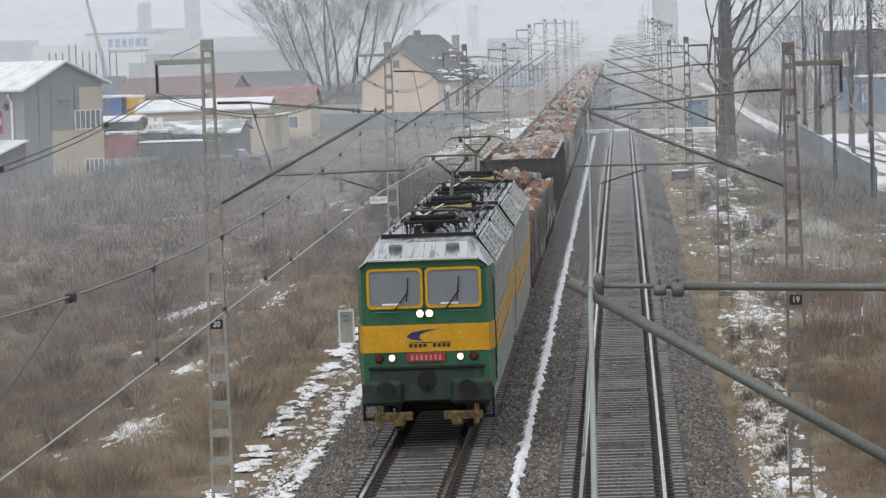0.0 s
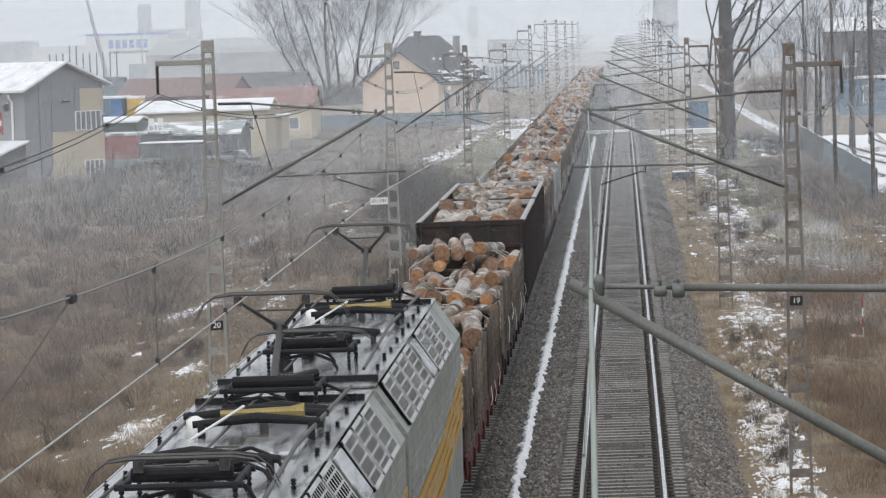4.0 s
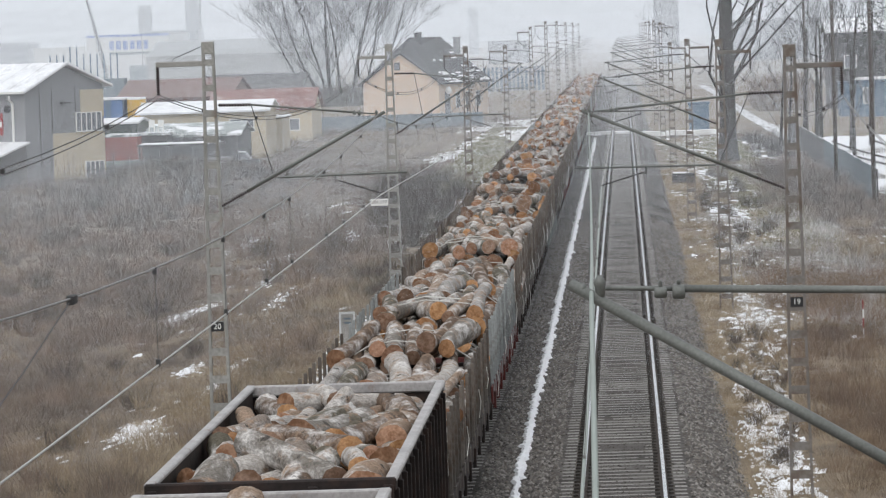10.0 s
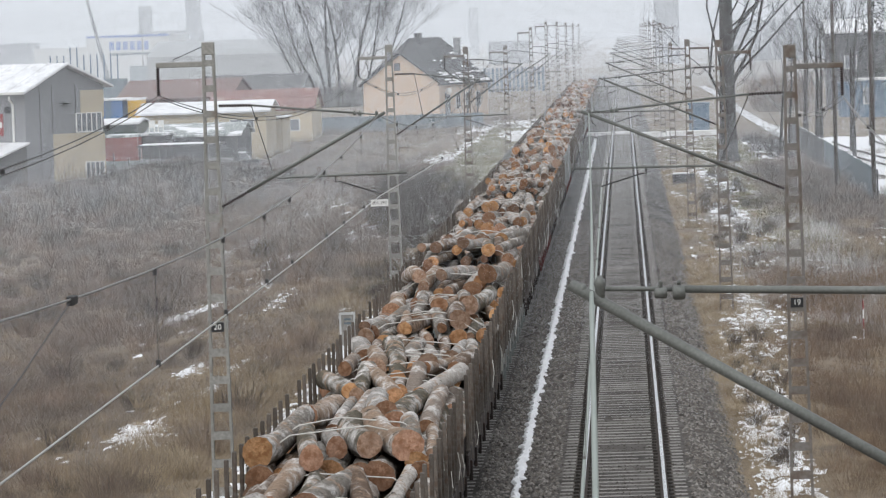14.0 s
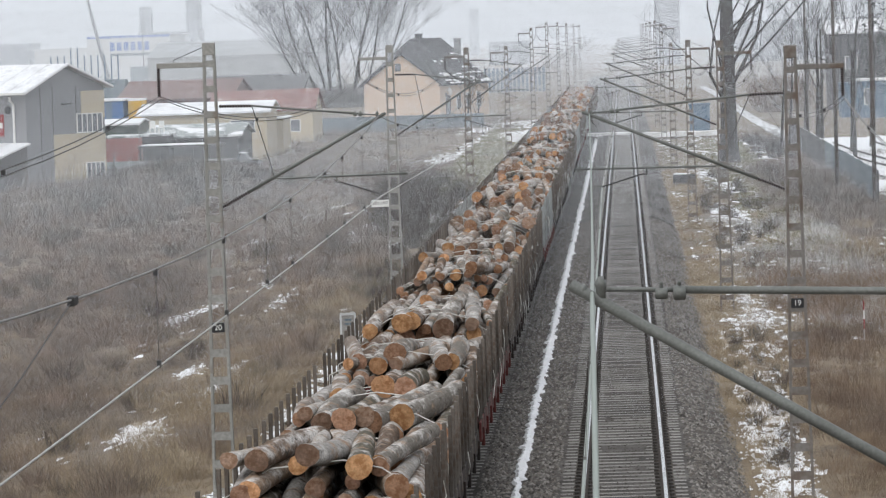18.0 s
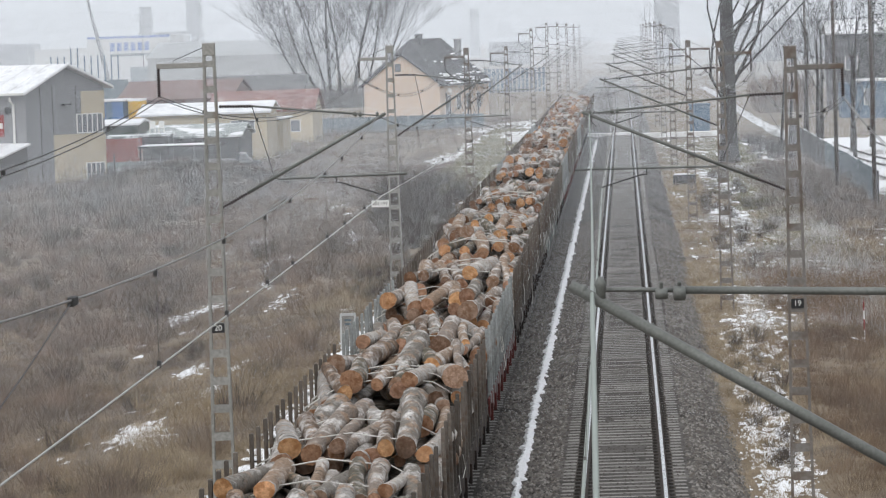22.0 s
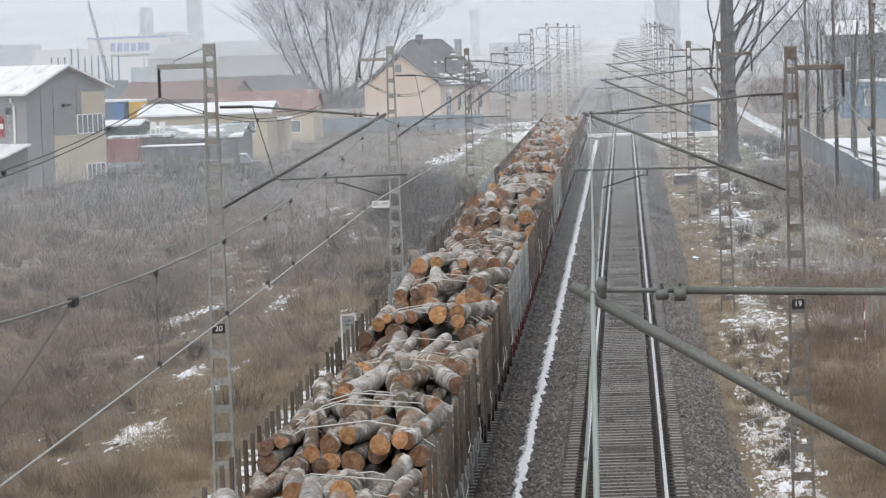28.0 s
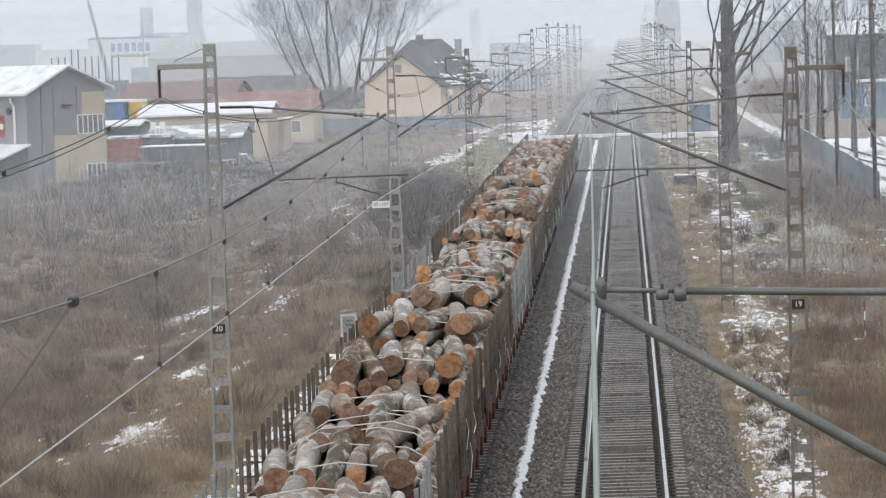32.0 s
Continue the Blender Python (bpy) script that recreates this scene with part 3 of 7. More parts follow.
def track(name, x, near, label):
    tr = thing(name, label, "railway track", pose(x, 0, 0), kind="structure")
    for s in (-1, 1):
        part("rail", rail_geo(-420, 1600), [M["rail_side"], M["rail_top"]], tr, at=pose(s * 0.7535, 0, 0))
    sm, cm = sleeper_geo().mesh("sleeper", [M["concrete"], M["rust_stain"]]), clip_geo().mesh("rail_clips", M["fastening"])
    rest, restc = Geo(), Geo()
    y, k = 62.0, 0
    base, basec = sleeper_geo(), clip_geo()
    plain = Geo().box(-1.2, -0.95, -0.12, 0.12, -0.3, -0.18).box(-0.58, 0.58, -0.12, 0.12, -0.3, -0.183).box(0.95, 1.2, -0.12, 0.12, -0.3, -0.18)
    plain.slot = 1
    plain.box(-0.95, -0.58, -0.12, 0.12, -0.3, -0.18).box(0.58, 0.95, -0.12, 0.12, -0.3, -0.18)
    while y < 900:
        m = pose(random.uniform(-0.012, 0.012), y, random.uniform(-0.003, 0.003), 0, 0, random.uniform(-0.3, 0.3))
        if k < near:
            s = part("sleeper", sm, None, tr, at=m)
            part("rail_clips", cm, None, s)
        else:
            joined(rest, base if y < 290 else plain, m)
            if y < 300:
                restc.add(basec.v, basec.f, m)
        y, k = y + 0.6, k + 1
    y = 61.4
    while y > -60:
        joined(rest, plain, pose(0, y, 0))
        y -= 0.6
    part("far_sleepers", rest, [M["concrete"], M["rust_stain"]], tr, kind="stuff")
    part("far_clips", restc, M["fastening"], tr, kind="stuff")


def blob(cx, cy, rx, ry, n, rough, h, seed):
    """A flat mound with a ragged edge."""
    rnd = random.Random(seed)
    ph = [rnd.uniform(0, 9) for _ in range(4)]
    v = [(cx, cy, h)]
    for ring, k in ((0.55, 0.9), (0.88, 0.6), (1.0, -0.4)):
        for i in range(n):
            a = i * math.tau / n
            r = ring * (1 + rough * (0.5 * math.sin(3 * a + ph[0]) + 0.35 * math.sin(5 * a + ph[1]) + 0.4 * math.sin(9 * a + ph[2]) + rnd.uniform(-0.35, 0.35)))
            v.append((cx + rx * r * math.cos(a), cy + ry * r * math.sin(a), h * k))
    f = [(0, 1 + i, 1 + (i + 1) % n) for i in range(n)]
    for q in range(2):
        f += [(1 + q * n + i, 1 + (q + 1) * n + i, 1 + (q + 1) * n + (i + 1) % n, 1 + q * n + (i + 1) % n) for i in range(n)]
    return v, f


def snow():
    # the ragged ribbon of snow left in the dip between the two tracks
    g = Geo()
    rnd = random.Random(5)
    v, y = [], 60.0
    while y < 330:
        w = 0.052 + 0.05 * noise.noise((0, y * 0.12, 1))
        c = -2.06 - 0.0003 * (y - 80) + 0.05 * noise.noise((4, y * 0.2, 1))
        a, b = max(0.01, w + rnd.gauss(0, 0.06)), max(0.01, w + rnd.gauss(0, 0.06))
        v += [(c - a - 0.03, y, -0.31), (c - a * 0.7, y, -0.235), (c + b * 0.7, y, -0.235), (c + b + 0.03, y, -0.31)]
        y += rnd.uniform(0.1, 0.26)
    g.add(v, [(j * 4 + i, j * 4 + i + 1, j * 4 + i + 5, j * 4 + i + 4) for j in range(len(v) // 4 - 1) for i in range(3)])
    tagged(part("snow_ribbon", g, M["snow"]), "ragged white line of old snow between the tracks", "snow", kind="stuff")
    # patches on both sides
    g = Geo()
    rnd = random.Random(4)
    for i, (x, y, rx, ry) in enumerate(SNOW_SPOTS):
        big = i >= 17
        for k in range(int((34 if big else 150) * (rx * ry) ** 0.5)):
            a, b = x + rx * rnd.gauss(0, 0.55), y + ry * rnd.gauss(0, 0.55)
            r = min(rx, 1.3) * rnd.uniform(0.03, 0.24 if big else 0.15)
            v, f = blob(a, b, r, r * rnd.uniform(2.0, 7.0), 7, 0.6, 0.014, i * 100 + k)
            g.add([(p, q, max(lie(p, q), -0.75 if -7 < p < 3 else -9) + 0.02 + c) for p, q, c in v], f)
    rnd = random.Random(12)
    for i, (x, y, rx, ry) in enumerate(((-11.75, 99.6, 0.5, 2.0), (-11.2, 97.2, 0.35, 1.4), (-12.0, 101.5, 0.3, 1.2))):
        for k in range(5):
            r = rx * rnd.uniform(0.3, 0.6)
            v, f = blob(x + rnd.gauss(0, rx * 0.5), y + rnd.gauss(0, ry * 0.5), r, r * rnd.uniform(2.5, 5), 14, 0.7, 0.02, 900 + 10 * i + k)
            g.add([(p, q, lie(p, q) + 0.05 + c) for p, q, c in v], f)
    rnd = random.Random(9)
    for i in range(900):
        side = rnd.random()
        if side < 0.45:
            y = rnd.uniform(90, 330)
            x = -7.0 - rnd.random() ** 1.6 * (3 + 0.05 * y)
        else:
            y = rnd.uniform(76, 330)
            x = 2.7 + rnd.random() ** 1.4 * (1.2 if y < 118 else 2 + 0.05 * y)
        r = rnd.uniform(0.03, 0.13)
        v, f = blob(x, y, r, r * rnd.uniform(2, 8), 9, 0.6, 0.014, 1000 + i)
        g.add([(a, b, lie(a, b) + 0.02 + c) for a, b, c in v], f)
    for i in range(700):
        y = rnd.uniform(122, 200)
        x = 3.2 + rnd.random() ** 1.2 * (0.055 * y)
        if noise.noise((x * 0.7, y * 0.07, 67)) < -0.05:
            continue
        r = rnd.uniform(0.03, 0.11)
        v, f = blob(x, y, r, r * rnd.uniform(1.5, 4), 7, 0.7, 0.03, 5000 + i)
        up = rnd.uniform(0.05, 0.4)
        g.add([(a, b, lie(a, b) + up * 0.3 + c) for a, b, c in v], f)
    # two broken rows of snow along the left shoulder, with crumbs in the grass between
    for n, xc, dx, r0, r1, y1 in ((420, -6.62, 0.08, 0.04, 0.13, 200), (210, -7.95, 0.14, 0.06, 0.22, 138), (520, -7.25, 0.32, 0.025, 0.085, 190)):
        for i in range(n):
            y = 70 + (y1 - 70) * rnd.random() ** 1.2
            x = xc + 0.12 * noise.noise((xc, y * 0.25, 0)) + rnd.gauss(0, dx)
            if r1 > 0.2 and noise.noise((7, y * 0.3, 2)) < -0.25:
                continue
            r = rnd.uniform(r0, r1)
            v, f = blob(x, y, r, r * rnd.uniform(1, 3.5), 10, 0.9, 0.03, 3000 + i)
            g.add([(a, b, max(lie(a, b), -0.62) + 0.03 + c) for a, b, c in v], f)
    for i, (x, y, rx, ry) in enumerate(((18, 262, 4.6, 50), (24, 240, 5, 60))):
        v, f = blob(x, y, rx, ry, 40, 0.18, 0.03, 7000 + i)
        g.add([(a, b, lie(a, b) + 0.03 + c) for a, b, c in v], f)
    tagged(part("snow_patches", g, M["snow"]), "scattered patches of thawing snow on the verges", "snow", kind="stuff")


SNOW_SPOTS = [(-11.7, 99.5, 0.55, 2.6), (-11.0, 96.5, 0.4, 1.6), (-15.8, 147, 0.45, 3.0), (-12.6, 120, 0.4, 2.2), (-11.1, 111, 0.25, 2.0), (-11.2, 119, 0.25, 2.0), (-6.9, 80, 0.35, 3.5), (-7.0, 86, 0.25, 4.5),
              (-6.75, 96, 0.25, 5), (2.85, 80, 0.3, 4), (3.35, 88, 0.45, 4.2), (3.4, 83, 0.4, 3.5), (3.25, 96, 0.4, 3.6), (2.7, 91, 0.2, 3), (3.1, 103, 0.3, 4), (3.7, 126, 0.5, 4), (3.95, 131, 0.4, 3.5),
              (-12.5, 150, 0.4, 5), (-14, 165, 0.4, 5), (-15, 182, 0.6, 6), (-7.3, 150, 0.4, 8), (-7.2, 165, 0.4, 9), (-8.0, 178, 0.7, 10), (-8.5, 205, 1.0, 14), (-7.5, 232, 1.3, 16), (-8.8, 262, 1.6, 16), (-7.6, 300, 1.5, 20),
              (4.2, 170, 0.6, 9), (5.2, 200, 1.0, 10), (6.3, 238, 1.4, 13), (8.5, 262, 1.6, 9), (4.5, 255, 0.9, 10), (8, 300, 3.0, 14), (-8, 335, 2.2, 10), (10, 330, 4, 12), (-9, 370, 3, 14), (-8, 405, 3, 16),
              (-10, 185, 0.8, 8), (-12.5, 198, 0.9, 8), (-11.5, 215, 1.2, 9), (-13, 245, 1.6, 12), (-11, 285, 2.0, 14), (-13, 320, 2.2, 12), (-11, 350, 2.4, 14), (-13, 395, 2.5, 16), (2.75, 84, 0.2, 6), (3.6, 94, 0.3, 4), (3.7, 99, 0.3, 3), (4.3, 126, 0.5, 4), (4.0, 138, 0.4, 5), (3.7, 108, 0.4, 4), (4.1, 116, 0.5, 4), (3.4, 119, 0.4, 5),
              (-18.3, 203, 0.9, 9), (-17.7, 226, 0.8, 10), (-17.0, 250, 0.9, 11), (-15.3, 152, 0.5, 3)]


def twigs(name, mat, label, category, spots, per, height, spread, width, seed, lean=0.5, plain=False):
    """Joined tufts: from every spot, thin bent blades rise and fan out. spots: x, y, scale."""
    rnd = np.random.default_rng(seed)
    base = np.repeat(np.array(spots, dtype=float), per, axis=0)
    n = len(base)
    s = base[:, 2] * rnd.uniform(0.3, 1.1, n)
    ang = rnd.uniform(0, math.tau, n)
    rad = spread * base[:, 2] * np.sqrt(rnd.random(n))
    x0, y0 = base[:, 0] + 0.45 * rad * np.cos(ang), base[:, 1] + 0.45 * rad * np.sin(ang)
    z0 = base[:, 3] - 0.03
    out = lean * rnd.uniform(0.2, 1.0, n) * s * height
    ang2 = ang + rnd.uniform(-0.9, 0.9, n)
    x2, y2, z2 = x0 + out * np.cos(ang2), y0 + out * np.sin(ang2), z0 + s * height
    bend = rnd.uniform(-0.3, 0.3, (n, 2)) * (s * height)[:, None]
    x1, y1, z1 = (x0 + x2) / 2 + bend[:, 0], (y0 + y2) / 2 + bend[:, 1], z0 + s * height * rnd.uniform(0.4, 0.8, n)
    w = np.maximum(width, y0 * width / 90.0) * rnd.uniform(0.6, 1.3, n)
    th = rnd.uniform(-0.6, 0.6, n)
    cx, cy = np.cos(th) * w, np.sin(th) * w
    v = np.empty((n, 5, 3))
    for i, (x, y, z, k) in enumerate(((x0 - cx, y0 - cy, z0, 0), (x0 + cx, y0 + cy, z0, 0), (x1 + 0.75 * cx, y1 + 0.75 * cy, z1, 0), (x1 - 0.75 * cx, y1 - 0.75 * cy, z1, 0), (x2, y2, z2, 0))):
        v[:, i, 0], v[:, i, 1], v[:, i, 2] = x, y, z
    me = bpy.data.meshes.new(name)
    if plain:
        v = np.ascontiguousarray(v[:, [0, 1, 4]])
        me.vertices.add(n * 3)
        me.vertices.foreach_set("co", v.ravel())
        me.loops.add(n * 3)
        me.loops.foreach_set("vertex_index", np.arange(n * 3))
        me.polygons.add(n)
        me.polygons.foreach_set("loop_start", np.arange(n) * 3)
        me.polygons.foreach_set("loop_total", np.full(n, 3))
        me.update(calc_edges=True)
        me.materials.append(mat)
        return tagged(new(name, me), label, category, kind="stuff")
    me.vertices.add(n * 5)
    me.vertices.foreach_set("co", v.ravel())
    quad = np.arange(n)[:, None] * 5 + np.array([0, 1, 2, 3, 3, 2, 4])
    me.loops.add(n * 7)
    me.loops.foreach_set("vertex_index", quad.ravel())
    me.polygons.add(n * 2)
    me.polygons.foreach_set("loop_start", (np.arange(n)[:, None] * 7 + np.array([0, 4])).ravel())
    me.polygons.foreach_set("loop_total", np.tile([4, 3], n))
    me.update(calc_edges=True)
    me.validate()
    me.materials.append(mat)
    return tagged(new(name, me), label, category, kind="stuff")


def stones():
    """Loose crushed stone on the near track bed: joined small angular lumps."""
    rnd = np.random.default_rng(2)
    prof = np.array([(-7.1, -0.82), (-6.1, -0.5), (-5.5, -0.215), (-5.2, -0.191), (-2.85, -0.191), (-2.6, -0.215), (-2.05, -0.32), (-1.45, -0.215), (-1.2, -0.191), (1.2, -0.191), (1.4, -0.215), (1.9, -0.42), (2.65, -0.76)])
    n = 125000
    y = 68 + 120 * rnd.random(n) ** 1.7
    x = rnd.uniform(-7.1, 2.65, n)
    keep = (np.abs(x + 2.06) > 0.13) | (rnd.random(n) < 0.15)
    bare = (np.abs(np.abs(x) - 0.7535) < 0.19) | (np.abs(np.abs(x - LEFT) - 0.7535) < 0.19)
    inner = (np.abs(x) < 1.25) | (np.abs(x - LEFT) < 1.25)
    gap = (np.abs(((y - 62.0) / 0.6) % 1.0 - 0.5) < 0.29) | (rnd.random(n) < 0.05)
    keep &= ~bare & (~inner | gap)
    x, y = x[keep], y[keep]
    n = len(x)
    z = np.interp(x, prof[:, 0], prof[:, 1]) - np.where(inner[keep], 0.002, -0.008)
    size = rnd.uniform(0.02, 0.055, n) * np.where(inner[keep], 0.6, 1.0)
    base = np.array([(1, 0, 0), (-1, 0, 0), (0, 1, 0), (0, -1, 0), (0, 0, 0.8), (0, 0, -0.6)], dtype=float)
    v = base[None] * size[:, None, None] * rnd.uniform(0.6, 1.35, (n, 6, 1)) + rnd.uniform(-0.008, 0.008, (n, 6, 3))
    a = rnd.uniform(0, math.tau, n)
    ca, sa = np.cos(a)[:, None], np.sin(a)[:, None]
    vx, vy = v[:, :, 0] * ca - v[:, :, 1] * sa, v[:, :, 0] * sa + v[:, :, 1] * ca
    v[:, :, 0], v[:, :, 1] = vx + x[:, None], vy + y[:, None]
    v[:, :, 2] += z[:, None]
    tri = np.array([(0, 2, 4), (2, 1, 4), (1, 3, 4), (3, 0, 4)])
    # stones in the gaps get a darker colour for oil and for gap shade
    for name, mat, pick, label in (("loose_stones", "stone", ~inner[keep], "loose grey and brown crushed stones of the track bed"), ("oily_stones", "oily_shaded_stone", inner[keep], "oily crushed stones, darkened for the shade between the sleepers")):
        w = v[pick]
        n = len(w)
        me = bpy.data.meshes.new(name)
        me.vertices.add(n * 6)
        me.vertices.foreach_set("co", np.ascontiguousarray(w).ravel())
        me.loops.add(n * 12)
        me.loops.foreach_set("vertex_index", (np.arange(n)[:, None] * 6 + tri.ravel()[None]).ravel())
        me.polygons.add(n * 4)
        me.polygons.foreach_set("loop_start", np.arange(n * 4) * 3)
        me.polygons.foreach_set("loop_total", np.full(n * 4, 3))
        me.update(calc_edges=True)
        me.materials.append(M[mat])
        tagged(new(name, me), label, "gravel", kind="stuff")


def vegetation():
    rnd = random.Random(21)

    def field(n, y0, y1, left, dens, size):
        out = []
        while len(out) < n:
            y = y0 + (y1 - y0) * rnd.random() ** 0.8
            if left:
                x = -7.9 - rnd.random() * (0.16 * y - 3)
            else:
                x = 2.9 + rnd.random() * (0.068 * y + 2.0)
            if y < 86 and abs(x + 2.15) < 7.2:
                continue
            if noise.noise((x * 0.22, y * 0.06, dens)) + 0.35 * rnd.random() < -0.10:
                continue
            ok = all((x - sx) ** 2 / (rx + 0.4) ** 2 + (y - sy + 2) ** 2 / (ry + 3) ** 2 > 1 for sx, sy, rx, ry in SNOW_SPOTS) or rnd.random() < 0.12
            ok = ok and not (left and y < 138 and x > -8.25) and not (left and y > 235 and x > -9.5 - 0.02 * (y - 235)) and not (not left and y > 165 and x < 7.5)
            if ok:
                near = min(1.0, (abs(x + 2.0) - 5.2) / 3.0)
                out.append((x, y, size * rnd.uniform(0.55, 1.15) * (1.0 + 0.9 * noise.noise((x * 0.33, y * 0.11, 77))) * (0.45 + 0.55 * max(0.0, near)), lie(x, y)))
        return out

    left, right = field(5600, 74, 330, True, 1.0, 1.0), field(1900, 80, 300, False, 2.0, 0.95)
    tone = lambda q: noise.noise((q[0] * 0.3, q[1] * 0.07, 31)) + rnd.uniform(-0.2, 0.2)
    for k, (mat, lo, hi, lab, tall) in enumerate((("brush", -9, -0.06, "grey-brown", 1.0), ("brush_grey", -0.06, 0.18, "pale grey", 1.05), ("brush_red", 0.18, 9, "red-brown", 0.9))):
        own = [q for q in left if lo <= tone(q) < hi]
        twigs("brush", M[mat], "dense " + lab + " leafless brush on the lineside land", "brush", [q for q in own if q[1] < 180], 44, tall * 0.56, 1.2, 0.0027, 3 + 10 * k, 1.35)
        twigs("brush", M[mat], "distant " + lab + " leafless brush on the lineside land", "brush", [q for q in own if q[1] >= 180], 46, tall * 0.62, 1.2, 0.0027, 33 + 10 * k, 1.2, True)
        twigs("brush", M[mat], "dense " + lab + " leafless brush beside the track", "brush", [q for q in right if lo <= tone(q) < hi], 40, 0.5 * tall, 1.1, 0.0027, 4 + 10 * k, 1.3)
    far = [(-9.8 - rnd.random() * (0.125 * y - 6), y, rnd.uniform(0.8, 1.4), lie(-20, y)) for y in [rnd.uniform(290, 425) for _ in range(1400)]]
    twigs("far_brush", M["brush"], "grey brush reaching to the sheds and the house", "brush", far, 32, 0.75, 1.8, 0.0028, 51, 1.5, True)
    # dense dark growth puts the bank's shaded slope into colour
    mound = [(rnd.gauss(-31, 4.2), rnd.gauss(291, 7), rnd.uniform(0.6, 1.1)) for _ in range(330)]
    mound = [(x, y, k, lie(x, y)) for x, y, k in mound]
    twigs("dark_thicket", M["dark_shrub"], "low thicket coloured dark for the shade on an earth bank before the sheds", "shrub", mound, 60, 0.75, 1.2, 0.004, 52, 1.0)
    # brown growth added over the far brush to darken its tone
    copse = [(-10.5 - rnd.random() * (0.135 * y - 7), y, rnd.uniform(0.5, 1.5), lie(-20, y)) for y in [rnd.uniform(150, 300) for _ in range(1000)]]
    copse = [q for q in copse if noise.noise((q[0] * 0.2, q[1] * 0.05, 61)) > -0.05]
    twigs("low_thicket", M["brush_red"], "low brown thicket added to darken the lineside slope", "shrub", copse, 46, 0.75, 1.3, 0.0026, 53, 1.3)

    def bushes(spots, mat, label, per, height, seed, lean=0.75):
        twigs("bush", M[mat], label, "shrub", spots, per, height, 1.0, 0.0026, seed, lean)

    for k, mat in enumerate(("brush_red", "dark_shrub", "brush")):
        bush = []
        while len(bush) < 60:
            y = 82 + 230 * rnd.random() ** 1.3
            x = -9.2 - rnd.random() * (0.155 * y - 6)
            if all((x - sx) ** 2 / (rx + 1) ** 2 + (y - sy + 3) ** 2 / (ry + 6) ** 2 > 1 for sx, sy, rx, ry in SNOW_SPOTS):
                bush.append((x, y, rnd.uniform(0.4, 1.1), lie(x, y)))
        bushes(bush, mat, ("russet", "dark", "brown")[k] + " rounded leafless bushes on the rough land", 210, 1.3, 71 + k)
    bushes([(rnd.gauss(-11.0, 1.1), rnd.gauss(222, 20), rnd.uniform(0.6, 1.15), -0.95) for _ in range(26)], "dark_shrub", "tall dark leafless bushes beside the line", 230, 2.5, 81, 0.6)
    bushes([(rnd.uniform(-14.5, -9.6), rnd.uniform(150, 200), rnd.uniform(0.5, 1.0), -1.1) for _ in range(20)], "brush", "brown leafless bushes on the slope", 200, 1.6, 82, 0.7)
    # more dark bushes added to deepen the shade on the bank
    bushes([(x, y, rnd.uniform(0.5, 1.1), lie(x, y)) for x, y in [(rnd.uniform(-38, -22), rnd.uniform(238, 300)) for _ in range(110)]], "dark_shrub", "brown bushes added to deepen the shade of the bank before the sheds", 70, 1.25, 88, 0.8)
    tan = [(rnd.uniform(-21, -9.5), rnd.uniform(73, 118), rnd.uniform(0.4, 1.0)) for _ in range(1500)]
    tan = [(x, y, k, lie(x, y)) for x, y, k in tan if noise.noise((x * 0.35, y * 0.12, 91)) > 0.12 and x > -0.17 * y - 1]
    twigs("dry_grass", M["straw"], "patches of tan dead grass among the brush", "grass", tan, 44, 0.55, 0.9, 0.003, 89, 0.8, True)
    pale = [(x, y, rnd.uniform(0.4, 1.1), lie(x, y)) for x, y in [(-8.6 - rnd.random() * (0.15 * y - 3), y) for y in [74 + 150 * rnd.random() ** 1.2 for _ in range(2600)]] if noise.noise((x * 0.5, y * 0.16, 95)) > -0.15]
    twigs("pale_stems", M["pale_twigs"], "thin pale dead stems scattered over the brush", "weeds", pale, 22, 0.75, 0.9, 0.0024, 90, 0.8, True)
    stems = [(rnd.uniform(-38, -25), rnd.uniform(228, 282), rnd.uniform(0.5, 1.15)) for _ in range(95)]
    twigs("saplings", M["brush"], "tall thin bare saplings before the industrial building", "saplings", [(x, y, k, lie(x, y)) for x, y, k in stems], 14, 3.4, 0.8, 0.004, 83, 0.28)
    tall = [(-12 - rnd.random() * (0.12 * y - 7), y, rnd.uniform(0.7, 1.2)) for y in [rnd.uniform(150, 300) for _ in range(110)]]
    twigs("saplings", M["brush"], "tall thin bare saplings before the sheds", "saplings", [(x, y, k, lie(x, y)) for x, y, k in tall], 22, 2.0, 0.9, 0.003, 9, 0.5)
    grass = [q for q in field(3000, 72, 200, True, 5.0, 1.0) if q[0] > -14 or rnd.random() < 0.35]
    twigs("dry_grass", M["straw"], "straw-coloured tufts of dead grass", "grass", [(x, y, 0.8 * k, z) for x, y, k, z in grass], 34, 0.45, 0.6, 0.0034, 5, 0.8, True)
    drift = [(-18.6 + (y - 190) * 0.026 + rnd.gauss(0, 1.2), y, rnd.uniform(0.4, 0.9)) for y in [rnd.uniform(184, 270) for _ in range(240)]]
    twigs("pale_grass", M["pale_twigs"], "pale dead grass with a dusting of snow", "grass", [(x, y, k, lie(x, y)) for x, y, k in drift], 44, 0.7, 0.9, 0.003, 84, 0.7)
    tuft = [(rnd.gauss(-9.3, 0.6), rnd.gauss(143, 6), rnd.uniform(0.6, 1.1), -0.75) for _ in range(60)] + [(rnd.gauss(-9.9, 0.8), rnd.gauss(106, 5), rnd.uniform(0.5, 1.0), -0.8) for _ in range(70)] + [(rnd.gauss(-10.6, 0.9), rnd.gauss(90, 5), rnd.uniform(0.4, 0.9), -0.9) for _ in range(60)]
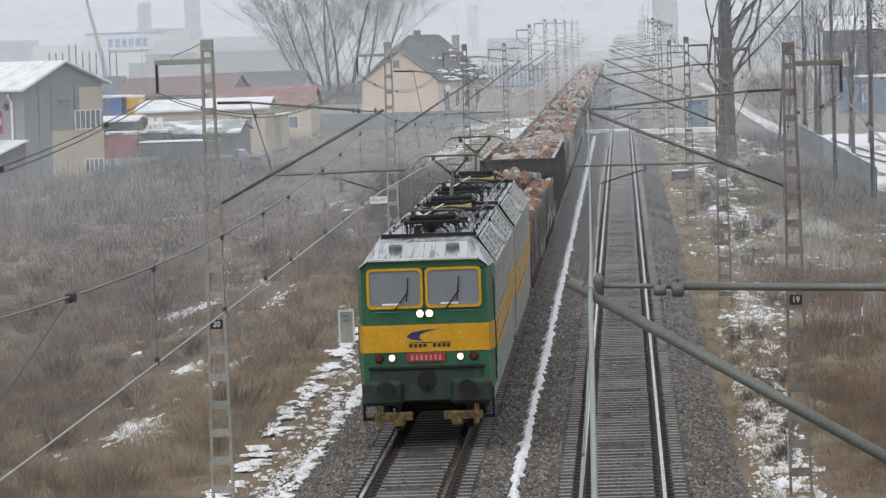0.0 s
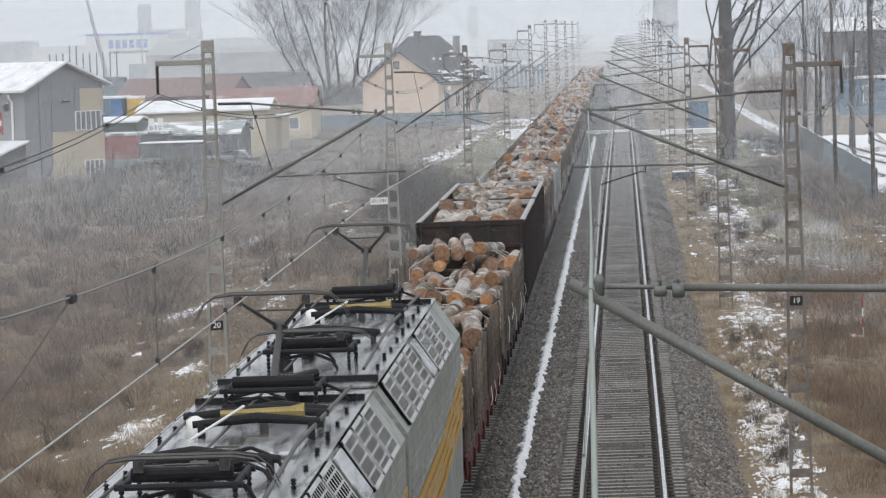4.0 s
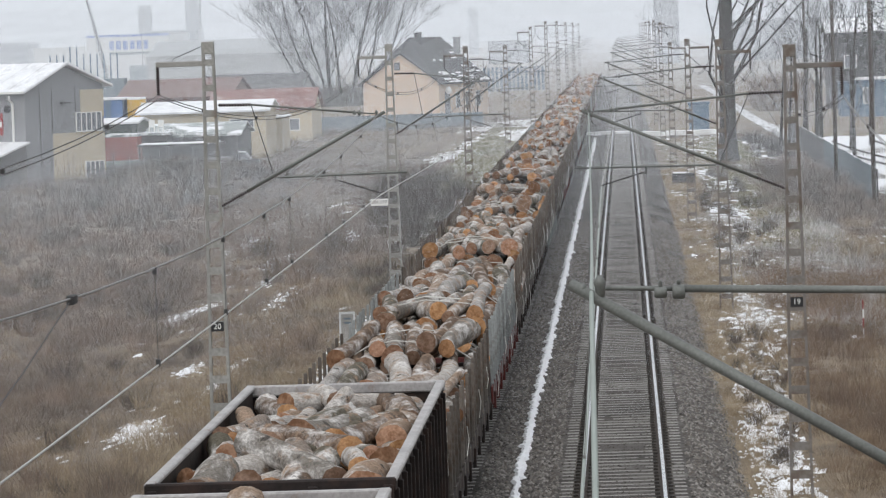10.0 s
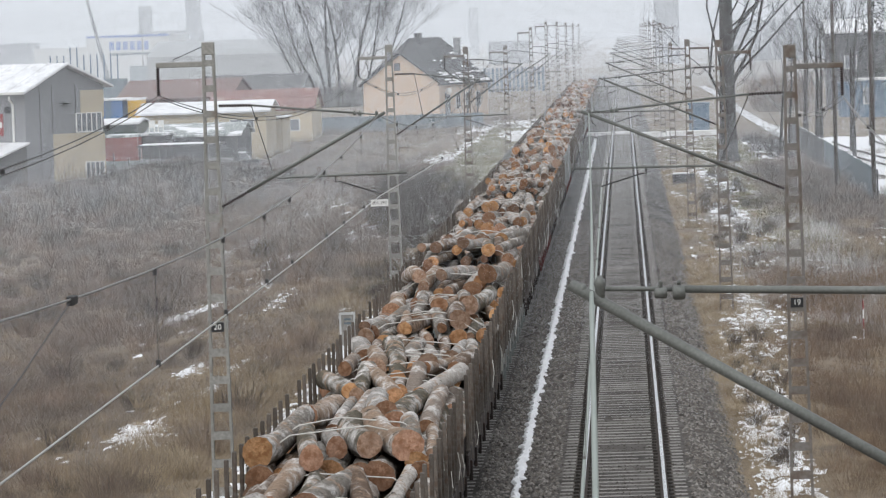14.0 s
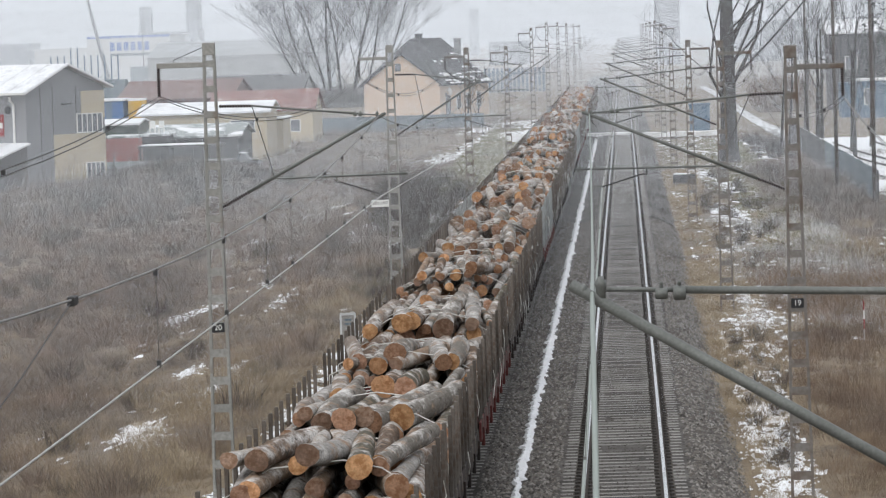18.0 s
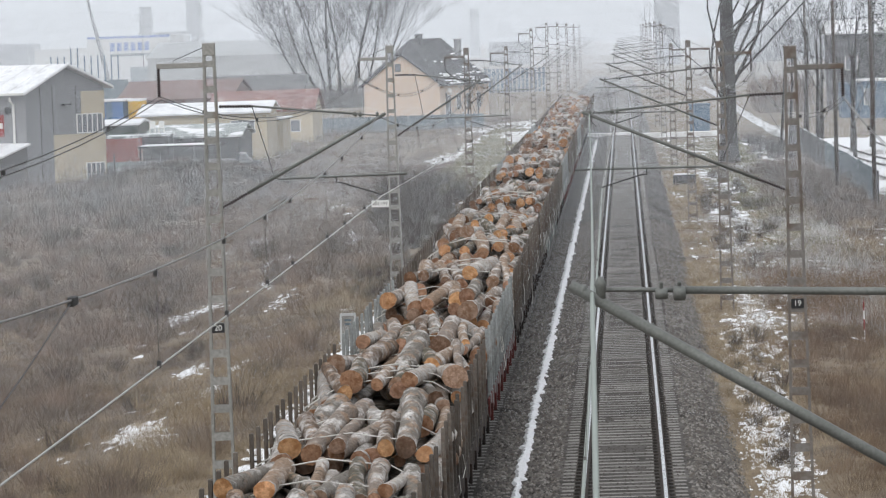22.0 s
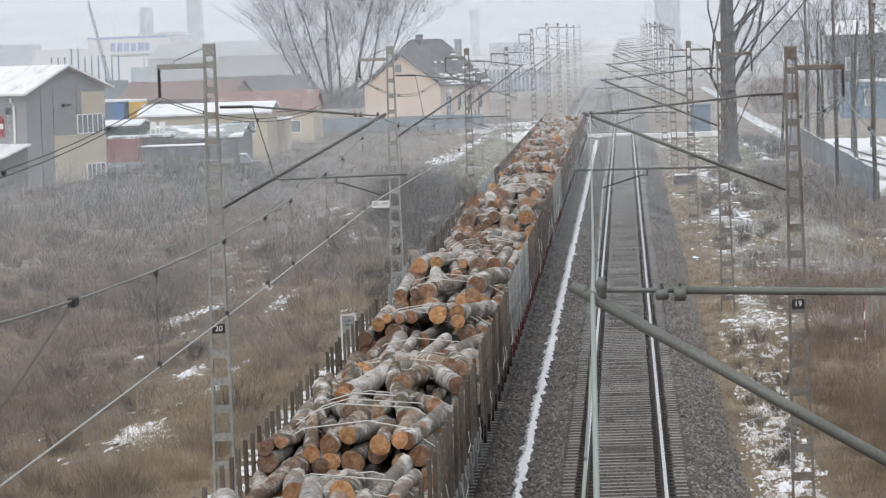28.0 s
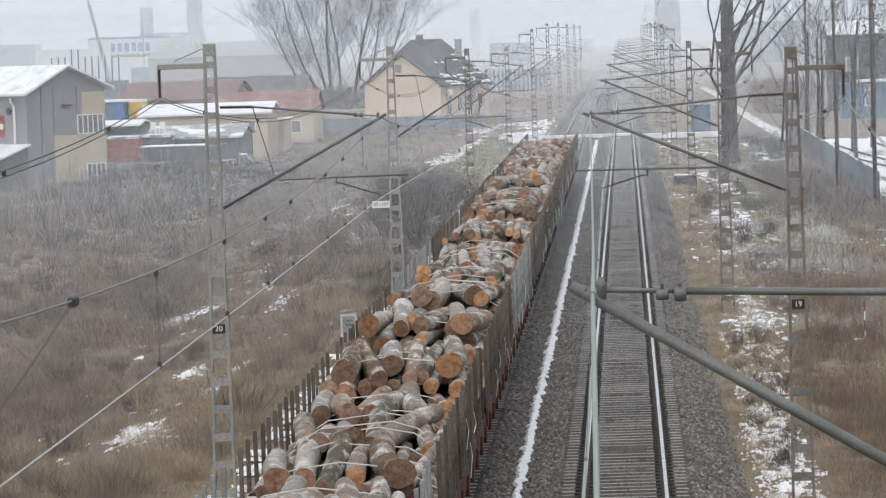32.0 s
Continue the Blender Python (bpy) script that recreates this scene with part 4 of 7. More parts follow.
    twigs("tall_grass", M["straw"], "tall tan tufts of dead grass on the slope", "grass", tuft, 60, 0.75, 0.8, 0.003, 85, 0.7)
    verge = [(rnd.uniform(2.55, 4.4), rnd.uniform(72, 260), rnd.uniform(0.4, 1.0), -0.63) for _ in range(1500)]
    verge += [(rnd.uniform(-7.9, -6.6), rnd.uniform(72, 260), rnd.uniform(0.35, 0.9), -0.63) for _ in range(1100)]
    verge = [q for q in verge if q[0] > 0 or (-7.65 < q[0] < -6.75) or rnd.random() < 0.1]
    verge = [q for q in verge if noise.noise((q[0] * 0.8, q[1] * 0.12, 8)) > -0.12]
    twigs("verge_grass", M["straw"], "dry tan grass along the track bed", "grass", verge, 36, 0.42, 0.5, 0.0034, 6, 0.8, True)
    lawn = [(rnd.uniform(-12, -6.6), rnd.uniform(235, 440), rnd.uniform(0.5, 1.0), -0.65) for _ in range(2400)] + [(rnd.uniform(2.8, 9), rnd.uniform(165, 335), rnd.uniform(0.5, 1.0), -0.68) for _ in range(1500)]
    twigs("short_grass", M["lawn"], "short greenish winter grass near the crossing", "grass", lawn, 22, 0.22, 1.0, 0.010, 12, 1.2, True)
    fore = [(rnd.uniform(-10.5, -8.15), rnd.uniform(73, 112), rnd.uniform(0.5, 1.0), -0.7) for _ in range(700)]
    fore = [q for q in fore if noise.noise((q[0] * 0.6, q[1] * 0.15, 18)) > -0.15]
    twigs("straw_clumps", M["straw"], "flattened clumps of pale dead grass", "grass", fore, 48, 0.42, 0.7, 0.003, 13, 1.1, True)
    low = [(rnd.uniform(2.6, 7.5), rnd.uniform(72, 150), rnd.uniform(0.4, 1.0), -0.64) for _ in range(1700)]
    low += [(rnd.uniform(-12, -6.8), rnd.uniform(72, 125), rnd.uniform(0.4, 1.0), -0.68) for _ in range(900)]
    low += [(rnd.uniform(2.35, 3.7), rnd.uniform(72, 160), rnd.uniform(0.6, 1.1), -0.64) for _ in range(1300)]

    def bare(x, y):
        return any((x - sx) ** 2 / rx ** 2 + (y - sy) ** 2 / ry ** 2 < 0.8 for sx, sy, rx, ry in SNOW_SPOTS) and rnd.random() < 0.6

    low = [q for q in low if not bare(q[0], q[1]) and (q[0] > 0 or q[0] < -8.2 or -7.6 < q[0] < -6.8)]
    low = [(x, y, k, max(-0.75, lie(x, y))) for x, y, k, z in low if noise.noise((x * 0.9, y * 0.2, 44)) > -0.3]
    twigs("matted_grass", M["straw"], "low matted tan grass among the snow", "grass", low, 40, 0.26, 0.9, 0.003, 14, 1.3, True)
    hedge = [(rnd.uniform(7.5, 12.6), rnd.uniform(190, 266), rnd.uniform(0.6, 1.2), -1.0) for _ in range(330)]
    twigs("hedge_brush", M["brush"], "tall tangled brown brush in front of the yard fence", "brush", hedge, 50, 1.0, 1.2, 0.0024, 15, 1.4)
    bushes([(rnd.uniform(4.6, 12.4), rnd.uniform(180, 260), rnd.uniform(0.5, 1.05), -0.95) for _ in range(26)], "dark_shrub", "dark tangled bushes between the line and the fence", 150, 1.25, 96, 0.95)
    bushes([(rnd.uniform(8.4, 12.6), rnd.uniform(288, 330), rnd.uniform(0.6, 1.1), -0.95) for _ in range(16)], "dark_shrub", "dark leafless bushes beside the old tree", 120, 1.3, 97, 0.9)
    reed = [(x, y, rnd.uniform(0.5, 1.1), -0.9) for x, y in [(rnd.uniform(4.8, 11.5), rnd.uniform(112, 196)) for _ in range(520)] if noise.noise((x * 0.6, y * 0.08, 23)) > -0.02]
    twigs("tall_grass", M["straw"], "tall tan dead grass before the yard fence", "grass", reed, 44, 0.62, 1.1, 0.0026, 54, 0.9)
    frost = [(x, y, rnd.uniform(0.4, 1.0), -0.85) for x, y in [(rnd.uniform(3.7, 9.2), rnd.uniform(118, 196)) for _ in range(1300)] if noise.noise((x * 1.3, y * 0.22, 67)) > 0.02]
    twigs("frosted_grass", M["frosted"], "whitish dead grass stems dusted with snow", "grass", frost, 26, 0.85, 0.7, 0.003, 98, 0.8)
    rust = [(rnd.uniform(14.2, 18.2), rnd.uniform(420, 434), rnd.uniform(0.8, 1.2), -0.6) for _ in range(110)]
    twigs("rusty_hedge", M["brush_red"], "reddish-brown bare hedge behind the old tree", "hedge", rust, 70, 3.2, 1.2, 0.006, 16, 0.4)
    red = [q for q in field(1100, 76, 150, False, 9.0, 1.0) if q[0] > 4.4]
    twigs("reddish_stems", M["red_stem"], "russet dead weeds and stems", "weeds", red, 48, 0.8, 0.8, 0.003, 7, 0.6)
    mat = [(x, y, rnd.uniform(0.5, 1.1), lie(x, y)) for x, y in [(rnd.uniform(4.1, 8.5), rnd.uniform(70, 118)) for _ in range(420)]]
    twigs("matted_grass", M["red_stem"], "thick red-brown dead grass beyond the mast", "grass", mat, 44, 0.5, 1.0, 0.003, 99, 0.9, True)
    mauve = [(rnd.uniform(5.2, 12.0), rnd.uniform(112, 170), rnd.uniform(0.6, 1.1), -1.0) for _ in range(260)]
    twigs("brush", M["brush"], "dim grey-brown brush behind the russet weeds", "brush", mauve, 44, 0.7, 1.1, 0.0026, 86, 1.1)
    dark = [(rnd.uniform(2.9, 3.9), rnd.uniform(84, 122), rnd.uniform(0.4, 0.85), -0.65) for _ in range(34)] + [(rnd.uniform(-9.6, -7.7), rnd.uniform(140, 200), rnd.uniform(0.7, 1.3), -0.7) for _ in range(60)] + [(rnd.uniform(3.8, 6.5), rnd.uniform(150, 250), rnd.uniform(0.5, 1.0), -0.7) for _ in range(40)]
    twigs("dark_shrubs", M["dark_shrub"], "low dark leafless shrubs", "shrub", dark, 80, 0.8, 0.5, 0.003, 8, 0.4)

# ---- masts and overhead line ----


def insulator_geo(a, b, r=0.05, n=9):
    """A ribbed insulator between two points."""
    a, b = Vector(a), Vector(b)
    pts, rs = [], []
    for i in range(n * 2 + 1):
        pts.append(a.lerp(b, i / (n * 2)))
        rs.append(r * (1.0 if i % 2 else 0.45))
    return Geo().tube(pts, rs, 8)


def mast(x, y, top, side, paint, footing=True, small=False):
    """A ladder-like mast of two channels and batten plates. side: where its track lies (+1: to the right)."""
    foot = -0.75
    m = thing("catenary_mast", "tapering grey ladder-pattern steel mast carrying overhead wires" if paint is M["mast_paint"] else "tapering rust-brown ladder-pattern steel mast carrying overhead wires",
              "mast", pose(x, y, 0), group="masts along the line")
    h = top - foot
    half = lambda z: 0.088 + 0.108 * (top - z) / h
    for s in (-1, 1):
        g = Geo()
        v = []
        for z in (foot, top):
            c = s * half(z)
            v += [(c + s * a, b, z) for a, b in ((-0.022, -0.075), (0.028, -0.075), (0.028, 0.075), (-0.022, 0.075), (-0.022, 0.062), (0.018, 0.062), (0.018, -0.062), (-0.022, -0.062))]
        g.add(v, [(k, (k + 1) % 8, 8 + (k + 1) % 8, 8 + k) for k in range(8)] + [(0, 1, 6, 7), (1, 2, 5, 6), (2, 3, 4, 5), (8, 15, 14, 9), (9, 14, 13, 10), (10, 13, 12, 11)])
        part("leg", g, paint, m)
    z, k = foot + 0.55, 0
    while z < top - 0.3:
        g = Geo()
        w = half(z) - 0.0
        for e in ((-0.079, 0.075) if 0 < y < 300 else (-0.079,)):
            part("batten_plate", Geo().box(-w, w, e - 0.004, e + 0.004, z, z + 0.15 - 0.03 * (z / top)), paint, m)
        z += 0.54 - 0.004 * k
        k += 1
    w = half(top)
    part("cap", Geo().box(-w - 0.03, w + 0.03, -0.09, 0.09, top - 0.24, top, c=0.01), paint, m)
    if footing:
        part("footing", Geo().box(-0.42, 0.42, -0.4, 0.4, -1.3, -0.62, c=0.06), M["concrete"], m)
    # arm for the feeder on the outer side
    az = top - 0.36
    part("feeder_arm", Geo().box(min(-side * 0.1, -side * 1.0), max(-side * 0.1, -side * 1.0), -0.05, 0.05, az - 0.10, az + 0.0, c=0.01), paint, m)
    part("arm_stay", Geo().tube([(-side * 0.68, 0, az - 0.01), (-side * 0.67, 0, az + 0.05), (-side * 0.1, 0, top - 0.08)], 0.008, 6), M["dark_wire"], m)
    part("hanging_insulator", insulator_geo((-side * 0.97, 0, az - 0.10), (-side * 0.97, 0, az - 0.62), 0.043, 12), M["insulator"], m)
    return m


def cantilever(x, y, xm, za, zc, xa, xc, rise=0.27, low=-0.02):
    """The bracket that carries the wires of one track: mast foot at xm, catenary point (xa, za), contact point (xc, zc)."""
    s = 1 if xa > xm else -1
    c = thing("cantilever", "grey tubular cantilever bracket with brown insulators", "bracket", pose(0, y, 0), group="brackets on the masts")
    e = xm + s * 0.16
    ta, tb = Vector((e + s * 0.62, 0, za + rise)), Vector((xa - s * 0.05, 0, za + 0.02))
    part("tie_tube", Geo().tube([ta, ta.lerp(tb, 0.85)], 0.021, 10), M["tube"], c, smooth=True)
    part("tie_rod", Geo().tube([ta.lerp(tb, 0.85), tb], 0.013, 8), M["tube"], c, smooth=True)
    part("tie_insulator", insulator_geo((e, 0, za + rise + 0.01), (e + s * 0.62, 0, za + rise), 0.038, 12), M["insulator"], c)
    lo = zc + low
    a, b = Vector((e, 0, lo)), Vector((xa + s * 0.14, 0, za + 0.05))
    d = (b - a).normalized()
    part("strut_insulator", insulator_geo(a, a + d * 0.55, 0.038, 12), M["insulator"], c)
    part("strut_tube", Geo().tube([a + d * 0.55, b], 0.032, 10), M["tube"], c, smooth=True)
    j = a + d * ((b - a).length * 0.32)
    end = xc + s * 0.15
    zr = j.z - 0.03
    part("registration_tube", Geo().tube([(j.x, 0, j.z), (j.x + s * 0.1, 0, zr), (end + s * 0.35, 0, zr + 0.02)], 0.019, 8), M["tube"], c, smooth=True)
    part("steady_arm", Geo().tube([(xc - s * 0.85, 0, zr), (xc - s * 0.85, 0, zr - 0.12), (xc - s * 0.78, 0, zr - 0.10), (xc, 0, zc + 0.03)], 0.014, 6), M["dark_wire"], c)
    part("stay_wire", Geo().tube([(e + s * 0.62, 0, za + rise), (j.x, 0, j.z)], 0.009, 6), M["dark_wire"], c)
    g = Geo().tube([(xa - s * 0.02, 0, za - 0.06), (xa - s * 0.02, 0, za + 0.03), (xa - s * 0.02, 0, za + 0.05), (xa - s * 0.02, 0, za + 0.09)], [0.026, 0.026, 0.034, 0.012], 10)
    g.tube([(xa + s * q, 0, za + 0.022) for q in (0.05, 0.056, 0.075, 0.094, 0.10)], [0.012, 0.026, 0.032, 0.026, 0.012], 12)
    part("head_clamp", g, M["tube"], c, smooth=True)
    t = Vector((e + s * 0.62, 0, za + rise)).lerp(Vector((xa, 0, za)), 0.84)
    for k, r in ((-0.045, 0.031), (0.035, 0.040)):
        x = t.x + k * 1.2
        g = Geo().tube([(x - 0.034, 0, t.z), (x - 0.026, 0, t.z), (x + 0.026, 0, t.z), (x + 0.034, 0, t.z)], [r * 0.75, r, r, r * 0.75], 14)
        g.tube([(x, 0, t.z + 0.02), (x, 0, t.z + 0.062)], [0.014, 0.009], 8)
        g.tube([(x, -0.02, t.z + 0.055), (x, 0.02, t.z + 0.055)], 0.011, 6)
        part("tube_clamp", g, M["tube"], c, smooth=True)
    return c


def hang(a, b, sag, n=14):
    a, b = Vector(a), Vector(b)
    return [a.lerp(b, i / n) - Vector((0, 0, sag * 4 * (i / n) * (1 - i / n))) for i in range(n + 1)]


def overhead():
    ys = [-30.0, 22.0, 78.5, 130.8, 188.5, 261.0, 318.0, 380.0, 445.0, 515.0, 590.0, 670.0]
    for side in (-1, 1):
        xm = -7.6 if side < 0 else 3.3
        cx = LEFT if side < 0 else 0.0
        cat, con, fed = [], [], []
        for i, y in enumerate(ys):
            st = 0.24 if i % 2 else -0.24
            xa, xc = cx - 0.42 + 0.1 * st, cx - 0.35 + (0.1 if i == 2 else st)
            if i == 1:
                xa, xc = (0.05, xc) if side > 0 else (-4.15, -4.15)
            if i == 0 and side > 0:
                xa = 0.44
            if i == 2 and side < 0:
                xa, xc = -4.43, -4.42
            if i == 3 and side < 0:
                xc = -3.95
            xx = (-7.6, -7.6, -7.6, -7.12, -6.88, -7.12, -6.75, -6.7)[min(i, 7)] if side < 0 else (3.3, 3.3, 3.36, 3.25, 3.15, 3.2, 3.15, 3.15)[min(i, 7)]
            top = (8.42, 8.42, 8.42, 8.15, 7.8, 7.57, 8.7, 9.2, 9.3)[min(i, 8)] if side < 0 else (8.0, 8.0, 8.0, 7.95, 7.8, 7.4, 8.7, 9.0)[min(i, 7)]
            za = 6.93 if side < 0 else 6.83
            if i == 1:
                za = 7.03 if side > 0 else 6.75
            zc = 5.42
            paint = M["mast_paint"] if side < 0 and y < 140 else M["mast_brown"]
            m = mast(xx, y, top, 1 if side < 0 else -1, paint)
            if i == 2:
                zp = 3.02 if side < 0 else 3.15
                t = "20" if side < 0 else "19"
                p = part("number_plate", Geo().box(-0.12, 0.12, -0.115, -0.10, zp - 0.09, zp + 0.09, c=0.004), M["plate"], m, "small black plate with white numerals")
                writing(t, 0.15, M["white"], p, pose(0, -0.117, zp, 90, 0, 0))
            if i == 3 and side < 0:
                p = part("distance_plate", Geo().box(-0.72, -0.17, -0.115, -0.10, 3.07, 3.29, c=0.004), M["white"], m, "white plate with black numerals")
                writing("201.197", 0.15, M["plate"], p, pose(-0.445, -0.117, 3.18, 90, 0, 0))
                part("plate_bracket", Geo().box(-0.18, -0.1, -0.11, -0.09, 3.15, 3.2), paint, m)
            cantilever(xx, y, xx, za, zc, xa, xc, -0.07 if i == 1 else 0.27, -0.27 if i == 1 else -0.12)
            cat.append((0.025 if i == 1 and side > 0 else xa, y, za))
            con.append((xc, y, zc))
            fed.append((xx - (0.97 if side < 0 else -0.97), y, top - 0.98))
        for pts, r, sag, name, mat, lab in ((cat, 0.0095, 0.68, "catenary_wire", M["wire"], "grey stranded carrying wire above the track"), (con, 0.0095, 0.03, "contact_wire", M["bright_wire"], "grey grooved contact wire above the track")):
            line = thing(name, lab, "overhead wire")
            for a, b in zip(pts, pts[1:]):
                low = 0.59 if (a[1] == 22 and side < 0 and sag > 0.1) else sag
                green = side > 0 and a[1] < 30
                part("span", Geo().tube(hang(a, b, low), r * (1.35 if green else (1.0 if a[1] < 150 else 1.5)), 6, caps=False), M["green_wire"] if green else mat, line, smooth=True)
        drop = thing("droppers", "thin dropper wires with dark clips between carrying wire and contact wire", "overhead wire")
        for a, b, c, d in zip(cat, cat[1:], con, con[1:]):
            if a[1] > 400:
                continue
            near = a[1] == 22 and side < 0
            hi = hang(a, b, 0.59 if near else 0.68, 40)
            lo = hang(c, d, 0.03, 40)
            for k in (12, 17, 21, 24, 29, 32, 36) if near else range(5, 40, 6):
                g = Geo().tube([hi[k], lo[k]], 0.003 if a[1] < 60 else 0.0035, 5)
                big = 1.5 if side < 0 else 0.8
                for q, dz in ((hi[k], -0.03), (lo[k], 0.03)):
                    g.box(q.x - 0.013 * big, q.x + 0.013 * big, q.y - 0.03, q.y + 0.03, q.z + min(dz * big, 0) - 0.012, q.z + max(dz * big, 0) + 0.01)
                part("dropper", g, M["dark_wire"] if side < 0 and a[1] < 130 else M["wire"], drop)
        fg = thing("feeder_line", "pair of dark feeder conductors with spacers on outer mast arms", "overhead wire")
        for k, dz in enumerate((0.0, -0.06)):
            for a, b in zip(fed, fed[1:]):
                g = Geo().tube([p + Vector((0.03 * k, 0, dz)) for p in hang(a, b, 0.78 + 0.02 * k)], 0.009 if a[1] < 150 else 0.014, 6, caps=False)
                part("conductor", g, M["dark_wire"] if side < 0 else M["wire"], fg)
        for a, b in zip(fed[:6], fed[1:7]):
            p = hang(a, b, 0.80, 14)
            for k in (2, 5, 9, 12):
                part("spacer", Geo().box(p[k].x - 0.018, p[k].x + 0.045, p[k].y - 0.04, p[k].y + 0.04, p[k].z - 0.05, p[k].z + 0.025, c=0.012), M["dark_wire"], fg)
    # feed joint on the near left catenary wire, with its hanging jumper
    p = hang((-4.15, 22, 6.75), (-4.43, 78.5, 6.93), 0.59, 52)[10]
    g = Geo()
    for k in range(4):
        g.box(p.x - 0.03 - 0.01 * (k % 2), p.x + 0.03, p.y - 0.14 + 0.07 * k, p.y - 0.09 + 0.07 * k, p.z - 0.045, p.z + 0.03, c=0.008)
    j = tagged(part("wire_joint", g, M["dark_wire"]), "dark bolted clamp joining overhead wires", "clamp")
    part("jumper", Geo().tube([p, p + Vector((-0.1, -2.2, -0.42)), p + Vector((-0.2, -4.5, -0.8))], 0.006, 6), M["dark_wire"], j)

# ---- the train ----


def log_mesh(length, r, seed):
    rnd = random.Random(seed)
    g = Geo()
    n, rings = 11, 7
    bx, bz = rnd.uniform(-0.4, 0.4) * r, rnd.uniform(-0.3, 0.3) * r
    taper = rnd.uniform(0.78, 0.95)
    ph = [rnd.uniform(0, 6) for _ in range(3)]
    v = []
    for i in range(rings):
        t = i / (rings - 1)
        rr = r * (1 - (1 - taper) * t) * (1 + (0.10 if i == 0 else 0))
        cx, cz = bx * math.sin(math.pi * t), bz * math.sin(math.pi * t * 1.3)
        knot = rnd.choice((0, 0, 0.12)) if 0 < i < rings - 1 else 0
        for k in range(n):
            a = k * math.tau / n
            q = rr * (1 + 0.06 * math.sin(2 * a + ph[0]) + 0.04 * math.sin(3 * a + ph[1] + 3 * t) + knot * max(0, math.cos(a - ph[2])))
            v.append((cx + q * math.cos(a), -length / 2 + t * length, cz + q * math.sin(a)))
    g.add(v, [(i * n + k, (i + 1) * n + k, (i + 1) * n + (k + 1) % n, i * n + (k + 1) % n) for i in range(rings - 1) for k in range(n)])
    g.slot = 1
    for ring, s in ((0, -1), (rings - 1, 1)):
        base = v[ring * n:(ring + 1) * n]
        c = (sum(p[0] for p in base) / n, base[0][1] + s * 0.012, sum(p[2] for p in base) / n)
        g.add(base + [c], [((k, (k + 1) % n, n) if s < 0 else ((k + 1) % n, k, n)) for k in range(n)])
    me = g.mesh("log", [M["bark"], M["cut"]])
    for p in me.polygons:
        p.use_smooth = p.material_index == 0
    return me


LONG = [(random.Random(i).uniform(0.075, 0.22), i) for i in range(30)]
LONG = sorted((r, log_mesh(random.Random(50 + i).uniform(3.7, 4.7), r, i)) for r, i in LONG)
SHORT = []
for i in range(22):
    r, long = random.Random(70 + i).uniform(0.12, 0.27), random.Random(90 + i).uniform(1.6, 2.9)
    SHORT.append((r, log_mesh(long, r, 100 + i), long))


def lay(pile, stock, rnd, x, y, z, yaw, tilt, flip):
    r, me = stock
    room = math.degrees(max(0.02, (1.43 - abs(x) - r)) / 2.0)
    yaw, tilt = max(-room, min(room, yaw)), max(-3.5, min(3.5, tilt))
    part("log", me, None, pile, at=pose(x, y, z, tilt, 0, yaw + (180 if flip else 0)) @ pose(0, 0, 0, 0, rnd.uniform(-180, 180), 0))


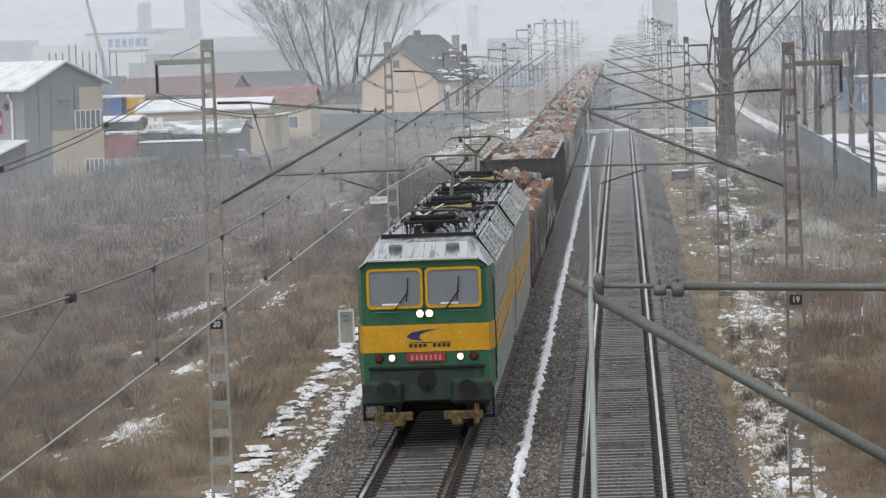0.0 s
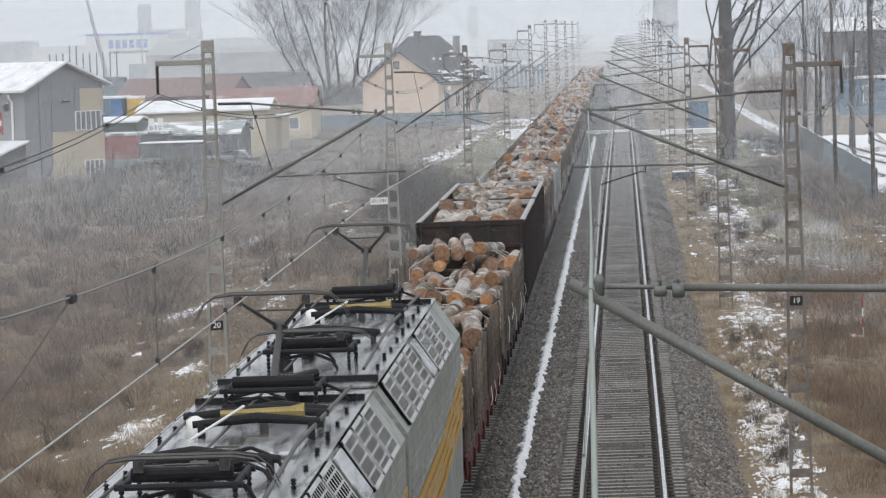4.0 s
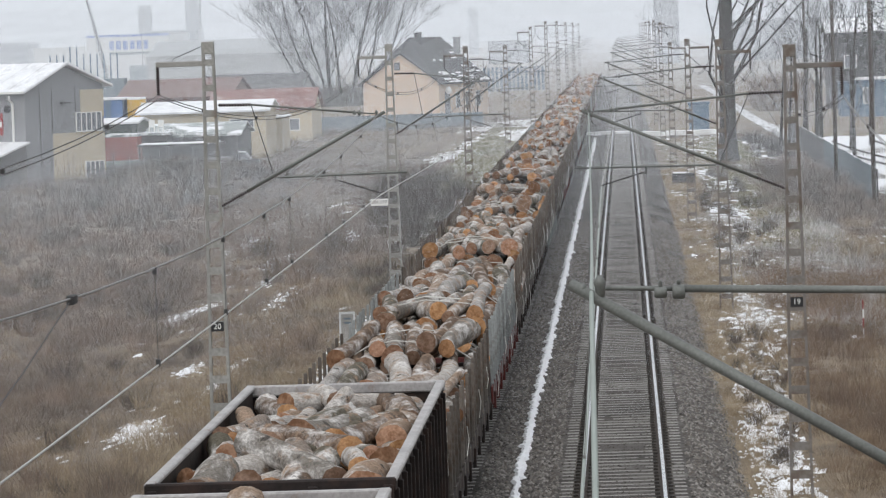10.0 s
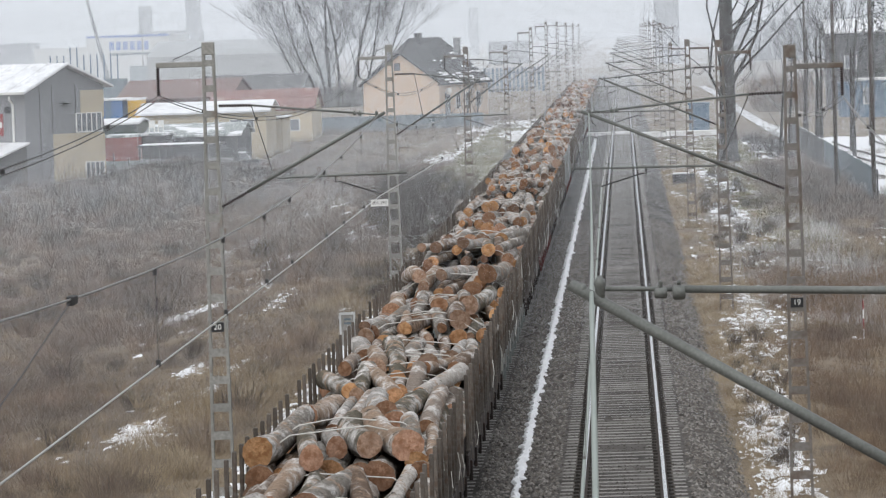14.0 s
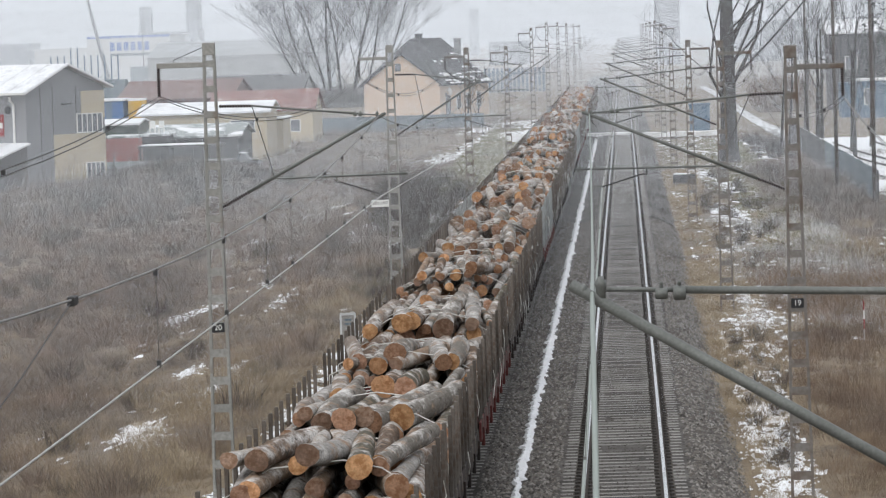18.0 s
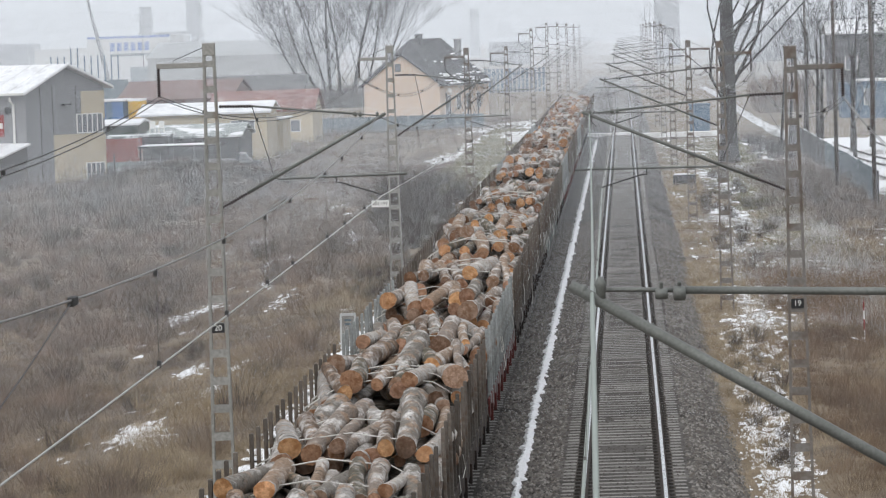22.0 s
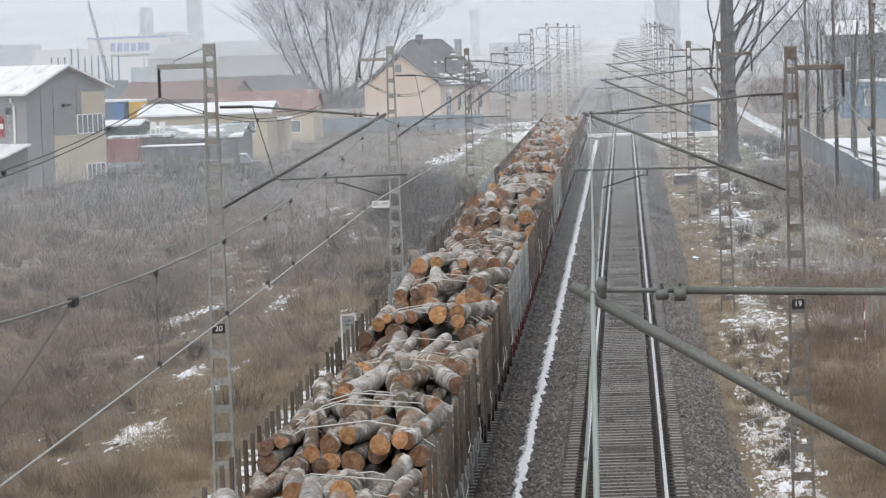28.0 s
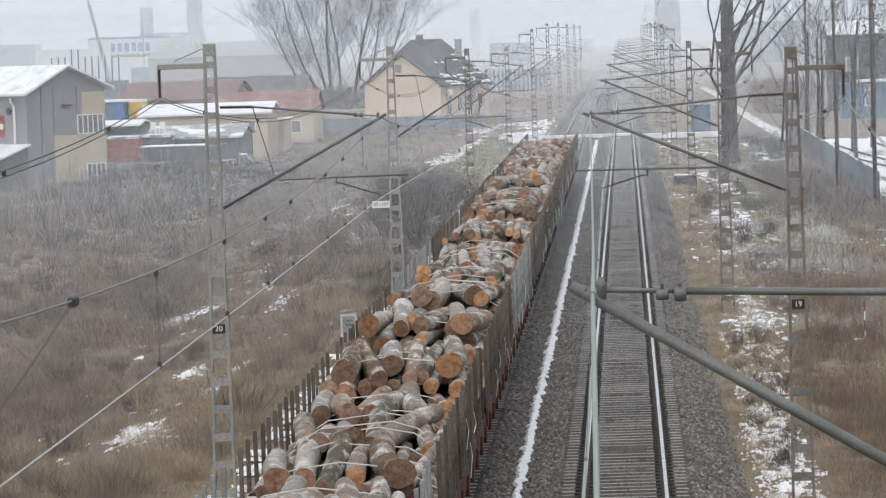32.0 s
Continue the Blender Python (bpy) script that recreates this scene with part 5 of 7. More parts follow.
def stack(wagon, y, rnd, heap, thick, long=4.6, half=1.35, floor=1.28):
    """A pile of long logs lying along the wagon; deep down only the outer logs can be seen."""
    core = heap - 0.42
    pile = part("load", Geo().box(-half + 0.32, half - 0.32, y - long * 0.36, y + long * 0.36, floor, core, c=0.06), M["bark"], wagon, "stacked beech and birch roundwood with orange sawn ends")
    span = (13, 30) if thick > 0.66 else ((7, 26) if thick > 0.3 else (0, 19))
    z = floor + 0.08
    while z < core:
        s = LONG[rnd.randrange(20, 30)]
        for side in (-1, 1):
            lay(pile, s, rnd, side * (half - s[0]), y + rnd.uniform(-0.2, 0.2), z + s[0], 0, 0, rnd.random() < 0.5)
        z += 1.75 * s[0]
    z -= 0.05
    while z < heap + 0.12:
        over = max(0.0, z - heap + 0.28)
        w = half - 1.1 * over * over - 0.25 * over
        mid = rnd.uniform(-0.25, 0.25) * over
        x, hmax = mid - w + rnd.uniform(0, 0.08), 0.0
        loose = z > heap - 0.35
        while x < mid + w - 0.16:
            s = LONG[rnd.randrange(*span)]
            r = s[0]
            if x + 2 * r > mid + w + 0.10:
                r, s = LONG[4][0], LONG[4]
            lay(pile, s, rnd, x + r, y + rnd.uniform(-0.5, 0.5) * (1.0 if loose else 0.5), z + r + rnd.uniform(-0.05, 0.05), rnd.gauss(0, 4.5 if loose else 1.5), rnd.gauss(0, 2.4 if loose else 0.8), rnd.random() < 0.5)
            hmax = max(hmax, r)
            x += 2 * r + rnd.uniform(0.0, 0.03)
            if loose and rnd.random() < 0.14:
                x += rnd.uniform(0.1, 0.3)
        z += hmax * 1.5
    # lashing straps pulled tight over the highest logs and down the sides
    for k in rnd.choice(((-1.3, 1.2), (-1.5, 0.1, 1.4), (-0.9, 1.5), (-1.4, 0.5))):
        yy, hz = y + k + rnd.uniform(-0.3, 0.3), heap + rnd.uniform(0.22, 0.36)
        dy, top = rnd.uniform(-0.5, 0.5), rnd.uniform(-0.35, 0.35)
        pts = [(-half - 0.05, yy, heap - 0.5), (-half - 0.04, yy, heap - 0.18), (-half * 0.55, yy + dy * 0.2, hz - 0.10), (top * half, yy + dy * 0.5, hz), (half * 0.6, yy + dy * 0.8, hz - 0.11), (half + 0.03, yy + dy, heap - 0.18), (half + 0.04, yy + dy, heap - rnd.uniform(0.35, 0.6))]
        part("strap", Geo().tube(pts, 0.0115, 5), M["strap"], wagon)
        if rnd.random() < 0.5:
            yt, z = yy + dy, rnd.uniform(1.35, 2.2)
            part("strap_tail", Geo().tube([(1.50, yt, z), (1.53, yt + rnd.uniform(-0.25, 0.25), z - 0.22), (1.50, yt + rnd.uniform(-0.4, 0.4), z - rnd.uniform(0.3, 0.6))], 0.008, 5), M["strap"], wagon)


def wheelset(parent, y):
    g = Geo()
    for s in (-1, 1):
        g.tube([(s * 0.69, y, 0.46), (s * 0.72, y, 0.46), (s * 0.82, y, 0.46)], [0.49, 0.46, 0.455], 20)
    g.tube([(-0.75, y, 0.46), (0.75, y, 0.46)], 0.08, 10)
    part("wheelset", g, M["wheel"], parent)


def bogie(wagon, y, mat):
    g = Geo()
    for s in (-1, 1):
        g.box(s * 1.0 - 0.06, s * 1.0 + 0.06, y - 1.25, y + 1.25, 0.48, 0.72, c=0.03)
        for k in (-0.9, 0.9):
            g.box(s * 1.0 - 0.10, s * 1.0 + 0.10, y + k - 0.16, y + k + 0.16, 0.30, 0.62, c=0.03)
    g.box(-1.0, 1.0, y - 0.2, y + 0.2, 0.55, 0.85, c=0.03)
    b = part("bogie", g, M["black"], wagon)
    for k in (-0.9, 0.9):
        wheelset(b, y + k)


def buffers(wagon, y, s):
    for x in (-0.875, 0.875):
        g = Geo().tube([(x, y, 1.06), (x, y + s * 0.35, 1.06)], 0.10, 12)
        g.tube([(x, y + s * 0.35, 1.06), (x, y + s * 0.40, 1.06)], [0.23, 0.22], 16)
        part("buffer", g, M["black"], wagon)
    g = Geo().tube([(0, y, 1.05), (0, y + s * 0.42, 1.0)], 0.05, 8)
    part("coupling_hook", g, M["black"], wagon)


def stake_wagon(length, paint, label, steel):
    w = thing("stake_wagon", label, "freight wagon", group="wagons of the timber train")
    b = length - 1.2
    y0, y1 = 0.6, 0.6 + b
    g = Geo().box(-1.36, 1.36, y0, y1, 1.10, 1.26, c=0.02)
    for s in (-1, 1):
        g.box(s * 1.30 - 0.05, s * 1.30 + 0.05, y0 + 0.1, y1 - 0.1, 0.80, 1.11, c=0.02)
        g.box(s * 0.45 - 0.08, s * 0.45 + 0.08, y0 + 1.5, y1 - 1.5, 0.62, 1.10, c=0.02)
    g.box(-1.36, 1.36, y0 - 0.04, y0 + 0.10, 0.84, 1.30, c=0.02)
    g.box(-1.36, 1.36, y1 - 0.10, y1 + 0.04, 0.84, 1.30, c=0.02)
    part("underframe", g, paint, w)
    for y in (y0 + 0.02, y1 - 0.08):
        g = Geo().box(-1.30, 1.30, y - 0.03, y + 0.03, 1.27, 1.95, c=0.01)
        for x in (-1.2, -0.6, 0, 0.6, 1.2):
            g.box(x - 0.04, x + 0.04, y - 0.06, y + 0.06, 1.27, 2.05)
        part("end_wall", g, paint, w)
    stake = Geo().box(-0.03, 0.03, -0.055, 0.055, 0, 1.56, c=0.01).box(-0.04, 0.04, -0.08, 0.08, 0, 0.30, c=0.01).mesh("stake", steel)
    m = (b - 0.4) / 4
    for i in range(4):
        for k in (0.12, 0.36, 0.64, 0.88):
            y = y0 + 0.2 + m * (i + k)
            for s in (-1, 1):
                part("stake", stake, None, w, at=pose(s * 1.42, y, 1.08, 0, random.uniform(-0.8, 0.8)))
    for s in (-1, 1):
        g = Geo().box(s * 1.43 - 0.02, s * 1.43 + 0.02, y0 + 0.05, y1 - 0.05, 0.98, 1.34, c=0.01)
        for i in range(9):
            y = y0 + 0.7 + i * (b - 1.4) / 8
            g.box(s * 1.46 - 0.03, s * 1.46 + 0.03, y - 0.10, y + 0.10, 0.86, 1.20, c=0.01)
        part("side_rail", g, paint, w)
    for y in (y0 + 2.2, y1 - 2.2):
        bogie(w, y, paint)
    buffers(w, y0 - 0.04, -1)
    buffers(w, y1 + 0.04, 1)
    return w


def open_wagon():
    """A high-sided open wagon with ribbed walls."""
    w = thing("open_wagon", "dark brown high-sided open wagon filled with short logs", "freight wagon", group="wagons of the timber train")
    y0, y1, top = 0.6, 13.85, 3.24
    part("floor", Geo().box(-1.40, 1.40, y0, y1, 1.10, 1.24, c=0.02).box(-0.5, 0.5, y0, y1, 0.7, 1.1), M["wagon"], w)
    for s in (-1, 1):
        p = part("side_wall", Geo().box(s * 1.40 - 0.02, s * 1.40 + 0.02, y0 + 0.05, y1 - 0.05, 1.0, top), M["wagon"], w)
        for i in range(15):
            y = y0 + 0.3 + i * (y1 - y0 - 0.6) / 14
            part("rib", Geo().box(s * 1.45 - 0.035, s * 1.45 + 0.035, y - 0.045, y + 0.045, 1.0, top - 0.10, c=0.01), M["wagon"], p)
        part("rim", Geo().box(s * 1.41 - 0.07, s * 1.41 + 0.07, y0 - 0.02, y1 + 0.02, top, top + 0.07, c=0.02), M["rim"], w, "pale worn top rail")
    for y, k in ((y0, -1), (y1, 1)):
        p = part("end_wall", Geo().box(-1.42, 1.42, y - 0.02, y + 0.02, 1.0, top), M["wagon"], w)
        for x in (-1.38, -0.5, 0.5, 1.38):
            part("rib", Geo().box(x - 0.06, x + 0.06, y + k * 0.06 - 0.04, y + k * 0.06 + 0.04, 1.0, top - 0.02, c=0.01), M["wagon"], p)
        for z in (1.9, 2.55):
            part("rib", Geo().box(-1.35, 1.35, y + k * 0.05 - 0.03, y + k * 0.05 + 0.03, z, z + 0.12, c=0.01), M["wagon"], p)
        part("end_rail", Geo().box(-1.47, 1.47, y - 0.07, y + 0.07, top - 0.10, top + 0.06, c=0.02), M["wagon"] if k < 0 else M["rim"], w)
    for y in (2.9, 11.5):
        bogie(w, y, M["wagon"])
    buffers(w, y0 - 0.02, -1)
    buffers(w, y1 + 0.02, 1)
    return w


def fill(w, seed):
    """Short logs tipped in up to the rim, lying every way, highest in the middle."""
    rnd = random.Random(seed)
    pile = part("load", Geo().box(-1.33, 1.33, 0.72, 13.73, 1.24, 2.42), M["bark"], w, "heap of short beech logs with orange sawn ends")
    for layer, z in enumerate((2.57, 2.80, 3.02, 3.18)):
        y = 1.5
        while y < 13.2:
            x = -1.25 + rnd.uniform(0, 0.2)
            while x < 1.15:
                r, me, long = SHORT[rnd.randrange(len(SHORT))]
                if rnd.random() > (1.0, 1.0, 0.9, 0.55)[layer] or (layer > 1 and y > 12.2):
                    x += 0.35
                    continue
                xx = max(-1.33 + r, min(1.33 - r, x + r))
                room = math.degrees(math.asin(min(0.9, max(0.02, (1.36 - abs(xx) - r)) / (long / 2))))
                yaw = max(-room, min(room, rnd.gauss(0, 20)))
                reach = long / 2 * math.cos(radians(yaw)) + 0.1
                yy = max(0.65 + reach, min(13.75 - reach, y + rnd.uniform(-0.8, 0.8)))
                part("log", me, None, pile, at=pose(xx, yy, z - 0.12 * abs(xx) + rnd.uniform(-0.09, 0.09), rnd.gauss(0, 5), 0, yaw + rnd.choice((0, 180))) @ pose(0, 0, 0, 0, rnd.uniform(-180, 180), 0))
                x += 2 * r + rnd.uniform(0.0, 0.06)
            y += 2.05


def pantograph(loco, y, raised):
    """A half pantograph on four insulators; its knee points backwards."""
    p = part("pantograph", Geo().tube([(-0.5, y - 0.3, 4.42), (0.5, y - 0.3, 4.42)], 0.06, 10), M["black"], loco, "raised black pantograph" if raised else "folded black pantograph")
    for x in (-0.55, 0.55):
        part("side_bar", Geo().tube([(x, y - 0.75, 4.34), (x, y + 0.75, 4.34)], 0.035, 8), M["black"], p)
    for k in (-0.7, 0.0, 0.7):
        part("cross_bar", Geo().tube([(-0.62, y + k, 4.34), (0.62, y + k, 4.34)], 0.032, 8), M["black"], p)
    part("drive_cylinder", Geo().tube([(0.1, y - 0.3, 4.40), (0.45, y + 0.6, 4.42)], 0.06, 8), M["black"], p)
    for x in (-0.55, 0.55):
        for k in (-0.7, 0.7):
            part("post_insulator", insulator_geo((x, y + k, 4.06), (x, y + k, 4.32), 0.032, 5), M["black"], p)
    if raised:
        knee, head = Vector((0, y + 1.0, 4.98)), Vector((0, y - 0.05, 5.43))
    else:
        knee, head = Vector((0, y + 1.2, 4.32)), Vector((0, y - 0.35, 4.58))
    part("lower_arm", Geo().tube([(0, y - 0.3, 4.42), knee], [0.05, 0.04], 10), M["panto"], p)
    g = Geo()
    for s in (-1, 1):
        g.tube([knee + Vector((s * 0.06, 0, 0)), head + Vector((s * 0.42, 0, -0.09))], [0.03, 0.018], 8)
    g.tube([knee.lerp(head, 0.55) + Vector((-0.25, 0, -0.03)), knee.lerp(head, 0.55) + Vector((0.25, 0, -0.03))], 0.012, 6)
    g.tube([knee + Vector((-0.09, 0, 0)), knee + Vector((0.09, 0, 0))], 0.06, 8)
    part("upper_arm", g, M["panto"], p)
    g = Geo()
    for k in (-0.14, 0.14):
        pts = [(-0.95, -0.30), (-0.86, -0.13), (-0.72, -0.03), (-0.5, 0.0), (0.5, 0.0), (0.72, -0.03), (0.86, -0.13), (0.95, -0.30)]
        g.tube([(a, head.y + k, head.z + b) for a, b in pts], [0.006, 0.007, 0.011, 0.019, 0.019, 0.011, 0.007, 0.006], 8)
    for s in (-1, 1):
        g.tube([(s * 0.42, head.y - 0.16, head.z - 0.03), (s * 0.42, head.y + 0.16, head.z - 0.03)], 0.02, 6)
        g.box(s * 0.42 - 0.05, s * 0.42 + 0.05, head.y - 0.05, head.y + 0.05, head.z - 0.14, head.z - 0.03)
    part("collector_head", g, M["panto"], p)


def lens(loco, x, z, r, mat, name):
    g = Geo().tube([(x, -0.05, z), (x, 0.02, z)], [r * 1.08, r * 1.2], 18)
    h = part(name, g, M["black"], loco)
    part("lens", Geo().tube([(x, -0.075, z), (x, -0.05, z)], [r * 0.75, r], 18), mat, h)


def grille(loco, s, y, length, cross):
    """A louvre panel set in the sloping edge of the roof."""
    a, b = Vector((s * 1.47, 0, 3.50)), Vector((s * 1.07, 0, 4.07))
    u = (b - a).normalized()
    nrm = Vector((u.z * s, 0, -u.x * s)).normalized()
    if nrm.z < 0:
        nrm = -nrm
    w = (b - a).length

    def bar(g, y0, y1, t0, t1, h0, h1):
        v = [a + u * t + nrm * h + Vector((0, yy, 0)) for yy in (y0, y1) for t in (t0, t1) for h in (h0, h1)]
        g.add(v, [(0, 1, 3, 2), (4, 6, 7, 5), (0, 4, 5, 1), (2, 3, 7, 6), (0, 2, 6, 4), (1, 5, 7, 3)])

    # a near-black sheet stands in for the shade behind the openings
    g = Geo()
    bar(g, y, y + length, 0.02, w - 0.02, 0.004, 0.034)
    p = part("grille", g, M["void"], loco)
    g = Geo()
    for y0, y1, t0, t1 in ((y, y + length, 0.02, 0.07), (y, y + length, w - 0.07, w - 0.02), (y, y + 0.05, 0.02, w - 0.02), (y + length - 0.05, y + length, 0.02, w - 0.02)):
        bar(g, y0, y1, t0, t1, 0.030, 0.046)
    part("frame", g, M["grille"], p)
    g = Geo()
    n, rows = int(length / (0.19 if cross else 0.24)), 4 if cross else 5
    for i in range(1, n):
        yy = y + i * length / n
        bar(g, yy - 0.015, yy + 0.015, 0.06, w - 0.06, 0.036, 0.0425)
    for i in range(1, rows):
        t = w * i / rows
        bar(g, y + 0.04, y + length - 0.04, t - 0.012, t + 0.012, 0.0355, 0.0430)
    part("louvres", g, M["grille"], p)


def locomotive(front):
    L = 17.15
    w = thing("electric_locomotive", "green and yellow electric locomotive section with silver roof and lit headlamps" if front else "grey electric locomotive section with silver roof and raised pantograph", "locomotive", group="sections of the locomotive")
    c0 = 2.1 if front else 0.25
    prof = [(-1.45, 1.05), (1.45, 1.05), (1.47, 3.48), (1.05, 4.06), (-1.05, 4.06), (-1.47, 3.48)]
    g = Geo()
    g.add([(x, y, z) for y in (c0, L - 0.25) for x, z in prof], [(0, 6, 7, 1), (1, 7, 8, 2), (2, 8, 9, 3), (4, 10, 11, 5), (5, 11, 6, 0), (0, 1, 2, 3, 4, 5), (11, 10, 9, 8, 7, 6)])
    part("body", g, M["body_grey"], w)
    part("roof", Geo().box(-1.08, 1.08, c0, L - 0.25, 4.05, 4.085), M["roof"], w, "wet silver roof sheet")
    for s in (-1, 1):
        for k in range(9):
            z = 2.05 + k * 0.155
            part("side_bead", Geo().box(s * 1.465 - 0.012, s * 1.465 + 0.012, c0 + 0.6, L - 0.6, z, z + 0.05), M["body_grey"], w)
        for k in range(4):
            g = Geo()
            zA, zB = 1.72 + k * 0.19, 2.02 + k * 0.22
            x = s * 1.482
            v = []
            for y, z in ((c0 + 0.0, zA), (L * 0.55, (zA + zB) / 2 - 0.1), (L - 0.3, zB + 0.1)):
                v += [(x, y, z), (x, y, z + 0.12), (x - s * 0.012, y, z + 0.12), (x - s * 0.012, y, z)]
            g.add(v, [(i * 4 + a, i * 4 + (a + 1) % 4, i * 4 + 4 + (a + 1) % 4, i * 4 + 4 + a) for i in range(2) for a in range(4)] + [(0, 1, 2, 3), (8, 9, 10, 11)])
            part("side_stripe", g, M["yellow"], w)
        part("skirt", Geo().box(s * 1.38 - 0.03, s * 1.38 + 0.03, 0.9, L - 0.8, 0.78, 1.08, c=0.01), M["body_grey"], w)
        y = 2.5 if front else 0.9
        for i in range(4):
            grille(w, s, y, 1.45, i % 2 == 0)
            y += 1.62
        part("hatch", Geo().box(-0.3, 0.3, -0.55, 0.55, 0, 0.05, at=Matrix.Translation((s * 1.27, y + 0.75, 3.78)) @ pose(0, 0, 0, 0, s * 54, 0), c=0.015), M["roof"], w)
        y += 1.62
        for i in range(3):
            grille(w, s, y, 1.45, i % 2 == 0)
            y += 1.62
    # roof fittings
    pantograph(w, 4.9 if front else 3.6, False)
    pantograph(w, 15.0 if front else 14.6, True)
    rnd = random.Random(3 if front else 4)
    for i in range(9):
        y = c0 + 0.9 + i * 1.55
        for s in (-1, 1):
            part("roof_insulator", insulator_geo((s * 0.95, y, 4.08), (s * 0.95, y, 4.14 + 0.02 * (i % 3)), 0.035, 3), M["black"], w)
    for x, r in ((-0.8, 0.02), (0.86, 0.025), (-0.2, 0.018)):
        part("busbar", Geo().tube([(x, c0 + 1.0, 4.22), (x * 0.9, L * 0.5, 4.25), (x, L - 1.2, 4.22)], r, 7), M["panto"], w)
    for y, x0, x1, z in ((7.4, -0.7, 0.7, 4.24), (8.2, -0.9, 0.3, 4.20), (11.0, -0.6, 0.85, 4.27), (12.3, -0.85, 0.85, 4.24), (13.2, -0.4, 0.8, 4.20)):
        part("roof_apparatus", Geo().tube([(x0, y, z), ((x0 + x1) / 2, y + 0.1, z + 0.05), (x1, y, z)], [0.04, 0.06, 0.04], 10), M["black"], w)
        for q in (x0 + 0.1, x1 - 0.1):
            part("apparatus_foot", Geo().box(q - 0.04, q + 0.04, y - 0.05, y + 0.05, 4.085, z, c=0.01), M["black"], w)
    for y in ((4.2, 5.2, 5.9, 6.6, 7.8, 13.7, 14.6, 15.4) if front else (2.9, 3.9, 5.0, 6.2, 12.9, 13.9, 15.2)):
        x = rnd.uniform(-0.5, 0.3)
        part("roof_valve", Geo().tube([(x, y, 4.09), (x, y, 4.24), (x + 0.02, y, 4.27)], [0.10, 0.085, 0.04], 10), M["black"], w)
        part("cable", Geo().tube([(x, y, 4.25), (x + 0.35, y + 0.2, 4.30), (x + 0.62, y + 0.1, 4.20), (x + 0.7, y, 4.10)], 0.022, 6), M["black"], w)
    part("roof_hatch", Geo().box(-0.85, 0.75, 8.9, 10.6, 4.085, 4.16, c=0.03), M["roof"], w)
    part("hatch_handle", Geo().tube([(-0.15, 9.0, 4.16), (-0.15, 9.0, 4.22), (0.12, 9.0, 4.22), (0.12, 9.0, 4.16)], 0.012, 6), M["panto"], w)
    part("air_horn", Geo().tube([(-0.35, 11.7, 4.32), (0.45, 11.7, 4.33), (0.62, 11.7, 4.33)], [0.035, 0.05, 0.085], 10), M["brass"], w, "yellow signal horn")
    part("horn_foot", Geo().box(0.1, 0.2, 11.65, 11.75, 4.08, 4.31), M["panto"], w)
    g = Geo().tube([(-0.62, 11.5, 4.085), (-0.62, 11.5, 4.20), (-0.62, 11.5, 4.28), (-0.62, 11.5, 4.32)], [0.125, 0.125, 0.10, 0.03], 14)
    part("aerial_dome", g, M["white"], w, "white plastic dome", smooth=True)
    part("diagonal_bar", Geo().tube([(-0.55, 10.2, 4.18), (-0.05, 11.4, 4.42)], 0.016, 7), M["white"], w)
    for y in (c0 + 0.8, L - 1.6):
        part("edge_walkway", Geo().box(-1.06, 1.06, y - 0.05, y + 0.05, 4.085, 4.16), M["black"], w)
    for y in (3.9, 13.2):
        bogie(w, y, M["black"])
    part("underframe", Geo().box(-1.2, 1.2, 0.5, L - 0.4, 0.75, 1.06, c=0.03).box(-1.1, 1.1, 6.4, 10.8, 0.35, 0.8, c=0.05), M["black"], w)
    buffers(w, L - 0.3, 1)
    if not front:
        part("gangway", Geo().box(-0.6, 0.6, -0.1, 0.3, 1.2, 3.3, c=0.05), M["black"], w)
        return w
    # the driver's cab
    plan = [(-1.46, 2.12), (-1.45, 0.6), (-1.35, 0.04), (1.35, 0.04), (1.45, 0.6), (1.46, 2.12)]
    part("cab", Geo().slab(plan, 2.50, pose(0, 0, 1.10)), M["green"], w, "dark green driver's cab")
    band = [(-1.475, 2.14), (-1.465, 0.59), (-1.36, 0.022), (1.36, 0.022), (1.465, 0.59), (1.475, 2.14)]
    part("yellow_band", Geo().slab(band, 0.56, pose(0, 0, 1.87)), M["yellow"], w)
    part("brow", Geo().add([(x, y, z) for y in (0.035, 0.6) for x, z in ((-1.35, 3.59), (1.35, 3.59), (1.14, 3.77), (-1.14, 3.77))], [(0, 1, 2, 3), (7, 6, 5, 4), (2, 6, 7, 3), (0, 3, 7, 4), (1, 5, 6, 2)]), M["green"], w)
    g = Geo().add([(-1.16, -0.05, 3.79), (1.16, -0.05, 3.79), (-1.40, -0.02, 3.60), (1.40, -0.02, 3.60), (-1.49, 2.14, 3.54), (1.49, 2.14, 3.54), (-1.07, 1.05, 4.07), (1.07, 1.05, 4.07), (-1.07, 2.14, 4.075), (1.07, 2.14, 4.075)],
                  [(0, 1, 7, 6), (1, 3, 5, 9, 7), (2, 0, 6, 8, 4), (6, 7, 9, 8), (5, 4, 8, 9), (2, 4, 5, 3)])
    part("cab_roof", g, M["roof"], w, "wet silver cab roof streaked with soot")
    for i in range(9):
        x = -0.95 + i * 0.238
        g = Geo().add([(x - 0.012, -0.03, 3.796), (x + 0.012, -0.03, 3.796), (x + 0.012, 1.04, 4.072), (x - 0.012, 1.04, 4.072), (x, -0.03, 3.815), (x, 1.04, 4.095)], [(0, 1, 4), (1, 2, 5, 4), (3, 0, 4, 5), (2, 3, 5)])
        part("roof_seam", g, M["roof"], w)
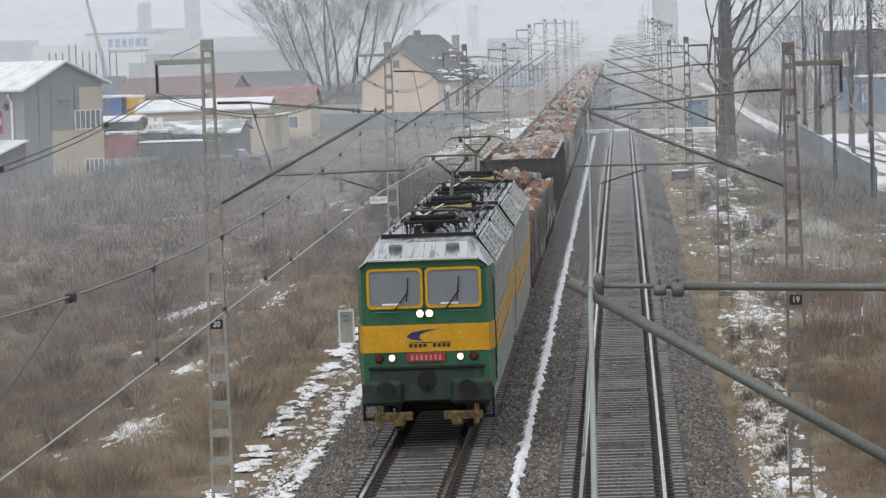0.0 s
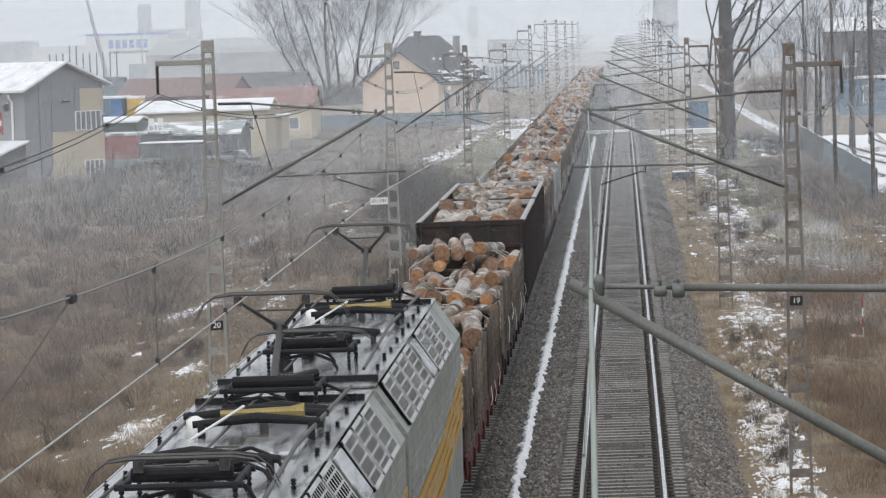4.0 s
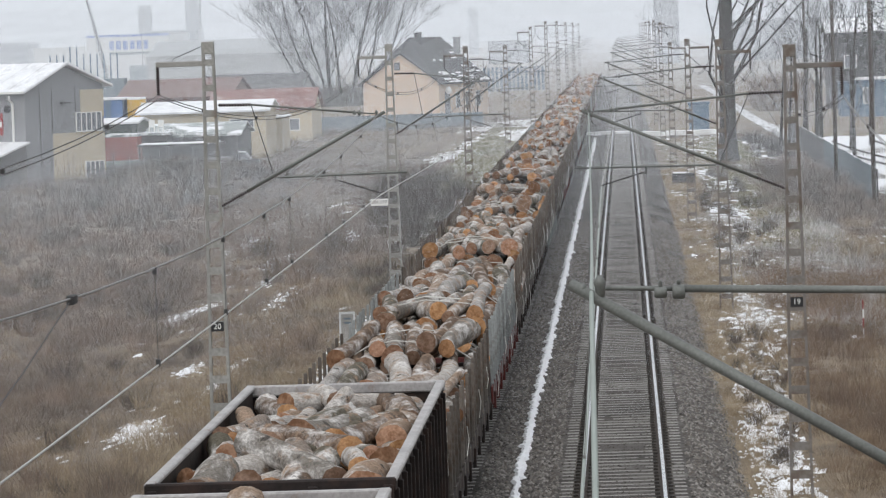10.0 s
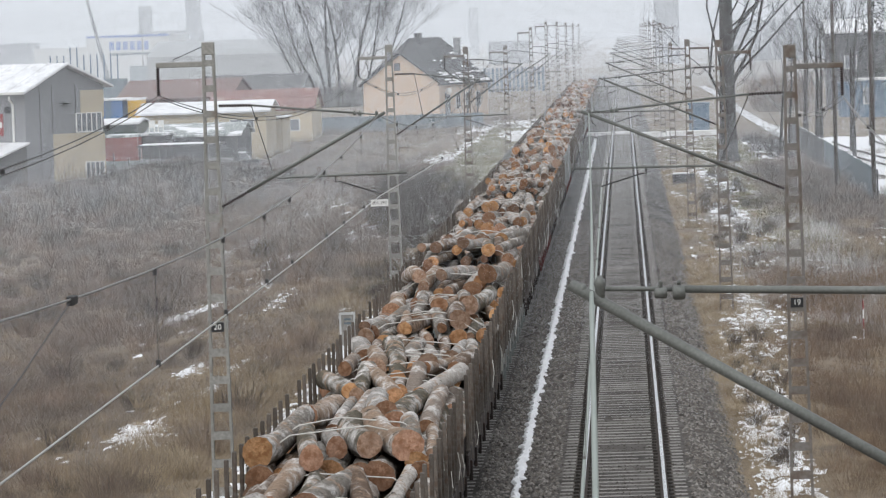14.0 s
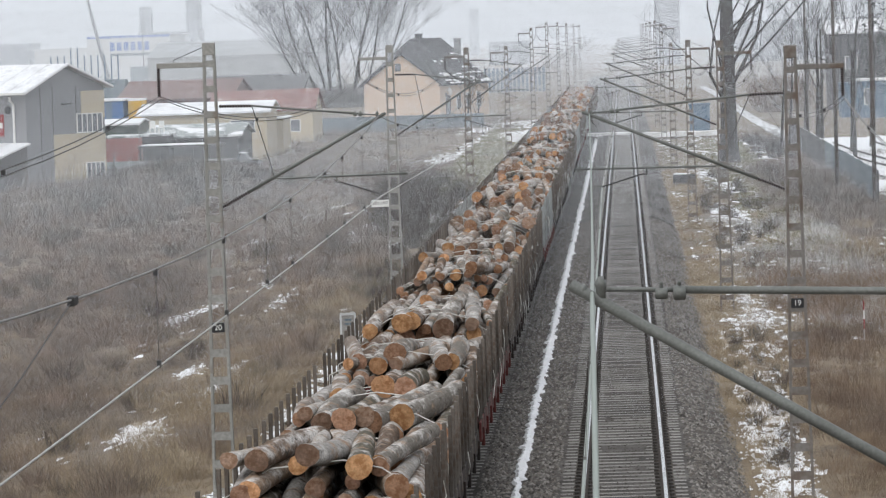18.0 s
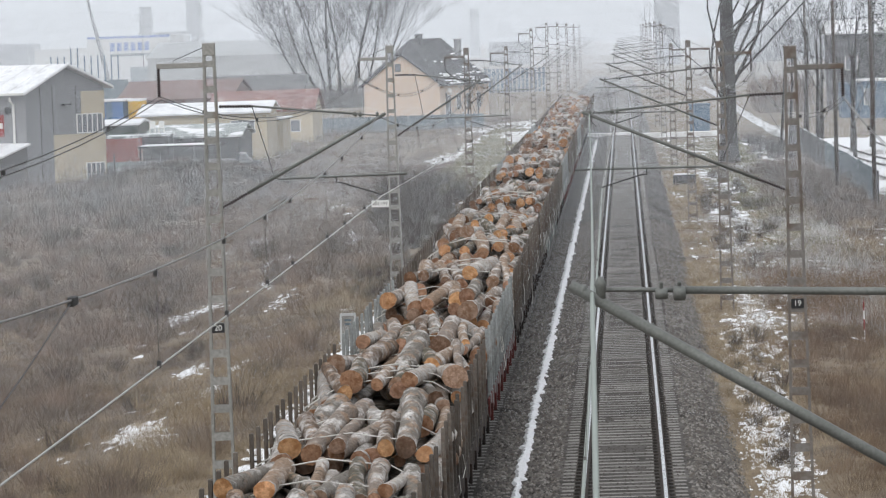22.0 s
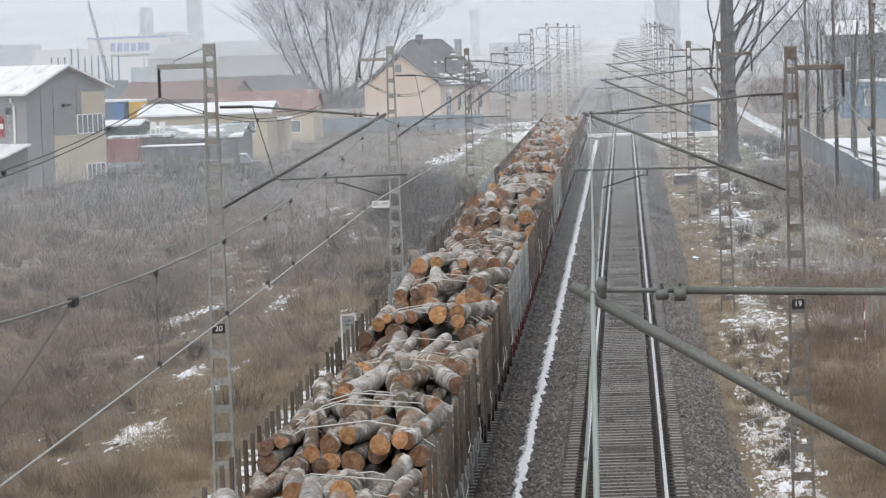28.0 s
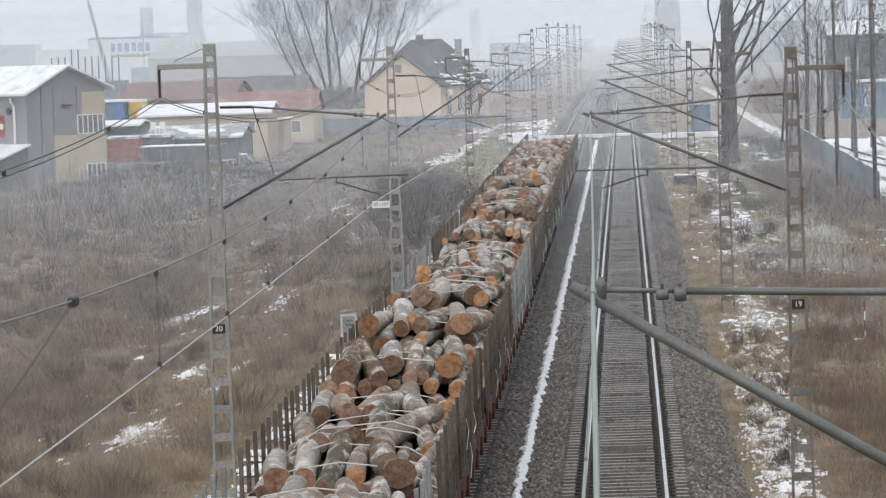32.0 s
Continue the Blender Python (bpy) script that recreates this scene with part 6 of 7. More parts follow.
    for x in (-0.62, 0.62):
        part("roof_vent", Geo().tube([(x, 0.62, 3.90), (x, 0.60, 4.03), (x, 0.60, 4.06)], [0.15, 0.145, 0.10], 16), M["vent"], w)
    part("gutter", Geo().box(-1.18, 1.18, -0.08, 0.03, 3.745, 3.80, c=0.012), M["grille"], w, "pale rain gutter along the cab roof")
    for s in (-1, 1):
        x0, x1 = (0.025, 1.235) if s > 0 else (-1.235, -0.025)
        z0, z1, cr = 2.77, 3.60, 0.10
        ring = []
        for cx, cz, a0 in ((x1 - cr, z1 - cr, 0), (x0 + cr, z1 - cr, 90), (x0 + cr, z0 + cr, 180), (x1 - cr, z0 + cr, 270)):
            ring += [(cx + cr * math.cos(radians(a0 + k * 22.5)), cz + cr * math.sin(radians(a0 + k * 22.5))) for k in range(5)]
        f = part("windscreen", Geo().slab(ring, 0.03, pose(0, 0.035, 0, 90, 0, 0)), M["screen"], w, "windscreen with the reflected sky put into its grey colour")
        g = Geo()
        mx, mz, n = (x0 + x1) / 2, (z0 + z1) / 2, len(ring)
        inner = [(mx + (a - mx) * 0.905, mz + (b - mz) * 0.87) for a, b in ring]
        g.add([(a, y, b) for y in (-0.025, 0.04) for q in (ring, inner) for a, b in q],
              [q for k in range(n) for q in ((k, (k + 1) % n, n + (k + 1) % n, n + k), (n + k, n + (k + 1) % n, 3 * n + (k + 1) % n, 3 * n + k), (k, 2 * n + k, 2 * n + (k + 1) % n, (k + 1) % n))])
        part("window_frame", g, M["yellow"], f)
        part("dash_card", Geo().box(mx - 0.28, mx + 0.1, -0.002, 0.004, z0 + 0.07, z0 + 0.11), M["white"], f)
        px = x0 + 0.42 if s > 0 else x1 - 0.62
        part("wiper", Geo().tube([(px, -0.03, 2.74), (px + 0.22, -0.045, 3.02), (px + 0.31, -0.04, 3.12)], 0.014, 6).tube([(px + 0.26, -0.04, 2.92), (px + 0.31, -0.04, 3.40)], 0.014, 5), M["black"], f)
        part("handrail", Geo().tube([(s * 1.1, -0.03, 2.70), (s * 0.5, -0.03, 2.70)], 0.012, 6), M["green"], w)
        lens(w, s * 0.735, 1.76, 0.068, M["lamp"], "headlamp")
        lens(w, s * 1.02, 1.76, 0.08, M["tail"], "tail_lamp")
        lens(w, s * 0.10, 2.66, 0.078, M["lamp"], "top_lamp")
        g = Geo().box(s * 0.95 - 0.45, s * 0.95 + 0.45, -0.10, 0.1, 0.78, 1.30, c=0.08)
        part("buffer_block", g, M["dark_green"], w)
        part("plough", Geo().box(s * 0.75 - 0.42, s * 0.75 + 0.42, 0.0, 0.08, 0.46, 0.64, c=0.02).box(s * 0.62 - 0.12, s * 0.62 + 0.12, -0.04, 0.05, 0.34, 0.56, at=pose(0, 0, 0), c=0.03).box(s * 1.05 - 0.05, s * 1.05 + 0.05, -0.03, 0.1, 0.36, 0.8, c=0.01), M["dirty_yellow"], w, "dirty yellow rail guard")
        part("step", Geo().box(s * 1.30 - 0.12, s * 1.30 + 0.12, 0.25, 0.65, 0.45, 0.50).box(s * 1.40 - 0.02, s * 1.40 + 0.02, 0.25, 0.65, 0.45, 1.1), M["black"], w)
        d = part("cab_door", Geo().box(s * 1.468 - 0.012, s * 1.468 + 0.012, 0.95, 1.6, 1.2, 3.3), M["green"], w)
        part("door_window", Geo().box(s * 1.478 - 0.012, s * 1.478 + 0.012, 1.05, 1.5, 2.5, 3.2), M["screen"], d)
        part("door_rail", Geo().tube([(s * 1.49, 0.85, 1.5), (s * 1.49, 0.85, 2.4)], 0.012, 6), M["green"], d)
    part("number_board", Geo().box(-0.42, 0.42, -0.02, 0.04, 1.66, 1.85, c=0.01), M["red"], w, "red number board with pale figures")
    for i in range(7):
        x = -0.30 + i * 0.1
        part("figure_bar", Geo().box(x - 0.028, x + 0.028, -0.03, -0.018, 1.70, 1.81), M["pale_red"], w)
    part("front_rail", Geo().box(-1.25, 1.25, -0.05, 0.04, 1.52, 1.58, c=0.015), M["black"], w)
    part("apron", Geo().box(-1.24, 1.24, 0.02, 0.3, 0.85, 1.55, c=0.03), M["dark_green"], w)
    part("coupler_well", Geo().tube([(0, -0.02, 1.28), (0, 0.05, 1.28)], 0.21, 20), M["black"], w)
    part("coupling_hook", Geo().tube([(0, 0.0, 1.2), (0, -0.25, 1.18), (0, -0.28, 1.05)], 0.05, 8), M["black"], w)
    for s in (-1, 1):
        g = Geo().tube([(s * 0.875, -0.1, 1.14), (s * 0.875, -0.4, 1.14)], 0.10, 12).tube([(s * 0.875, -0.4, 1.14), (s * 0.875, -0.46, 1.14)], [0.19, 0.18], 16)
        part("buffer", g, M["black"], w)
    # emblem: a swept dark-blue mark over a line and a row of plain bars
    o = [(-0.33, 2.20), (-0.22, 2.27), (0.02, 2.315), (0.40, 2.345), (0.10, 2.285), (-0.04, 2.235), (-0.06, 2.16), (0.02, 2.10), (-0.16, 2.12), (-0.28, 2.155)]
    part("emblem", Geo().slab(o, 0.012, pose(-0.08, 0.02, 0, 90, 0, 0)), M["blue"], w)
    part("emblem_line", Geo().box(-0.36, 0.55, 0.008, 0.02, 2.055, 2.068), M["plate"], w)
    for i in range(9):
        if i != 4:
            part("letter_bar", Geo().box(-0.36 + i * 0.102, -0.29 + i * 0.102, 0.008, 0.02, 1.965, 2.035), M["plate"], w)
    return w


def narrow(loco, k):
    """Draws the body in to its true width, leaving the running gear alone."""
    for ob in loco.children_recursive:
        if ob.type == "MESH" and not ob.name.startswith(("bogie", "wheelset")):
            ob.data.transform(Matrix.Diagonal((k, 1, 1, 1)))
    return loco


TRAIN = []      # each vehicle with its distance behind the nose


def train():
    TRAIN.append((narrow(locomotive(True), 0.955), 0.0))
    TRAIN.append((narrow(locomotive(False), 0.955), 17.25))
    lab = {"wagon": "dark brown stake wagon loaded with strapped roundwood logs", "wagon_red": "oxide-red stake wagon loaded with strapped roundwood logs", "wagon_grey": "green-grey stake wagon loaded with strapped roundwood logs"}
    proto = {}
    rnd = random.Random(11)
    plan = [(34.7, 21.6, "wagon_red", "stake"), (56.3, 21.6, "wagon", "stake")]
    kinds = [("wagon", "stake"), ("wagon_red", "stake_grey"), ("wagon", "stake"), ("wagon", "stake"), ("wagon_grey", "stake"), ("wagon", "stake"), ("wagon_red", "stake"), ("wagon", "stake")]
    late = {14: ("wagon_red", "stake_grey"), 15: ("wagon_red", "stake"), 16: ("wagon_red", "stake"), 17: ("wagon_red", "stake_grey")}
    for i in range(24):
        plan.append((107.0 + 20.2 * i, 20.2, *late.get(i, kinds[i % len(kinds)])))
    for s, length, kind, steel in plan:
        key = (length, kind, steel)
        if key not in proto:
            w = proto[key] = stake_wagon(length, M[kind], lab[kind], M[steel])
        else:
            w = None
        TRAIN.append(([key, w], s))
    # copy the empty wagons first, then load each one by itself
    for n, (w, s) in enumerate(TRAIN):
        if isinstance(w, list) and w[1] is None:
            TRAIN[n] = (copy_thing(proto[w[0]], Matrix()), s)
        elif isinstance(w, list):
            TRAIN[n] = (w[1], s)
    high = {(-1, 3), (0, 3), (1, 1), (2, 2), (4, 2), (5, 0), (5, 2), (6, 2), (7, 1), (9, 2), (10, 3), (12, 1), (13, 2), (14, 0), (14, 2), (15, 3), (16, 1), (16, 3), (19, 0), (21, 2)}
    thick = {-2: 0.8, -1: 0.9, 0: 0.8, 1: 0.9, 2: 0.8, 5: 0.5, 6: 0.4, 7: 0.2, 8: 0.3, 9: 0.7, 13: 0.7, 14: 0.9, 15: 0.9, 16: 1.0, 17: 0.7}
    n = -2
    for w, s in TRAIN:
        if w.name.startswith("stake_wagon"):
            m = ((21.6 if s < 100 else 20.2) - 1.6) / 4
            for k in range(4):
                follow = (n, k + 1) if k < 3 else (n + 1, 0)
                heap = 2.40 if (n, k) in high else (1.98 if follow in high else rnd.choice((2.05, 2.15, 2.25, 2.3)))
                heap = 2.56 if (n, k) == (-1, 3) else heap
                stack(w, 0.8 + m * (k + 0.5), rnd, heap + rnd.uniform(-0.05, 0.06), thick.get(n, 0.5) + rnd.uniform(-0.2, 0.2), m)
            n += 1
    a = open_wagon()
    b = copy_thing(a, Matrix())
    TRAIN.append((a, 78.0))
    TRAIN.append((b, 92.45))
    fill(a, 1)
    fill(b, 2)


def gone(t):
    """Metres that the train has run after t seconds: it gathers speed slowly."""
    return 12.7 * t + 0.03 * t * t


def motions():
    for w, s in TRAIN:
        walk(w, [(float(t), pose(LEFT + (0.05 if s < 30 else 0.0), FRONT + s - gone(t), 0)) for t in range(0, 33, 2)])

# ---- buildings, trees and far things ----


def block(name, label, category, x0, x1, y0, y1, z0, z1, wall, roof, rise=0.0, over=0.2, turn=0.0):
    """A plain shed: walls and a flat, or along x a gabled, roof."""
    t = thing(name, label, category, Matrix.Translation(((x0 + x1) / 2, y0, 0)) @ pose(0, 0, 0, 0, 0, turn))
    w, d = (x1 - x0) / 2, y1 - y0
    if rise <= 0:
        part("wall", Geo().box(-w, w, 0, d, z0, z1), wall, t)
        part("roof", Geo().box(-w - over, w + over, -over, d + over, z1, z1 + 0.18, c=0.03), roof, t)
    else:
        g = Geo().add([(-w, 0, z0), (w, 0, z0), (w, 0, z1), (-w, 0, z1), (-w, d, z0), (w, d, z0), (w, d, z1), (-w, d, z1)], [(0, 1, 2, 3), (5, 4, 7, 6), (1, 5, 6, 2), (4, 0, 3, 7), (3, 2, 6, 7)])
        g.add([(-w, d / 2, z1 + rise), (-w, 0, z1), (-w, d, z1), (w, d / 2, z1 + rise), (w, 0, z1), (w, d, z1)], [(0, 2, 1), (3, 4, 5)])
        part("wall", g, wall, t)
        for a, b in ((-over, d / 2), (d + over, d / 2)):
            k = rise / (d / 2)
            za = z1 - over * k
            part("roof", Geo().add([(-w - over, a, za + 0.02), (w + over, a, za + 0.02), (w + over, b, z1 + rise + 0.02), (-w - over, b, z1 + rise + 0.02),
                                    (-w - over, a, za + 0.17), (w + over, a, za + 0.17), (w + over, b, z1 + rise + 0.17), (-w - over, b, z1 + rise + 0.17)],
                                   [(0, 1, 2, 3), (7, 6, 5, 4), (0, 4, 5, 1), (1, 5, 6, 2), (2, 6, 7, 3), (3, 7, 4, 0)]), roof, t)
    return t


def window(parent, x0, x1, y, z0, z1, n=1, mat="white"):
    f = part("window", Geo().box(x0 - 0.04, x1 + 0.04, y - 0.06, y + 0.02, z0 - 0.07, z0), M[mat], parent)
    part("head_rail", Geo().box(x0 - 0.04, x1 + 0.04, y - 0.05, y + 0.02, z1, z1 + 0.06), M[mat], f)
    for i in range(n + 1):
        x = x0 + (x1 - x0) * i / n
        part("mullion", Geo().box(x - 0.04, x + 0.04, y - 0.052, y + 0.018, z0, z1), M[mat], f)
    for i in range(n):
        a, b = x0 + (x1 - x0) * i / n + 0.04, x0 + (x1 - x0) * (i + 1) / n - 0.04
        part("pane", Geo().box(a, b, y - 0.02, y - 0.005, z0, z1), M["screen"], f)
    return f


def house():
    h = thing("house", "cream plastered house with steep dark slate roof dusted with snow", "house", Matrix.Translation((-27.7, 446, 0)) @ pose(0, 0, 0, 0, 0, -20))
    W, D, e, top = 8.8, 14.0, 3.25, 7.9
    g = Geo().add([(0, 0, -1.5), (W, 0, -1.5), (W, 0, e), (W * 0.515, 0, 6.25), (W * 0.485, 0, 6.25), (0, 0, e), (0, D, -1.5), (W, D, -1.5), (W, D, e), (W * 0.515, D, 6.25), (W * 0.485, D, 6.25), (0, D, e)],
                  [(0, 1, 2, 3, 4, 5), (11, 10, 9, 8, 7, 6), (1, 7, 8, 2), (6, 0, 5, 11), (2, 8, 9, 3), (3, 9, 10, 4), (4, 10, 11, 5)])
    part("wall", g, M["plaster"], h)
    o, zt = 0.45, e - 0.28
    pk = [(W / 2, 2.6, top), (W / 2, D - 2.6, top)]
    ev = [(-o, -o, zt), (W + o, -o, zt), (W + o, D + o, zt), (-o, D + o, zt)]
    hip = [(W * 0.5 - 0.25, -o, 6.3), (W * 0.5 + 0.25, -o, 6.3)]
    hip2 = [(W * 0.5 - 0.25, D + o, 6.3), (W * 0.5 + 0.25, D + o, 6.3)]
    v = ev + pk + hip + hip2
    up = [(x, y, z + 0.18) for x, y, z in v]
    fc = [(1, 2, 9, 5, 4, 7), (3, 0, 6, 4, 5, 8), (6, 7, 4), (9, 8, 5)]
    n = len(v)
    g = Geo().add(v + up, [tuple(i + n for i in q) for q in fc] + [tuple(reversed(q)) for q in fc] + [(0, 6, 6 + n, n), (6, 7, 7 + n, 6 + n), (7, 1, 1 + n, 7 + n), (1, 2, 2 + n, 1 + n), (2, 9, 9 + n, 2 + n), (3, 0, n, 3 + n), (8, 3, 3 + n, 8 + n)])
    roof = part("roof", g, M["slate"], h, "dark slate roof")
    for x, y, z, k in ((W / 2, 5.2, 7.7, 0.9), (W / 2 + 1.8, D - 2.2, 6.4, 1.55), (W / 2 - 2.6, 3.4, 5.6, 1.7)):
        part("chimney", Geo().box(x - 0.3, x + 0.3, y - 0.3, y + 0.3, z - 1.2, z + k, c=0.02).box(x - 0.36, x + 0.36, y - 0.36, y + 0.36, z + k - 0.12, z + k), M["slate"] if k < 1.5 else M["clad"], roof)
    window(h, 3.75, 4.35, -0.03, 4.7, 5.4, 1, "slate")
    part("eaves_board", Geo().box(-0.1, 0.05, -0.12, -0.02, 2.9, 3.1).box(W - 0.05, W + 0.1, -0.12, -0.02, 2.9, 3.1), M["slate"], h)
    part("door", Geo().box(W - 0.01, W + 0.03, 1.6, 3.0, -1.0, 2.2), M["glass"], h, "dark door in the long wall")
    for y in (4.6, 7.4, 10.4):
        f = part("window", Geo().box(W - 0.02, W + 0.05, y, y + 1.2, 0.4, 2.1), M["white"], h)
        for k in (0.06, 0.63):
            part("pane", Geo().box(W + 0.04, W + 0.06, y + k, y + k + 0.5, 0.5, 2.0), M["glass"], f)
    rnd = random.Random(8)
    # rows of snow caught on the tile courses
    for i in range(46):
        r = rnd.random()
        y = rnd.uniform(1.0, D - 0.5)
        x = W + 0.4 - r * 3.2 * rnd.random()
        k = (top - zt) / (W / 2 + o)
        z = zt + 0.19 + (W + o - x) * k
        w = rnd.uniform(0.25, 0.9)
        part("roof_snow", Geo().box(-0.09, 0.09, -w, w, -0.02, 0.03, at=pose(x, y, z, 0, math.degrees(math.atan(k)), 0)), M["snow"], roof)
    part("dish", Geo().tube([(W + 0.5, 1.5, 2.3), (W + 0.45, 1.3, 2.3)], [0.4, 0.05], 14), M["white"], h)


def grey_building():
    b = thing("industrial_building", "grey and beige two-storey industrial building with snowy sheet-metal gable roof", "building", Matrix.Translation((-43.0, 299, 0)) @ pose(0, 0, 0, 0, 0, 50))
    W, D, e, top = 7.7, 24.0, 5.2, 7.0
    g = Geo().add([(0, 0, -2.5), (W, 0, -2.5), (W, 0, e + 0.35), (W / 2, 0, top), (0, 0, e), (0, D, -2.5), (W, D, -2.5), (W, D, e + 0.35), (W / 2, D, top), (0, D, e)], [(0, 1, 2, 3, 4), (9, 8, 7, 6, 5), (1, 6, 7, 2), (5, 0, 4, 9), (2, 7, 8, 3), (3, 8, 9, 4)])
    part("wall", g, M["clad"], b)
    part("lower_panel", Geo().box(2.6, W + 0.02, -0.02, 0.01, -2.5, 2.1), M["beige"], b, "beige rendered wall panel")
    part("upper_panel", Geo().box(5.4, W + 0.02, -0.025, 0.01, 3.2, 5.2), M["beige"], b)
    for x in (1.4, 2.6, 4.9):
        part("panel_joint", Geo().box(x - 0.02, x + 0.02, -0.03, 0.0, 2.15 if x > 2 else -2, 5.6), M["dark_fence"], b)
    window(b, 4.9, 7.4, -0.04, 2.2, 3.5, 5)
    window(b, 5.7, 7.5, -0.04, -1.6, -0.1, 4)
    part("wall_lamp", Geo().box(3.4, 4.1, -0.35, 0.0, 4.25, 4.35), M["plate"], b)
    for x0, x1, z0, z1 in ((-0.5, W / 2, e - 0.12, top + 0.1), (W / 2, W + 0.6, top + 0.1, e + 0.15)):
        v = [(x0, -0.5, z0), (x1, -0.5, z1), (x1, D + 0.5, z1), (x0, D + 0.5, z0)]
        p = part("roof", Geo().add(v + [(x, y, z + 0.14) for x, y, z in v], [(4, 5, 6, 7), (3, 2, 1, 0), (0, 1, 5, 4), (1, 2, 6, 5), (2, 3, 7, 6), (3, 0, 4, 7)]), M["white_roof"], b, "snow-dusted sheet roof")
        for i in range(14):
            y = -0.4 + i * (D + 0.8) / 13
            part("roof_seam", Geo().add([(x0, y - 0.03, z0 + 0.14), (x0, y + 0.03, z0 + 0.14), (x1, y + 0.03, z1 + 0.14), (x1, y - 0.03, z1 + 0.14), (x0, y, z0 + 0.2), (x1, y, z1 + 0.2)], [(0, 1, 4), (1, 2, 5, 4), (2, 3, 5), (3, 0, 4, 5)]), M["white_roof"], p)
    part("downpipe", Geo().tube([(-0.45, 1.2, 4.95), (-0.45, 1.2, 4.7), (-0.12, 1.2, 4.4), (-0.12, 1.2, 1.6), (-0.5, 1.2, 1.3)], 0.09, 8), M["white"], b)
    part("gutter", Geo().box(-0.65, -0.5, -0.5, D, e - 0.1, e + 0.06), M["white"], b)
    part("canopy", Geo().add([(-0.02, -0.4, 1.5), (-4.5, -0.4, 0.1), (-4.5, 14, 0.1), (-0.02, 14, 1.5), (-0.02, -0.4, 1.62), (-4.5, -0.4, 0.22), (-4.5, 14, 0.22), (-0.02, 14, 1.62)], [(0, 1, 2, 3), (7, 6, 5, 4), (0, 4, 5, 1), (1, 5, 6, 2), (2, 6, 7, 3), (3, 7, 4, 0)]), M["white_roof"], b, "snowy lean-to canopy")
    part("sign", Geo().box(-0.06, -0.01, 2.4, 5.4, 2.1, 3.7), M["red"], b, "red sign with a pale mark")
    part("sign_mark", Geo().box(-0.08, -0.05, 2.5, 3.2, 2.7, 3.1), M["white"], b)
    part("vent", Geo().tube([(-0.12, 1.9, 4.0), (0.0, 1.9, 4.0)], 0.28, 12), M["plate"], b)


def yard():
    """The sheds, containers and clutter between the building and the house."""
    blue = block("container", "blue steel shipping container in a yard", "container", -43.9, -41.5, 345, 350, -1, 3.8, M["blue_box"], M["white_roof"])
    part("stripe", Geo().box(-0.25, 0.25, -0.03, 0, 2.2, 4.0), M["steel_blue"], blue)
    block("container", "ochre yellow site container in a yard", "container", -41.2, -40.1, 346, 350, -1, 3.75, M["ochre"], M["white_roof"], over=0.02)
    block("shed", "dark green low shed with snow along its roof", "shed", -43.6, -38.9, 333, 341, -1.5, 2.0, M["dark_green"], M["white_roof"], rise=0.3, over=0.15)
    block("container", "brick-red steel container beside the brush", "container", -39.9, -37.2, 318, 324, -2, 1.3, M["red_box"], M["grey_roof"], over=0.05)
    block("container", "pink-red crate under the sheds", "container", -42.2, -40.6, 335, 338, -1.5, 2.0, M["red_box"], M["white_roof"], over=0.0)
    s = block("shed", "beige single-storey shed with snow-covered roof", "shed", -39.7, -29.3, 342, 352, -1.5, 2.55, M["beige"], M["white_roof"], rise=0.75, over=0.4)
    window(s, 2.2, 4.2, -0.04, 0.9, 1.9, 2)
    block("shed", "low shed with grey felt roof and lying snow", "shed", -37.4, -30.2, 326, 338, -2, 1.0, M["dark_fence"], M["grey_roof"], rise=0.8, over=0.3)
    lo = block("shed", "long low store with rusty red corrugated roof and beige wall", "shed", -37.5, -28.2, 378, 390, -1.5, 2.0, M["beige"], M["red_roof"], rise=1.7, over=0.3)
    for x in (-2.0, 0.6, 2.6):
        window(lo, x, x + 0.9, -0.04, 0.1, 1.1, 1)
    block("shed", "low garage with dark gabled roof", "shed", -31.6, -28.8, 352, 360, -1.5, 1.7, M["beige"], M["white_roof"], over=0.2)
    block("warehouse", "wide warehouse with brown gabled roof", "warehouse", -50.4, -39.2, 415, 440, -1, 2.8, M["brown_roof"], M["brown_roof"], rise=1.7, over=0.3)
    for x in (-36.6, -35.9):
        c = thing("garden_chair", "white plastic garden chair on a shed roof", "chair", pose(x, 323.0, 1.5), group="white garden chairs")
        part("seat", Geo().box(-0.22, 0.22, -0.2, 0.2, 0.40, 0.44, c=0.01), M["white"], c)
        part("backrest", Geo().box(-0.22, 0.22, 0.17, 0.21, 0.44, 0.95, c=0.01), M["white"], c)
        for a in (-0.2, 0.2):
            for b in (-0.18, 0.18):
                part("leg", Geo().box(a - 0.025, a + 0.025, b - 0.025, b + 0.025, 0, 0.4), M["white"], c)
    p = block("shelter", "flat-topped open shelter with boxes on it", "shelter", -37.3, -35.2, 321, 325, -2, 1.3, M["dark_fence"], M["grey_roof"], over=0.2)
    wall = thing("yard_wall", "pale concrete wall with dark posts along the yard", "wall", pose(0, 0, 0))
    for i in range(9):
        x = -39.6 + i * 1.15
        part("panel", Geo().box(x + 0.05, x + 1.1, 313, 313.1, -2.2, -0.35, c=0.01), M["dull_hall"], wall)
        part("post", Geo().box(x - 0.05, x + 0.05, 312.95, 313.15, -2.2, -0.1 + 0.4 * (i % 3 == 1)), M["dark_fence"], wall)
    lean = thing("carport", "open carport with flat roof edged with snow on thin posts", "shelter", pose(0, 0, 0))
    part("roof", Geo().box(-36.9, -30.6, 315, 320, 0.55, 0.70, c=0.02), M["dark_fence"], lean)
